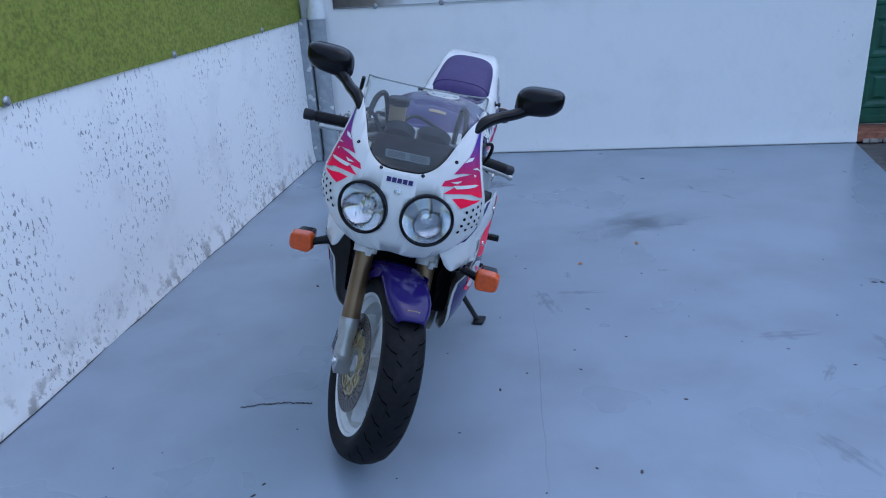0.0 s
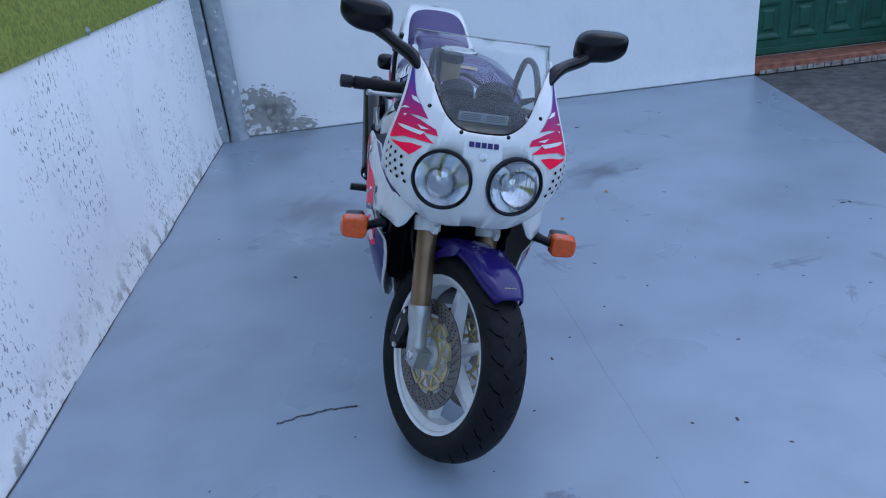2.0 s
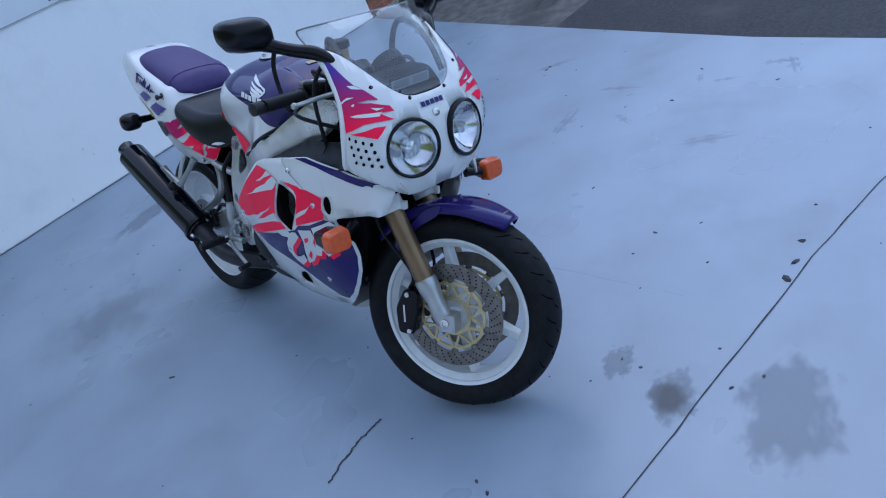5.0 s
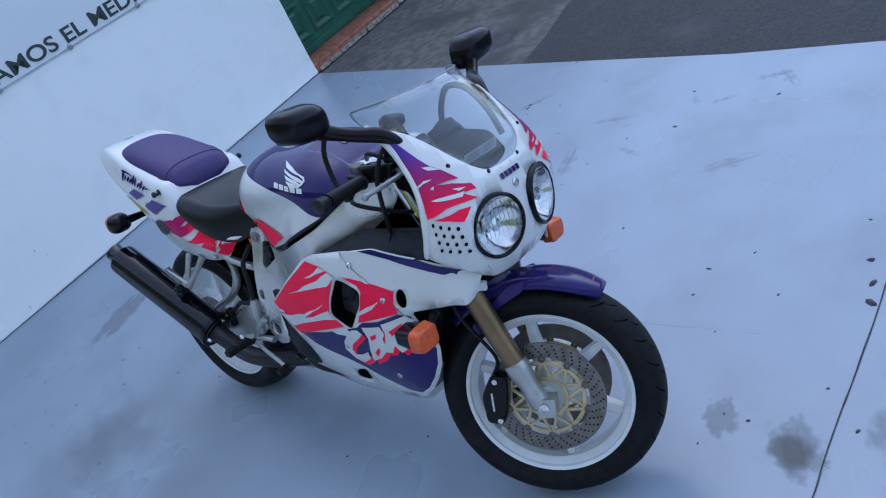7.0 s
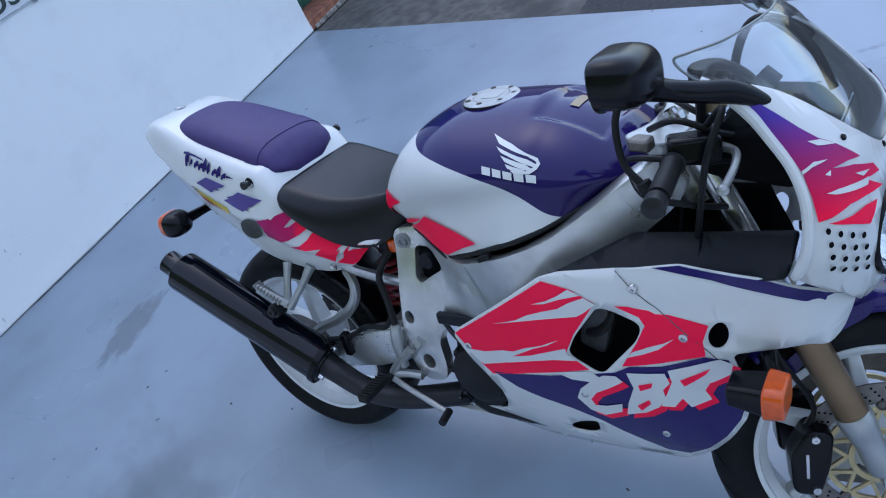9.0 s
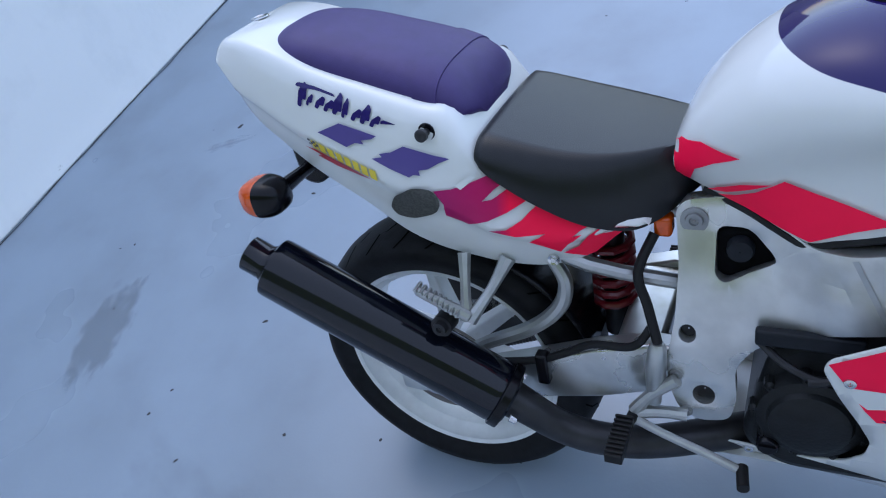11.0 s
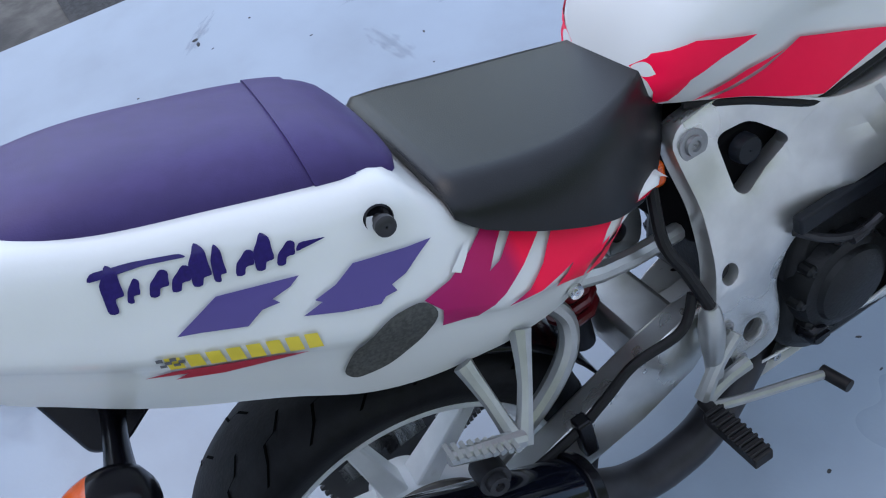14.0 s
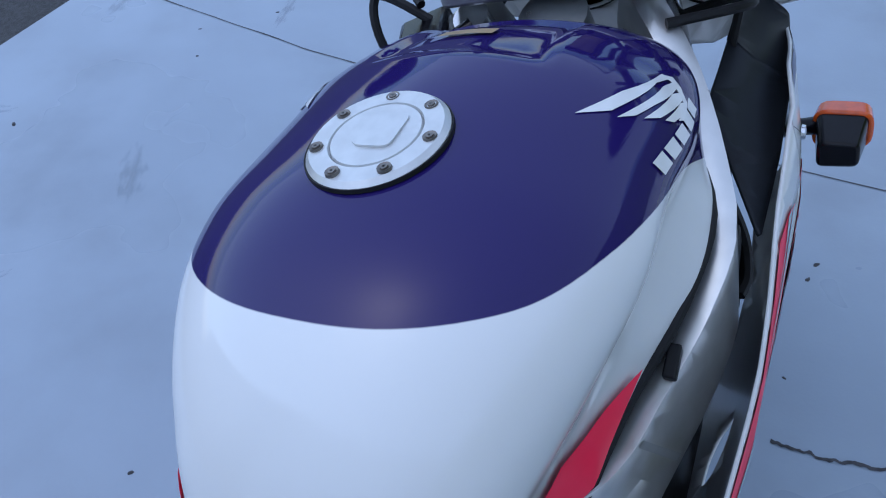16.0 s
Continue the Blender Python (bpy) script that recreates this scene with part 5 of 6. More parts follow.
# headlamps
for s in (1, -1):
    c = nose_put(nose_a(s * LAMP_Y, LAMP_Z), LAMP_Z, 0.0)
    ax = Vector((1.0, s * 0.26, 0.03)).normalized()
    bm = bmesh.new()
    disc(bm, c, ax, [(LAMP_R - 0.009, -0.016), (LAMP_R - 0.007, 0.002), (LAMP_R - 0.003, 0.004), (LAMP_R + 0.001, 0.001), (LAMP_R + 0.001, -0.02)], 48)
    lamp = part("headlamp", bm, M_BLACK, bike, "round headlamp in a black rim")
    bm = bmesh.new()
    disc(bm, c, ax, [(LAMP_R - 0.006, -0.004), (LAMP_R * 0.7, -0.030), (LAMP_R * 0.35, -0.046), (0.016, -0.050), (0.015, -0.020), (0.001, -0.016)], 48)
    part("reflector", bm, M_LAMP, lamp, "bright chromed reflector")
    bm = bmesh.new()
    disc(bm, c, ax, [(LAMP_R - 0.006, 0.000), (LAMP_R * 0.8, 0.006), (LAMP_R * 0.5, 0.011), (LAMP_R * 0.25, 0.013), (0.001, 0.0135)], 48)
    part("lens", bm, M_LENS, lamp, "clear ribbed glass lens")
    bm = bmesh.new()
    m = Matrix.Translation(c) @ ax.to_track_quat("Y", "Z").to_matrix().to_4x4()
    for k in range(9):
        u = -0.048 + 0.012 * k
        top = math.sqrt(max(0.0, 0.060 ** 2 - u * u))
        lo = -0.30 * top if abs(u) < 0.045 else -top * 0.6
        box(bm, u - 0.0009, u + 0.0009, 0.004, 0.0065, lo, top * 0.95, m)
    part("lens_rib", bm, M_LENS, lamp)
# mirrors, the two set slightly apart in reach and height
for s, reach, rise in ((1, 0.322, 1.114), (-1, 0.302, 1.116)):
    bm = bmesh.new()
    arm = [(1.280, s * 0.158, 1.018), (1.240, s * 0.182, 1.046), (1.203, s * 0.215, 1.060), (1.170, s * (reach - 0.060), 1.074), (1.150, s * (reach - 0.036), 1.088)]
    tube(bm, arm, [0.009, 0.017, 0.016, 0.016, 0.020], 14, 6)
    mirror = part("mirror", bm, M_BLACK, bike, "black plastic mirror on a curved arm")
    bm = bmesh.new()
    bmesh.ops.create_uvsphere(bm, u_segments=28, v_segments=18, radius=1.0)
    for v in bm.verts:
        p = v.co
        flat = -0.25
        x = p.x if p.x > flat else flat + (p.x - flat) * 0.12
        k = 1 - 0.16 * p.y * s
        v.co = Vector((1.128 + 0.050 * math.copysign(abs(x) ** 0.8, x), s * reach + 0.069 * math.copysign(abs(p.y) ** 0.62, p.y), rise + 0.041 * math.copysign(abs(p.z) ** 0.62, p.z) * k + 0.014 * s * p.y))
    part("mirror_head", bm, M_BLACK, mirror)
    bm = bmesh.new()
    prism(bm, [(reach * s + u, rise - 0.006 + v) for u, v in ring2(0, 0, 0.058, 0.037, 28)], 1.1085, 1.1095, lambda u, v, d: (d, u, v))
    M_MIRROR = bpy.data.materials.get("mirror_glass") or material("mirror_glass", (0.8, 0.8, 0.8), 0.02, metal=1.0)
    part("mirror_glass", bm, M_MIRROR, mirror)
# front indicators
for s in (1, -1):
    bm = bmesh.new()
    tube(bm, [(1.270, s * 0.205, 0.612), (1.280, s * 0.230, 0.606), (1.290, s * 0.252, 0.602)], [0.016, 0.012, 0.013], 12, 3)
    ind = part("indicator", bm, M_BLACK, bike, "black stalk indicator with an amber lens")
    bm = bmesh.new()
    prism(bm, rounded([(-0.033, -0.029), (0.033, -0.026), (0.033, 0.026), (-0.033, 0.029)], 0.013), 0.0, 1.0, lambda u, v, d: (1.262 + 0.034 * d - 0.034 * (1 - d), s * (0.283 + u * (0.75 + 0.25 * d)), 0.600 + v * (0.7 + 0.3 * d)))
    part("housing", bm, M_BLACK, ind, bevel=0.004)
    bm = bmesh.new()
    prism(bm, rounded([(-0.035, -0.031), (0.036, -0.028), (0.036, 0.028), (-0.035, 0.031)], 0.020), 0.60, 1.52, lambda u, v, d: (1.262 + 0.034 * d, s * (0.283 + u * (1.0 - 0.12 * (d - 1))), 0.600 + v * (1.0 - 0.12 * (d - 1))))
    part("lens", bm, M_ORANGE, ind, "orange ribbed lens", bevel=0.004)

# -- cockpit --
bm = bmesh.new()
prism(bm, rounded([(1.16, 0.885), (1.30, 0.860), (1.345, 0.900), (1.30, 0.955), (1.22, 0.960), (1.17, 0.935)], 0.02), -0.115, 0.115, lambda u, v, d: (u, d, v))
dash = part("instrument_cluster", bm, M_DARK, bike, "matt black instrument cluster behind the screen", bevel=0.012)
for y, r in ((-0.055, 0.045), (0.045, 0.050)):
    bm = bmesh.new()
    disc(bm, (1.205, y, 0.962), (-0.75, 0, 0.7), [(0.001, 0.004), (r - 0.006, 0.004), (r - 0.004, 0.010), (r, 0.010), (r, -0.02)], 32)
    part("dial", bm, M_PANEL, dash)
bm = bmesh.new()
prism(bm, rounded([(-0.062, -0.012), (0.062, -0.012), (0.062, 0.012), (-0.062, 0.012)], 0.003), 0, 0.002, lambda u, v, d: (1.352 + 0.25 * v - d, u, 0.938 + v))
part("notice_label", bm, M_PIPE_G, dash, "pale notice label with unreadable lines")
bm = bmesh.new()
for k in range(4):
    for h in (-1, 1):
        box(bm, 1.3525 + 0.25 * (0.007 - 0.0045 * k), 1.3535 + 0.25 * (0.007 - 0.0045 * k), h * 0.031 - 0.024, h * 0.031 + 0.024, 0.9445 - 0.0045 * k, 0.9462 - 0.0045 * k)
part("label_bar", bm, M_LINE, dash)
for s in (1, -1):
    bm = bmesh.new()
    tube(bm, [(1.315, s * 0.140, 0.930), (1.285, s * 0.138, 1.000), (1.240, s * 0.130, 1.055), (1.195, s * 0.115, 1.062), (1.170, s * 0.105, 1.010), (1.165, s * 0.10, 0.95)], 0.008, 10, 6)
    part("air_hose", bm, M_RUBBER, bike, "black ribbed air hose arching behind the screen")
bm = bmesh.new()
disc(bm, (1.175, -0.075, 0.985), (0, 0, 1), [(0.001, 0.0), (0.024, 0.0), (0.026, 0.05)], 24)
res = part("fluid_reservoir", bm, M_FLUID, bike, "brown brake fluid cup with a black cap")
bm = bmesh.new()
disc(bm, (1.175, -0.075, 1.033), (0, 0, 1), [(0.027, 0.0), (0.031, 0.003), (0.031, 0.018), (0.028, 0.022), (0.001, 0.022)], 24)
part("cap", bm, M_RUBBER, res)
bm = bmesh.new()
prism(bm, rounded([(1.035, -0.115), (1.105, -0.118), (1.125, -0.05), (1.128, 0.05), (1.105, 0.118), (1.035, 0.115), (1.060, 0.04), (1.060, -0.04)], 0.02), 0.918, 0.940, lambda u, v, d: (u, v, d - 0.25 * (u - 1.1)))
clamp = part("top_clamp", bm, M_ALU_W, bike, "silver cast fork clamp", bevel=0.004)
bm = bmesh.new()
disc(bm, (1.085, 0, 0.945), (-0.4, 0, 0.9), [(0.001, 0.012), (0.012, 0.012), (0.013, 0.004), (0.024, 0.004), (0.026, -0.01)], 24)
part("stem_nut", bm, M_STEEL, clamp)

# clutter between the bars: cables, a pale clutch bracket and switch leads
for k, pts in enumerate((
        [(1.06, -0.15, 0.93), (1.11, -0.19, 0.95), (1.18, -0.16, 0.93), (1.22, -0.08, 0.90)],
        [(1.05, -0.13, 0.90), (1.10, -0.20, 0.89), (1.17, -0.17, 0.86), (1.20, -0.09, 0.82)],
        [(1.08, -0.10, 0.96), (1.14, -0.14, 0.99), (1.20, -0.12, 0.96), (1.25, -0.05, 0.92)],
        [(1.06, 0.15, 0.93), (1.11, 0.19, 0.95), (1.18, 0.16, 0.93), (1.22, 0.08, 0.90)],
        [(1.05, 0.05, 0.95), (1.09, -0.03, 0.99), (1.15, -0.06, 0.97), (1.20, -0.02, 0.92)])):
    bm = bmesh.new()
    tube(bm, pts, 0.0055, 8, 6)
    part("control_cable", bm, M_RUBBER, bike, "black control cable behind the bars")
bm = bmesh.new()
prism(bm, rounded([(1.055, -0.145), (1.095, -0.155), (1.100, -0.125), (1.065, -0.115)], 0.010), 0.940, 0.962, lambda u, v, d: (u, v, d))
part("clutch_bracket", bm, M_DISC, bike, "dull cast clutch lever bracket", bevel=0.005)
# duct and casing behind the fairing windows
for s in (1, -1):
    bm = bmesh.new()
    prism(bm, rounded([(0.935, 0.580), (0.985, 0.560), (1.010, 0.640), (1.000, 0.690), (0.955, 0.650)], 0.015), 0.165, 0.205, lambda u, v, d, s=s: (u, -s * d, v))
    duct = part("air_duct", bm, M_DUCT, bike, "dark grey air duct inside the fairing", bevel=0.008)
    bm = bmesh.new()
    tube(bm, [(0.960, -s * 0.208, 0.610), (0.985, -s * 0.212, 0.618), (1.010, -s * 0.205, 0.650), (1.015, -s * 0.19, 0.70)], 0.008, 8, 5)
    part("duct_hose", bm, M_RUBBER, duct)
# -- steering: everything that turns with the fork, 25 degrees to the left --
AXIS = Vector((-0.407, 0, 0.914)).normalized()
FRONT = Vector((1.392, 0.004, 0.290))
TURN_M = Matrix.Translation(FRONT) @ Matrix.Rotation(radians(25), 4, AXIS)


def steered(bm):
    bmesh.ops.transform(bm, matrix=TURN_M, verts=bm.verts[:])
    return bm


def wheel(name, put, r, w, rim_r, rim_w, spokes, label):
    bm = bmesh.new()
    lathe(bm, [(rim_r - 0.004, -rim_w / 2 + 0.004), (rim_r + 0.004, -rim_w / 2 - 0.004), (rim_r + 0.02, -w * 0.46), (r - 0.045, -w * 0.5), (r - 0.028, -w * 0.475), (r - 0.014, -w * 0.38), (r - 0.004, -w * 0.20), (r, 0),
               (r - 0.004, w * 0.20), (r - 0.014, w * 0.38), (r - 0.028, w * 0.475), (r - 0.045, w * 0.5), (rim_r + 0.02, w * 0.46), (rim_r + 0.004, rim_w / 2 + 0.004), (rim_r - 0.004, rim_w / 2 - 0.004)], 96, put)
    hub = part(name, bm, M_TYRE, bike, label, angle=60)
    bm = bmesh.new()
    prof = [(rim_r - 0.026, 0.0), (rim_r - 0.026, -rim_w * 0.30), (rim_r - 0.010, -rim_w * 0.42), (rim_r - 0.008, -rim_w / 2), (rim_r + 0.001, -rim_w / 2 - 0.003), (rim_r + 0.003, -rim_w / 2 + 0.002), (rim_r, 0)]
    lathe(bm, prof + [(a, -b) for a, b in prof[::-1]][1:], 96, put)
    rim_part = part("rim", bm, M_RIM, hub, "white painted cast rim", angle=40)
    for k in range(spokes):
        bm = bmesh.new()
        a = 2 * math.pi * k / spokes + 0.35
        m = put @ Matrix.Rotation(a, 4, "Y")
        pts = [(0.035, -0.020, -0.024), (0.035, 0.020, -0.024), (rim_r - 0.02, 0.011, -0.016), (rim_r - 0.02, -0.011, -0.016)]
        lo = [bm.verts.new(m @ Vector((x, y, -z * 0.9))) for x, z, y in pts]
        hi = [bm.verts.new(m @ Vector((x, -y, -z * 0.9))) for x, z, y in pts]
        bm.faces.new(lo)
        bm.faces.new(hi[::-1])
        for i in range(4):
            bm.faces.new((lo[i], hi[i], hi[(i + 1) % 4], lo[(i + 1) % 4]))
        part("spoke", bm, M_RIM, hub, bevel=0.004)
    bm = bmesh.new()
    lathe(bm, [(0.001, -0.060), (0.022, -0.060), (0.024, -0.045), (0.045, -0.040), (0.048, 0), (0.045, 0.040), (0.024, 0.045), (0.022, 0.060), (0.001, 0.060)], 32, put)
    part("hub", bm, M_RIM, hub)
    # tread grooves as black strips on the surface, their shade put in as colour
    bm = bmesh.new()
    n = 26
    for k in range(n):
        for s in (1, -1):
            a0 = 2 * math.pi * (k + (0.5 if s < 0 else 0)) / n
            path = [(0.10 * w, 0.0), (0.22 * w, 0.05), (0.24 * w, 0.11), (0.36 * w, 0.14), (0.45 * w, 0.20)]
            prev = None
            for y, da in path:
                rr = r + 0.0009 - lerp(y, [(0, 0), (0.20 * w, 0.004), (0.38 * w, 0.014), (0.475 * w, 0.028), (0.5 * w, 0.045)])
                q = []
                for e in (-0.0075, 0.0075):
                    a = a0 + da + e
                    q.append(bm.verts.new(put @ Vector((rr * math.cos(a), s * y, rr * math.sin(a)))))
                if prev:
                    bm.faces.new((prev[0], prev[1], q[1], q[0]))
                prev = q
    part("tread_groove", bm, M_GROOVE, hub)
    return hub


front_wheel = wheel("front_wheel", TURN_M, 0.289, 0.126, 0.214, 0.092, 6, "front wheel with a worn black tyre and white spokes")
rear_wheel = wheel("rear_wheel", pose(0, 0, 0.314), 0.308, 0.176, 0.228, 0.140, 6, "wide rear wheel with a black tyre and white rim")

# brake discs with drilled rings on gold carriers
for s in (1, -1):
    bm = bmesh.new()
    y0 = s * 0.062
    lathe(bm, [(0.108, y0 - 0.0022), (0.148, y0 - 0.0022), (0.148, y0 + 0.0022), (0.108, y0 + 0.0022), (0.108, y0 - 0.0022)], 72, TURN_M)
    part("brake_disc", bm, M_DISC, front_wheel, "drilled steel brake disc")
    bm = bmesh.new()
    for k in range(36):
        for j, r in enumerate((0.116, 0.124, 0.132, 0.140)):
            a = 2 * math.pi * (k + 0.25 * j) / 36
            m = TURN_M @ Matrix.Translation((r * math.cos(a), s * 0.0643, r * math.sin(a)))
            vs = [bm.verts.new(m @ Vector((0.0026 * math.cos(b), 0, 0.0026 * math.sin(b)))) for b in [2 * math.pi * i / 7 for i in range(7)]]
            bm.faces.new(vs)
    part("drilled_hole", bm, M_DARK, front_wheel)
    for r0, r1 in ((0.046, 0.056), (0.090, 0.099)):
        bm = bmesh.new()
        lathe(bm, [(r0, y0 - 0.003), (r1, y0 - 0.003), (r1, y0 + 0.003), (r0, y0 + 0.003), (r0, y0 - 0.003)], 48, TURN_M)
        part("carrier_ring", bm, M_GOLD, front_wheel, "pale gold disc carrier")
    for k in range(10):
        for e in (-0.16, 0.16):
            bm = bmesh.new()
            m = TURN_M @ Matrix.Rotation(2 * math.pi * k / 10 + e, 4, "Y")
            box(bm, 0.054, 0.092, y0 - 0.0028, y0 + 0.0028, -0.0034, 0.0034, m @ Matrix.Translation((0.073, 0, 0)) @ Matrix.Rotation(e * 3.2, 4, "Y") @ Matrix.Translation((-0.073, 0, 0)))
            part("carrier_arm", bm, M_GOLD, front_wheel, smooth=False)
    for k in range(10):
        bm = bmesh.new()
        a = 2 * math.pi * (k + 0.5) / 10
        p = TURN_M @ Vector((0.104 * math.cos(a), s * 0.062, 0.104 * math.sin(a)))
        disc(bm, p, TURN_M.to_3x3() @ Vector((0, s, 0)), [(0.001, 0.004), (0.005, 0.004), (0.006, 0.006), (0.009, 0.005), (0.0095, -0.003)], 14)
        part("bobbin", bm, M_DISC, front_wheel)
    # caliper
    bm = bmesh.new()
    prism(bm, rounded([(-0.155, -0.075), (-0.110, -0.080), (-0.092, -0.020), (-0.085, 0.050), (-0.128, 0.058), (-0.160, 0.0)], 0.015), s * 0.040, s * 0.098, lambda u, v, dd: (u, dd, v + 0.02))
    cal = part("brake_caliper", steered(bm), M_BLACK, bike, "black four-piston brake caliper", bevel=0.006)
    bm = bmesh.new()
    box(bm, -0.134, -0.129, s * 0.0985, s * 0.0990, -0.020, 0.030)
    part("cast_word_bar", steered(bm), M_STEEL, cal)
    for z in (-0.045, 0.062):
        bm = bmesh.new()
        disc(bm, (-0.118, s * 0.098, z), (0, s, 0), [(0.001, 0.006), (0.007, 0.006), (0.008, 0)], 10)
        part("caliper_bolt", steered(bm), M_STEEL, cal)
    # fork leg
    base = Vector((-0.008, s * 0.100, 0.0))
    d3 = AXIS
    bm = bmesh.new()
    tube(bm, [base + d3 * t for t in (0.115, 0.36)], 0.0275, 24, 1)
    fork = part("fork_leg", steered(bm), M_BRONZE, bike, "telescopic fork leg with a bronze tube")
    bm = bmesh.new()
    tube(bm, [base + d3 * t for t in (0.36, 0.70)], 0.0215, 24, 1)
    part("inner_tube", steered(bm), M_STEEL, fork)
    bm = bmesh.new()
    tube(bm, [base + d3 * t for t in (-0.012, 0.0, 0.03, 0.06, 0.09, 0.118, 0.126)], [0.016, 0.026, 0.027, 0.024, 0.030, 0.0315, 0.029], 24, 1)
    box(bm, -0.02, 0.026, s * 0.078, s * 0.122, -0.026, 0.022, pose(0.006, 0, 0))
    part("fork_foot", steered(bm), M_ALU_W, fork, "silver cast fork foot")
    bm = bmesh.new()
    disc(bm, (0.004, s * 0.122, 0.0), (0, s, 0), [(0.001, 0.004), (0.006, 0.004), (0.007, 0.007), (0.012, 0.006), (0.013, 0)], 18)
    part("axle_end", steered(bm), M_STEEL, fork)
    bm = bmesh.new()
    tube(bm, [base + d3 * t for t in (0.325, 0.365)], 0.0355, 24, 1)
    box(bm, 0.02, 0.05, -0.008, 0.008, -0.010, 0.012, Matrix.Translation(base + d3 * 0.345))
    part("fork_collar", steered(bm), M_RIM, fork, "white collar that holds the mudguard", bevel=0.002)
    bm = bmesh.new()
    tube(bm, [base + d3 * 0.40 + Vector((-0.03, 0, 0)), base + d3 * 0.28 + Vector((-0.06, s * 0.012, 0)), Vector((-0.115, s * 0.07, 0.12)), Vector((-0.125, s * 0.07, 0.07))], 0.005, 8, 6)
    part("brake_hose", steered(bm), M_RUBBER, fork)
# mudguard
bm = bmesh.new()
rows = []
for i in range(29):
    a = radians(57 + 79 * i / 28)
    wf = 0.070 * (1 - 0.45 * max(0.0, (9 - i) / 9) ** 2.5)
    row = []
    for j in range(17):
        u = -1 + 2 * j / 16
        rr = 0.312 - 0.012 * abs(u) ** 2 - 0.055 * max(0.0, abs(u) - 0.55) ** 1.4
        row.append(bm.verts.new((rr * math.cos(a), wf * math.sin(u * math.pi / 2) * 1.0, rr * math.sin(a) + 0.006)))
    rows.append(row)
for a, b in zip(rows, rows[1:]):
    for k in range(16):
        bm.faces.new((a[k], a[k + 1], b[k + 1], b[k]))
guard = part("front_mudguard", steered(bm), M_PURP, bike, "glossy violet front mudguard", angle=60)
mod = guard.modifiers.new("solid", "SOLIDIFY")
mod.thickness = 0.004
for s in (1, -1):
    bm = bmesh.new()
    prism(bm, rounded([(-0.165, 0.20), (-0.06, 0.30), (-0.01, 0.315), (-0.02, 0.285), (-0.09, 0.245), (-0.15, 0.17)], 0.02), s * 0.070, s * 0.074, lambda u, v, d: (u, d, v))
    part("guard_stay", steered(bm), M_PURP, guard, bevel=0.001)
bm = bmesh.new()
for k in range(2):
    prism(bm, [(-0.020, 0), (0.020, 0), (0.018, 0.006), (-0.018, 0.006)], 0.0, 0.0012, lambda u, v, d: Vector((0.3065 * math.cos(radians(62)) + d - v * 0.7, u, 0.3065 * math.sin(radians(62)) + 0.0085 + v * 0.8 + d)))
part("guard_sticker", steered(bm), M_GOLD, guard)
# bars, grips and levers
for s in (1, -1):
    up = AXIS * 0.69
    bm = bmesh.new()
    tube(bm, [Vector((-0.02, s * 0.10, 0)) + up, Vector((-0.035, s * 0.16, -0.010)) + up, Vector((-0.075, s * 0.315, -0.030)) + up], 0.011, 14, 1)
    bar = part("handlebar", steered(bm), M_BLACK, bike, "black clip-on handlebar")
    bm = bmesh.new()
    g0, g1 = Vector((-0.044, s * 0.195, -0.014)) + up, Vector((-0.075, s * 0.318, -0.030)) + up
    tube(bm, [g0.lerp(g1, t) for t in (0, 0.02, 0.04, 0.5, 0.97, 1)], [0.0185, 0.020, 0.0165, 0.0165, 0.0165, 0.017], 20, 1)
    part("grip", steered(bm), M_RUBBER, bar, "black rubber grip")
    bm = bmesh.new()
    dd = (g1 - g0).normalized()
    tube(bm, [g1, g1 + dd * 0.008, g1 + dd * 0.034, g1 + dd * 0.036], [0.012, 0.0165, 0.0165, 0.012], 18, 1)
    part("bar_end", steered(bm), M_PIPE, bar)
    bm = bmesh.new()
    l0 = Vector((0.025, s * 0.150, -0.004)) + up
    tube(bm, [l0, l0 + Vector((0.022, s * 0.030, -0.006)), l0 + Vector((0.012, s * 0.09, -0.014)), l0 + Vector((-0.012, s * 0.155, -0.026))], [0.008, 0.0065, 0.006, 0.0055], 10, 6)
    disc(bm, l0 + Vector((-0.014, s * 0.160, -0.027)), (0, s, 0), [(0.001, -0.009), (0.007, -0.007), (0.009, 0), (0.007, 0.007), (0.001, 0.009)], 12)
    part("lever", steered(bm), M_ALU_W, bar, "silver hand lever with a ball end")
    bm = bmesh.new()
    box(bm, -0.05, 0.03, s * 0.125, s * 0.190, -0.022, 0.020, Matrix.Translation(up))
    part("switch_block", steered(bm), M_BLACK, bar, bevel=0.008)
    bm = bmesh.new()
    tube(bm, [Vector((0.0, s * 0.14, 0.01)) + up, Vector((0.03, s * 0.20, 0.06)) + up, Vector((0.00, s * 0.21, -0.02)) + up, Vector((-0.02, s * 0.13, -0.20)) + up, Vector((-0.05, s * 0.06, -0.30)) + up], 0.0055, 8, 8)
    part("cable", steered(bm), M_RUBBER, bar)
bm = bmesh.new()
tube(bm, [(1.095, -0.205, 1.075), (1.075, -0.215, 1.02), (1.078, -0.215, 0.955), (1.10, -0.218, 0.925), (1.112, -0.22, 0.915)], 0.006, 8, 6)
disc(bm, (1.112, -0.22, 0.915), (0.5, 0, -1), [(0.001, -0.012), (0.011, -0.010), (0.013, 0.004), (0.008, 0.012), (0.001, 0.013)], 14)
part("bar_lock_cable", bm, M_RUBBER, bike, "black cable with a bulb end")

# -- aluminium frame --
M_DISC2 = material("dull_cast_aluminium", (0.26, 0.265, 0.27), 0.42, metal=0.6, grain=0.15, scale=30)

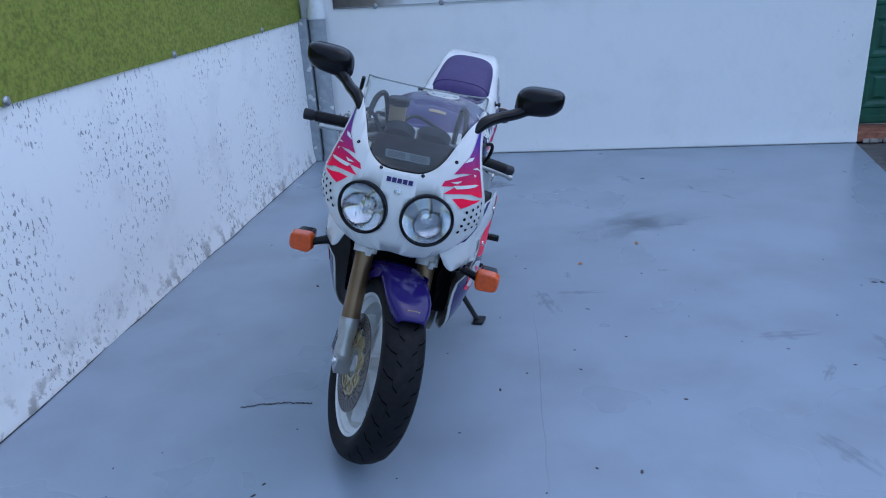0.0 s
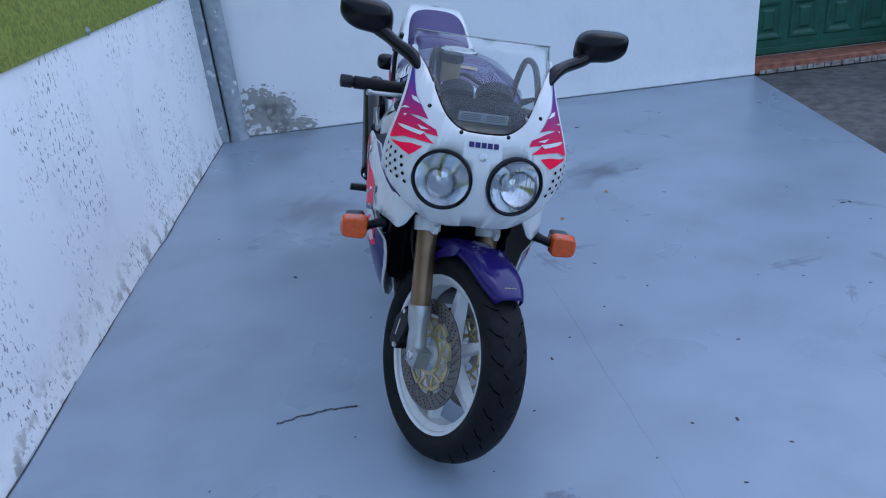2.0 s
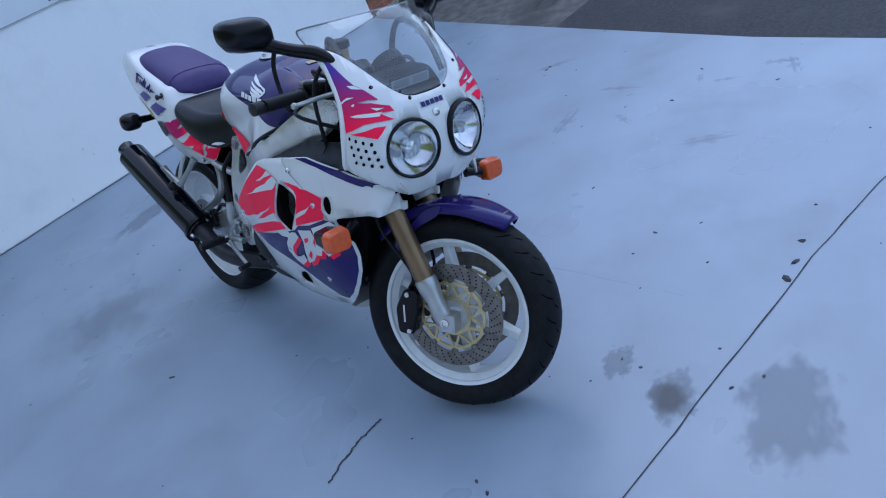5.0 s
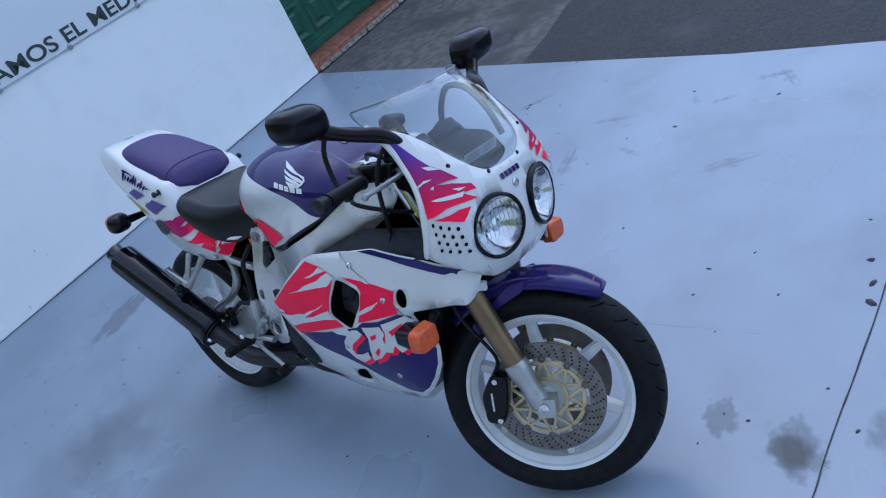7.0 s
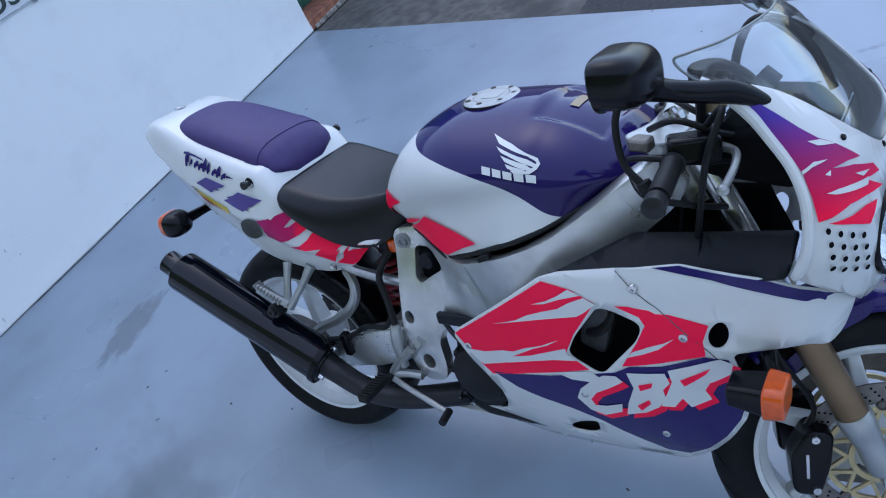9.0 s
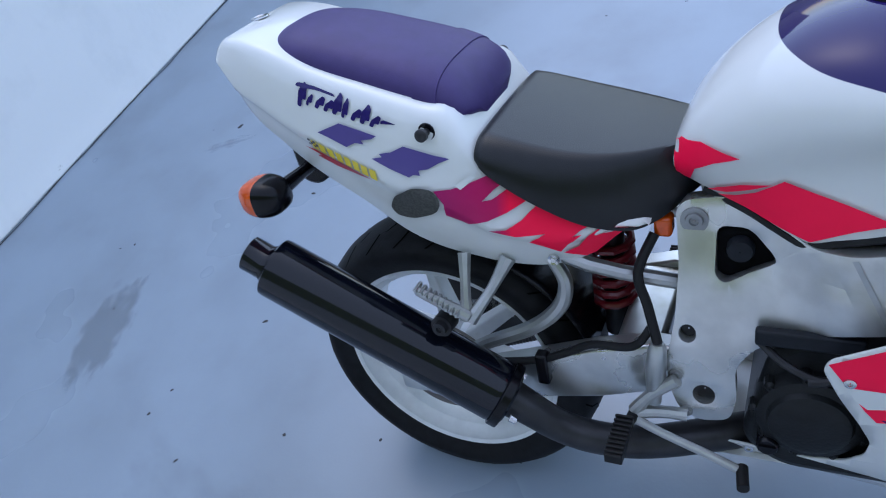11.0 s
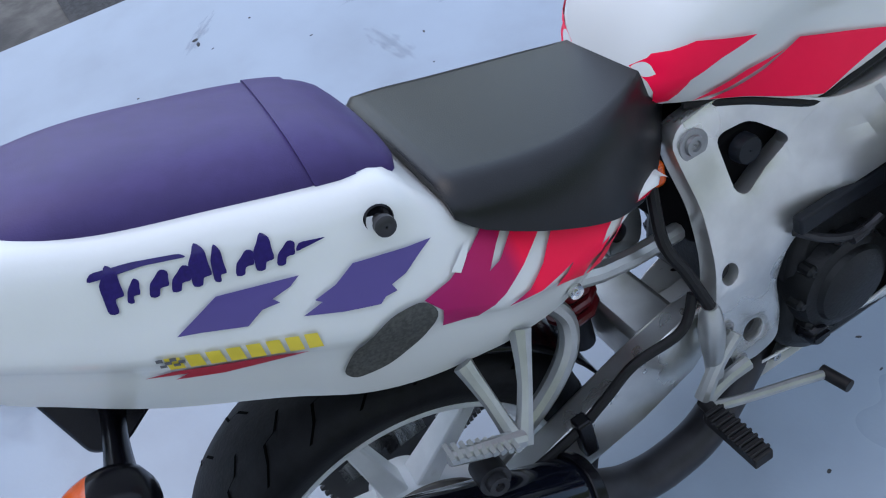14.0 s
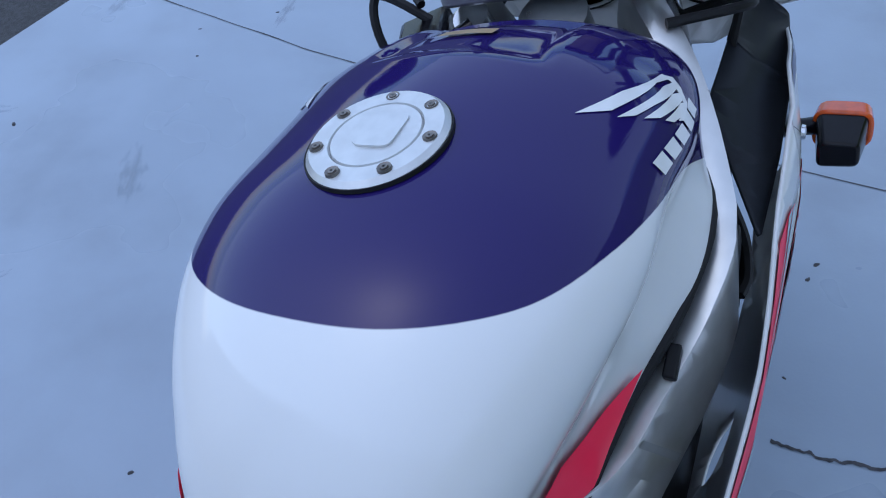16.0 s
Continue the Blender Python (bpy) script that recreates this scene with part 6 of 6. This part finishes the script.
def spar_y(x, z):
    y = lerp(x, [(0.44, 0.140), (0.56, 0.150), (0.64, 0.162), (0.72, 0.184), (0.80, 0.211), (0.86, 0.224), (0.90, 0.220), (1.0, 0.176), (1.08, 0.120), (1.13, 0.078)])
    plate = lerp(z, [(0.36, 0.163), (0.46, 0.160), (0.54, 0.156), (0.62, 0.140), (0.70, 0.110), (0.76, 0.100)])
    t = min(1.0, max(0.0, (x - 0.52) / 0.17))
    t = t * t * (3 - 2 * t)
    return plate * (1 - t) + y * t


SPAR = [(0.462, 0.722), (0.475, 0.740), (0.533, 0.748), (0.60, 0.732), (0.65, 0.706), (0.70, 0.712), (0.793, 0.748), (0.926, 0.812), (1.045, 0.893), (1.105, 0.925), (1.125, 0.86), (1.10, 0.82), (0.957, 0.710), (0.83, 0.650), (0.738, 0.600), (0.642, 0.560), (0.575, 0.520), (0.552, 0.480),
        (0.556, 0.420), (0.547, 0.375), (0.500, 0.365), (0.470, 0.385), (0.455, 0.430), (0.452, 0.480), (0.466, 0.560), (0.470, 0.640)]
TRI = rounded([(0.520, 0.702), (0.572, 0.706), (0.612, 0.668), (0.535, 0.622), (0.520, 0.632)], 0.014)
for s in (1, -1):
    put = lambda u, v, l, s=s: Vector((u, -s * (spar_y(u, v) + l), v))
    fr = shell("frame_spar", rounded(SPAR, 0.016), put, M_ALU, bike, "brushed aluminium frame spar with a triangular opening", thick=0.030, holes=[TRI, ring2(0.484, 0.537, 0.013, 0.016, 18), ring2(0.508, 0.421, 0.017, 0.020, 18)], lift=-0.015)
    fr.modifiers["solid"].offset = 0
    bv = fr.modifiers.new("bevel", "BEVEL")
    bv.width, bv.segments, bv.limit_method, bv.angle_limit = 0.006, 2, "ANGLE", radians(50)
    decal("weld_seam", [[(0.690, 0.706), (0.697, 0.708), (0.744, 0.618), (0.737, 0.613)]], put, M_ALU_W, fr, lift=0.0015)
    for x, z, r in ((0.489, 0.712, 0.020), (0.467, 0.457, 0.010), (0.482, 0.383, 0.010)):
        bm = bmesh.new()
        disc(bm, (x, -s * (spar_y(x, z)), z), (0, -s, 0.1), [(0.001, 0.004), (r * 0.3, 0.004), (r * 0.35, 0.007), (r * 0.6, 0.007), (r * 0.65, 0.003), (r, 0.003), (r, -0.004)], 22)
        part("frame_bolt", bm, M_DISC2, fr)
    for x, z, r in ((0.484, 0.537, 0.016), (0.508, 0.421, 0.020)):
        bm = bmesh.new()
        disc(bm, (x, -s * (spar_y(x, z) - 0.016), z), (0, -s, 0), [(0.001, 0), (r, 0), (r * 1.05, 0.004)], 18)
        part("frame_plug", bm, M_PIPE, fr)
bm = bmesh.new()
tube(bm, [(1.120, 0, 0.79), (1.075, 0, 0.90)], 0.040, 24, 1)
part("steering_head", bm, M_ALU, bike)
# rear subframe rails and hanger brackets
for s in (1, -1):
    bm = bmesh.new()
    tube(bm, [(0.46, -s * 0.095, 0.590), (0.33, -s * 0.118, 0.625), (0.20, -s * 0.115, 0.680), (0.02, -s * 0.10, 0.76)], 0.0125, 10, 3)
    part("subframe_rail", bm, M_ALU_W, bike, "pale square subframe rail")
    bm = bmesh.new()
    tube(bm, [(0.130, -s * 0.150, 0.650), (0.136, -s * 0.180, 0.605), (0.140, -s * 0.206, 0.553)], [0.012, 0.009, 0.012], 8, 3)
    tube(bm, [(0.205, -s * 0.145, 0.645), (0.180, -s * 0.176, 0.600), (0.146, -s * 0.206, 0.553)], [0.014, 0.009, 0.012], 8, 3)
    hang = part("peg_bracket", bm, M_ALU_W, bike, "silver two-legged footrest bracket")
    bm = bmesh.new()
    tube(bm, [(0.146, -s * 0.206, 0.562), (0.110, -s * 0.212, 0.586), (0.066, -s * 0.218, 0.614)], [0.011, 0.010, 0.008], 10, 3)
    part("pillion_peg", bm, M_ALU_W, hang, "folded silver pillion footpeg")
    for k in range(9):
        bm = bmesh.new()
        box(bm, -0.0025, 0.0025, -0.012, 0.012, -0.006, 0.001, Matrix.Translation((0.068 + 0.0082 * k, -s * 0.216, 0.622 - 0.0053 * k)))
        part("peg_rib", bm, M_ALU_W, hang, smooth=False)
bm = bmesh.new()
disc(bm, (0.098, -0.222, 0.545), (0, -1, 0.1), [(0.001, 0.006), (0.005, 0.006), (0.006, 0.010), (0.012, 0.010), (0.013, 0.0), (0.019, 0), (0.019, -0.03)], 20)
part("muffler_bolt", bm, M_PIPE, bike)
# loop brace of the swing arm and the arm itself
for s in (1, -1):
    bm = bmesh.new()
    rows = []
    for x, zc, h, y in ((0.47, 0.452, 0.066, 0.115), (0.42, 0.440, 0.100, 0.122), (0.33, 0.412, 0.108, 0.122), (0.20, 0.372, 0.088, 0.120), (0.08, 0.338, 0.066, 0.118), (-0.04, 0.317, 0.056, 0.118), (-0.075, 0.314, 0.045, 0.118)):
        rows.append([bm.verts.new((x, -s * (y + dy), zc + dz * h / 2)) for dy, dz in ((-0.020, -1), (0.020, -1), (0.022, -0.6), (0.022, 0.6), (0.020, 1), (-0.020, 1))])
    for a, b in zip(rows, rows[1:]):
        for k in range(6):
            bm.faces.new((a[k], a[(k + 1) % 6], b[(k + 1) % 6], b[k]))
    bm.faces.new(rows[0])
    bm.faces.new(rows[-1])
    arm = part("swing_arm", bm, M_ALU, bike, "brushed aluminium box-section swing arm", bevel=0.005)
    bm = bmesh.new()
    tube(bm, [(0.060, -s * 0.118, 0.385), (0.120, -s * 0.115, 0.425), (0.210, -s * 0.110, 0.470), (0.265, -s * 0.105, 0.520), (0.280, -s * 0.10, 0.570), (0.262, -s * 0.095, 0.610)], [0.013, 0.013, 0.014, 0.014, 0.013, 0.011], 10, 6)
    part("arm_brace", bm, M_ALU_W, arm, "curved bracing loop")
    bm = bmesh.new()
    disc(bm, (0, -s * 0.140, 0.317), (0, -s, 0), [(0.001, 0.012), (0.012, 0.012), (0.013, 0.004), (0.022, 0.004), (0.022, -0.005)], 20)
    part("axle_nut", bm, M_STEEL, arm)
bm = bmesh.new()
box(bm, 0.36, 0.44, -0.11, 0.11, 0.385, 0.475)
part("arm_cross_tube", bm, M_ALU, bike, bevel=0.01)
# rear brake hose
bm = bmesh.new()
tube(bm, [(0.43, -0.150, 0.54), (0.40, -0.158, 0.50), (0.33, -0.150, 0.485), (0.28, -0.148, 0.455), (0.22, -0.150, 0.430), (0.12, -0.150, 0.415), (0.05, -0.12, 0.42)], 0.007, 10, 6)
part("rear_brake_hose", bm, M_RUBBER, bike, "black rubber brake hose")
bm = bmesh.new()
box(bm, 0.228, 0.250, -0.160, -0.138, 0.385, 0.450)
part("hose_clip", bm, M_BLACK, bike, bevel=0.004)
# shock spring
bm = bmesh.new()
sp = [(0.335 + 0.034 * math.cos(2 * math.pi * i / 10), 0.034 * math.sin(2 * math.pi * i / 10), 0.46 + 0.0023 * i) for i in range(66)]
tube(bm, sp, 0.0075, 8, 1)
shock = part("shock_absorber", bm, M_SPRING, bike, "red coil spring over a dark damper")
bm = bmesh.new()
tube(bm, [(0.335, 0, 0.40), (0.335, 0, 0.66)], 0.022, 16, 1)
part("damper", bm, M_PIPE, shock)
# rear hugger, sprocket, chain, rear disc
bm = bmesh.new()
rows = []
for i in range(15):
    a = radians(18 + 66 * i / 14)
    rows.append([bm.verts.new((0.330 * math.cos(a), y, 0.317 + (0.330 - abs(y) * 0.16) * math.sin(a))) for y in [-0.092 + 0.184 * j / 10 for j in range(11)]])
for a, b in zip(rows, rows[1:]):
    for k in range(10):
        bm.faces.new((a[k], a[k + 1], b[k + 1], b[k]))
hug = part("rear_hugger", bm, M_BLACK, bike, "black inner rear mudguard")
md = hug.modifiers.new("solid", "SOLIDIFY")
md.thickness = 0.004
bm = bmesh.new()
teeth = []
for k in range(43):
    for e, r in ((0.0, 0.100), (0.25, 0.100), (0.45, 0.108), (0.75, 0.108)):
        a = 2 * math.pi * (k + e) / 43
        teeth.append((r * math.cos(a), 0.317 + r * math.sin(a)))
prism(bm, teeth, 0.098, 0.104, lambda u, v, d: (u, d, v))
part("sprocket", bm, M_PIPE, rear_wheel, smooth=False)
bm = bmesh.new()
for k in range(58):
    t = k / 58
    for sgn in (1, -1):
        x, z = 0.46 * t, (0.317 + sgn * 0.106) * (1 - t) + (0.43 + sgn * 0.035) * t
        box(bm, x - 0.0035, x + 0.0035, 0.094, 0.108, z - 0.006, z + 0.006)
part("chain", bm, M_PIPE, bike, "dark drive chain", smooth=False)
bm = bmesh.new()
lathe(bm, [(0.065, -0.086), (0.110, -0.086), (0.110, -0.082), (0.065, -0.082), (0.065, -0.086)], 48, pose(0, 0, 0.317))
part("rear_disc", bm, M_DISC, rear_wheel)

# -- muffler and pipe --
m0, m1 = Vector((-0.226, -0.218, 0.634)), Vector((0.190, -0.196, 0.376))
md = (m1 - m0).normalized()
bm = bmesh.new()
tube(bm, [m0, m0 + md * 0.004, m0 + md * 0.012, m1 - md * 0.03, m1 - md * 0.008, m1], [0.049, 0.055, 0.056, 0.056, 0.053, 0.046], 40, 1)
muf = part("muffler", bm, M_MUFF, bike, "glossy black round muffler can")
bm = bmesh.new()
tube(bm, [m0 - md * 0.050, m0 - md * 0.048, m0 - md * 0.012, m0 + md * 0.004], [0.030, 0.033, 0.033, 0.044], 32, 1, caps=False)
ends = part("outlet", bm, M_MUFF, muf, "black outlet stub")
so = ends.modifiers.new("solid", "SOLIDIFY")
so.thickness = 0.003
bm = bmesh.new()
tube(bm, [m1 - md * 0.022, m1 - md * 0.004], 0.0605, 40, 1)
part("clamp_band", bm, M_BLACK, muf, bevel=0.002)
bm = bmesh.new()
tube(bm, [m1 - md * 0.01, m1 + md * 0.03, Vector((0.265, -0.185, 0.318)), Vector((0.33, -0.178, 0.296)), Vector((0.42, -0.160, 0.290)), Vector((0.55, -0.10, 0.288)), Vector((0.70, -0.02, 0.285))], [0.036, 0.031, 0.029, 0.029, 0.029, 0.03, 0.03], 24, 6)
part("exhaust_pipe", bm, M_PIPE, bike, "dull black exhaust pipe")
for k in range(3):
    bm = bmesh.new()
    a = k * 2.1
    disc(bm, m1 + Vector((0.012, -0.045 * math.cos(a), 0.045 * math.sin(a))), md, [(0.001, 0.012), (0.006, 0.012), (0.007, 0)], 8)
    part("clamp_nut", bm, M_STEEL, muf)

# -- rear indicators and plate holder --
bm = bmesh.new()
prism(bm, rounded([(-0.255, 0.810), (-0.140, 0.790), (-0.160, 0.735), (-0.215, 0.700), (-0.25, 0.710)], 0.015), -0.040, 0.040, lambda u, v, d: (u, d, v))
hold = part("plate_holder", bm, M_BLACK, bike, "black plastic plate holder under the tail", bevel=0.006)
for s in (1, -1):
    bm = bmesh.new()
    tube(bm, [(-0.200, -s * 0.04, 0.755), (-0.200, -s * 0.09, 0.758), (-0.198, -s * 0.160, 0.762)], [0.014, 0.012, 0.016], 12, 3)
    ind = part("indicator", bm, M_BLACK, bike, "black stalk indicator with an amber lens")
    c = Vector((-0.214, -s * 0.186, 0.762))
    for nm, lo, hi, mat in (("housing", 0.0, 1.0, M_BLACK), ("lens", -1.0, 0.0, M_ORANGE)):
        bm = bmesh.new()
        bmesh.ops.create_uvsphere(bm, u_segments=24, v_segments=14, radius=1.0)
        for v in bm.verts:
            p = v.co
            x = min(max(p.x, lo), hi)
            k = 1.0 if lo == 0 else 1.0
            v.co = c + Vector((0.046 * x, 0.040 * math.copysign(abs(p.y) ** 0.7, p.y) * k, 0.034 * math.copysign(abs(p.z) ** 0.7, p.z) * k))
        bmesh.ops.remove_doubles(bm, verts=bm.verts[:], dist=1e-4)
        part(nm, bm, mat, ind)

# -- engine --
bm = bmesh.new()
prism(bm, rounded([(0.56, 0.33), (0.60, 0.52), (0.72, 0.60), (0.86, 0.66), (0.98, 0.70), (1.06, 0.64), (1.00, 0.46), (0.98, 0.31), (0.80, 0.28), (0.62, 0.28)], 0.03), -0.155, 0.155, lambda u, v, d: (u, d, v))
engine = part("engine", bm, M_ENGINE, bike, "black engine block behind the fairing", bevel=0.015)
for s in (1, -1):
    bm = bmesh.new()
    c = (0.660, -s * 0.150, 0.415)
    disc(bm, c, (0, -s, 0), [(0.001, 0.044), (0.045, 0.043), (0.056, 0.038), (0.060, 0.030), (0.074, 0.026), (0.080, 0.010), (0.082, -0.02)], 40)
    part("clutch_cover", bm, M_ENGINE, engine, "round black engine cover")
    for k in range(9):
        bm = bmesh.new()
        a = 2 * math.pi * k / 9 + 0.3
        disc(bm, (c[0] + 0.077 * math.cos(a), c[1] - s * 0.014, c[2] + 0.077 * math.sin(a)), (0, -s, 0), [(0.001, 0.012), (0.005, 0.012), (0.0065, 0.008), (0.009, 0.006), (0.010, -0.01)], 10)
        part("cover_bolt", bm, M_ENGINE, engine)
    bm = bmesh.new()
    disc(bm, (0.605, -s * 0.150, 0.350), (0, -s, 0), [(0.001, 0.034), (0.014, 0.034), (0.017, 0.030), (0.018, 0.0)], 16)
    box(bm, 0.592, 0.618, -s * 0.184 - 0.003, -s * 0.184 + 0.003, 0.345, 0.355)
    part("oil_filler", bm, M_BLACK, engine)
    bm = bmesh.new()
    tube(bm, [(0.585, -s * 0.16, 0.545), (0.62, -s * 0.175, 0.520), (0.665, -s * 0.185, 0.505), (0.70, -s * 0.188, 0.515)], 0.006, 8, 4)
    disc(bm, (0.665, -s * 0.185, 0.503), (1, 0, 0.1), [(0.001, -0.014), (0.008, -0.012), (0.008, 0.012), (0.001, 0.014)], 10)
    part("clutch_cable", bm, M_PIPE, engine)
    bm = bmesh.new()
    box(bm, 0.58, 0.72, -s * 0.168 - 0.008, -s * 0.168 + 0.008, 0.548, 0.575, pose(0, 0, 0))
    part("stay_bracket", bm, M_PANEL, engine, bevel=0.004)
    # added black sheet that supplies the dark behind the fairing's openings
    put = lambda u, v, l, s=s: Vector((u, -s * (fair_half(u, v) - 0.075), v))
    shell("dark_backing", [(0.80, 0.62), (0.93, 0.72), (1.20, 0.74), (1.25, 0.63), (1.18, 0.46), (1.10, 0.34), (0.85, 0.30), (0.78, 0.45)], put, M_DARK, engine, step=0.06)
bm = bmesh.new()
prism(bm, rounded([(-0.17, 0.38), (0.17, 0.38), (0.17, 0.66), (-0.17, 0.66)], 0.02), 1.085, 1.125, lambda u, v, d: (d - 0.1 * (v - 0.5), u, v))
part("radiator", bm, M_DARK, bike, "black radiator between the fairings", bevel=0.004)
for k in range(4):
    bm = bmesh.new()
    y = -0.105 + 0.07 * k
    tube(bm, [(1.02, y, 0.56), (1.08, y, 0.50), (1.075, y * 0.9, 0.38), (0.98, y * 0.6, 0.30), (0.80, y * 0.4, 0.285)], 0.019, 12, 5)
    part("header_pipe", bm, M_PIPE, engine)
bm = bmesh.new()
prism(bm, rounded([(0.46, 0.56), (0.52, 0.70), (0.66, 0.70), (0.95, 0.80), (1.02, 0.78), (0.92, 0.66), (0.70, 0.56)], 0.03), -0.105, 0.105, lambda u, v, d: (u, d, v))
part("airbox", bm, M_DARK, bike, bevel=0.01)
bm = bmesh.new()
disc(bm, (0.553, -0.112, 0.675), (0, -1, 0), [(0.001, 0.016), (0.017, 0.016), (0.019, 0.010), (0.019, 0)], 20)
part("frame_knob", bm, M_PANEL, bike)

# -- rearsets --
for s in (1, -1):
    bm = bmesh.new()
    tube(bm, [(0.470, -s * 0.172, 0.455), (0.430, -s * 0.176, 0.420), (0.402, -s * 0.180, 0.382)], [0.011, 0.010, 0.012], 10, 3)
    tube(bm, [(0.484, -s * 0.172, 0.382), (0.445, -s * 0.176, 0.384), (0.402, -s * 0.180, 0.378)], [0.011, 0.010, 0.012], 10, 3)
    rs = part("footrest_bracket", bm, M_ALU_W, bike, "silver triangular footrest bracket")
    bm = bmesh.new()
    tube(bm, [(0.402, -s * 0.178, 0.376), (0.398, -s * 0.205, 0.378), (0.390, -s * 0.290, 0.384)], [0.010, 0.009, 0.008], 12, 1)
    box(bm, -0.014, 0.014, -0.045, 0.045, -0.010, 0.008, Matrix.Translation((0.393, -s * 0.250, 0.386)))
    for k in range(9):
        box(bm, -0.015, 0.015, -0.0022, 0.0022, 0.006, 0.0125, Matrix.Translation((0.393, -s * (0.212 + 0.0095 * k), 0.386)))
    part("footpeg", bm, M_RUBBER, rs, "black ribbed rubber footpeg", bevel=0.002)
    bm = bmesh.new()
    tube(bm, [(0.405, -s * 0.190, 0.372), (0.450, -s * 0.200, 0.360), (0.530, -s * 0.214, 0.342), (0.575, -s * 0.222, 0.330)], [0.008, 0.007, 0.007, 0.007], 10, 4)
    lev = part("foot_lever", bm, M_ALU_W, rs, "silver foot lever")
    bm = bmesh.new()
    tube(bm, [(0.572, -s * 0.214, 0.331), (0.578, -s * 0.255, 0.330)], 0.0095, 12, 1)
    part("lever_rubber", bm, M_RUBBER, rs)
bm = bmesh.new()
tube(bm, [(0.432, -0.170, 0.400), (0.434, -0.170, 0.430), (0.437, -0.168, 0.470), (0.440, -0.166, 0.505), (0.441, -0.165, 0.520)], [0.012, 0.013, 0.017, 0.015, 0.010], 16, 2)
part("rear_master_cylinder", bm, M_ALU_W, bike, "grey rear brake cylinder")
bm = bmesh.new()
tube(bm, [(0.441, -0.165, 0.52), (0.425, -0.150, 0.58), (0.410, -0.135, 0.63), (0.43, -0.10, 0.68)], 0.008, 10, 5)
part("fluid_hose", bm, M_RUBBER, bike)
bm = bmesh.new()
box(bm, 0.428, 0.455, -0.100, -0.070, 0.672, 0.706)
part("rear_fluid_cup", bm, M_ORANGE, bike, "amber rear fluid cup", bevel=0.006)

# -- side stand, down on the floor --
bm = bmesh.new()
tube(bm, [(0.600, 0.130, 0.285), (0.590, 0.180, 0.215), (0.552, 0.280, 0.078)], [0.013, 0.011, 0.010], 12, 3)
stand = part("side_stand", bm, M_PIPE, bike, "black side stand propping the machine")
bm = bmesh.new()
prism(bm, rounded([(0.515, 0.268), (0.580, 0.262), (0.585, 0.305), (0.520, 0.315)], 0.012), 0.0, 0.010, lambda u, v, d: (u, v, 0.238 * v + 0.0015 + d))
part("stand_foot", bm, M_PIPE, stand)
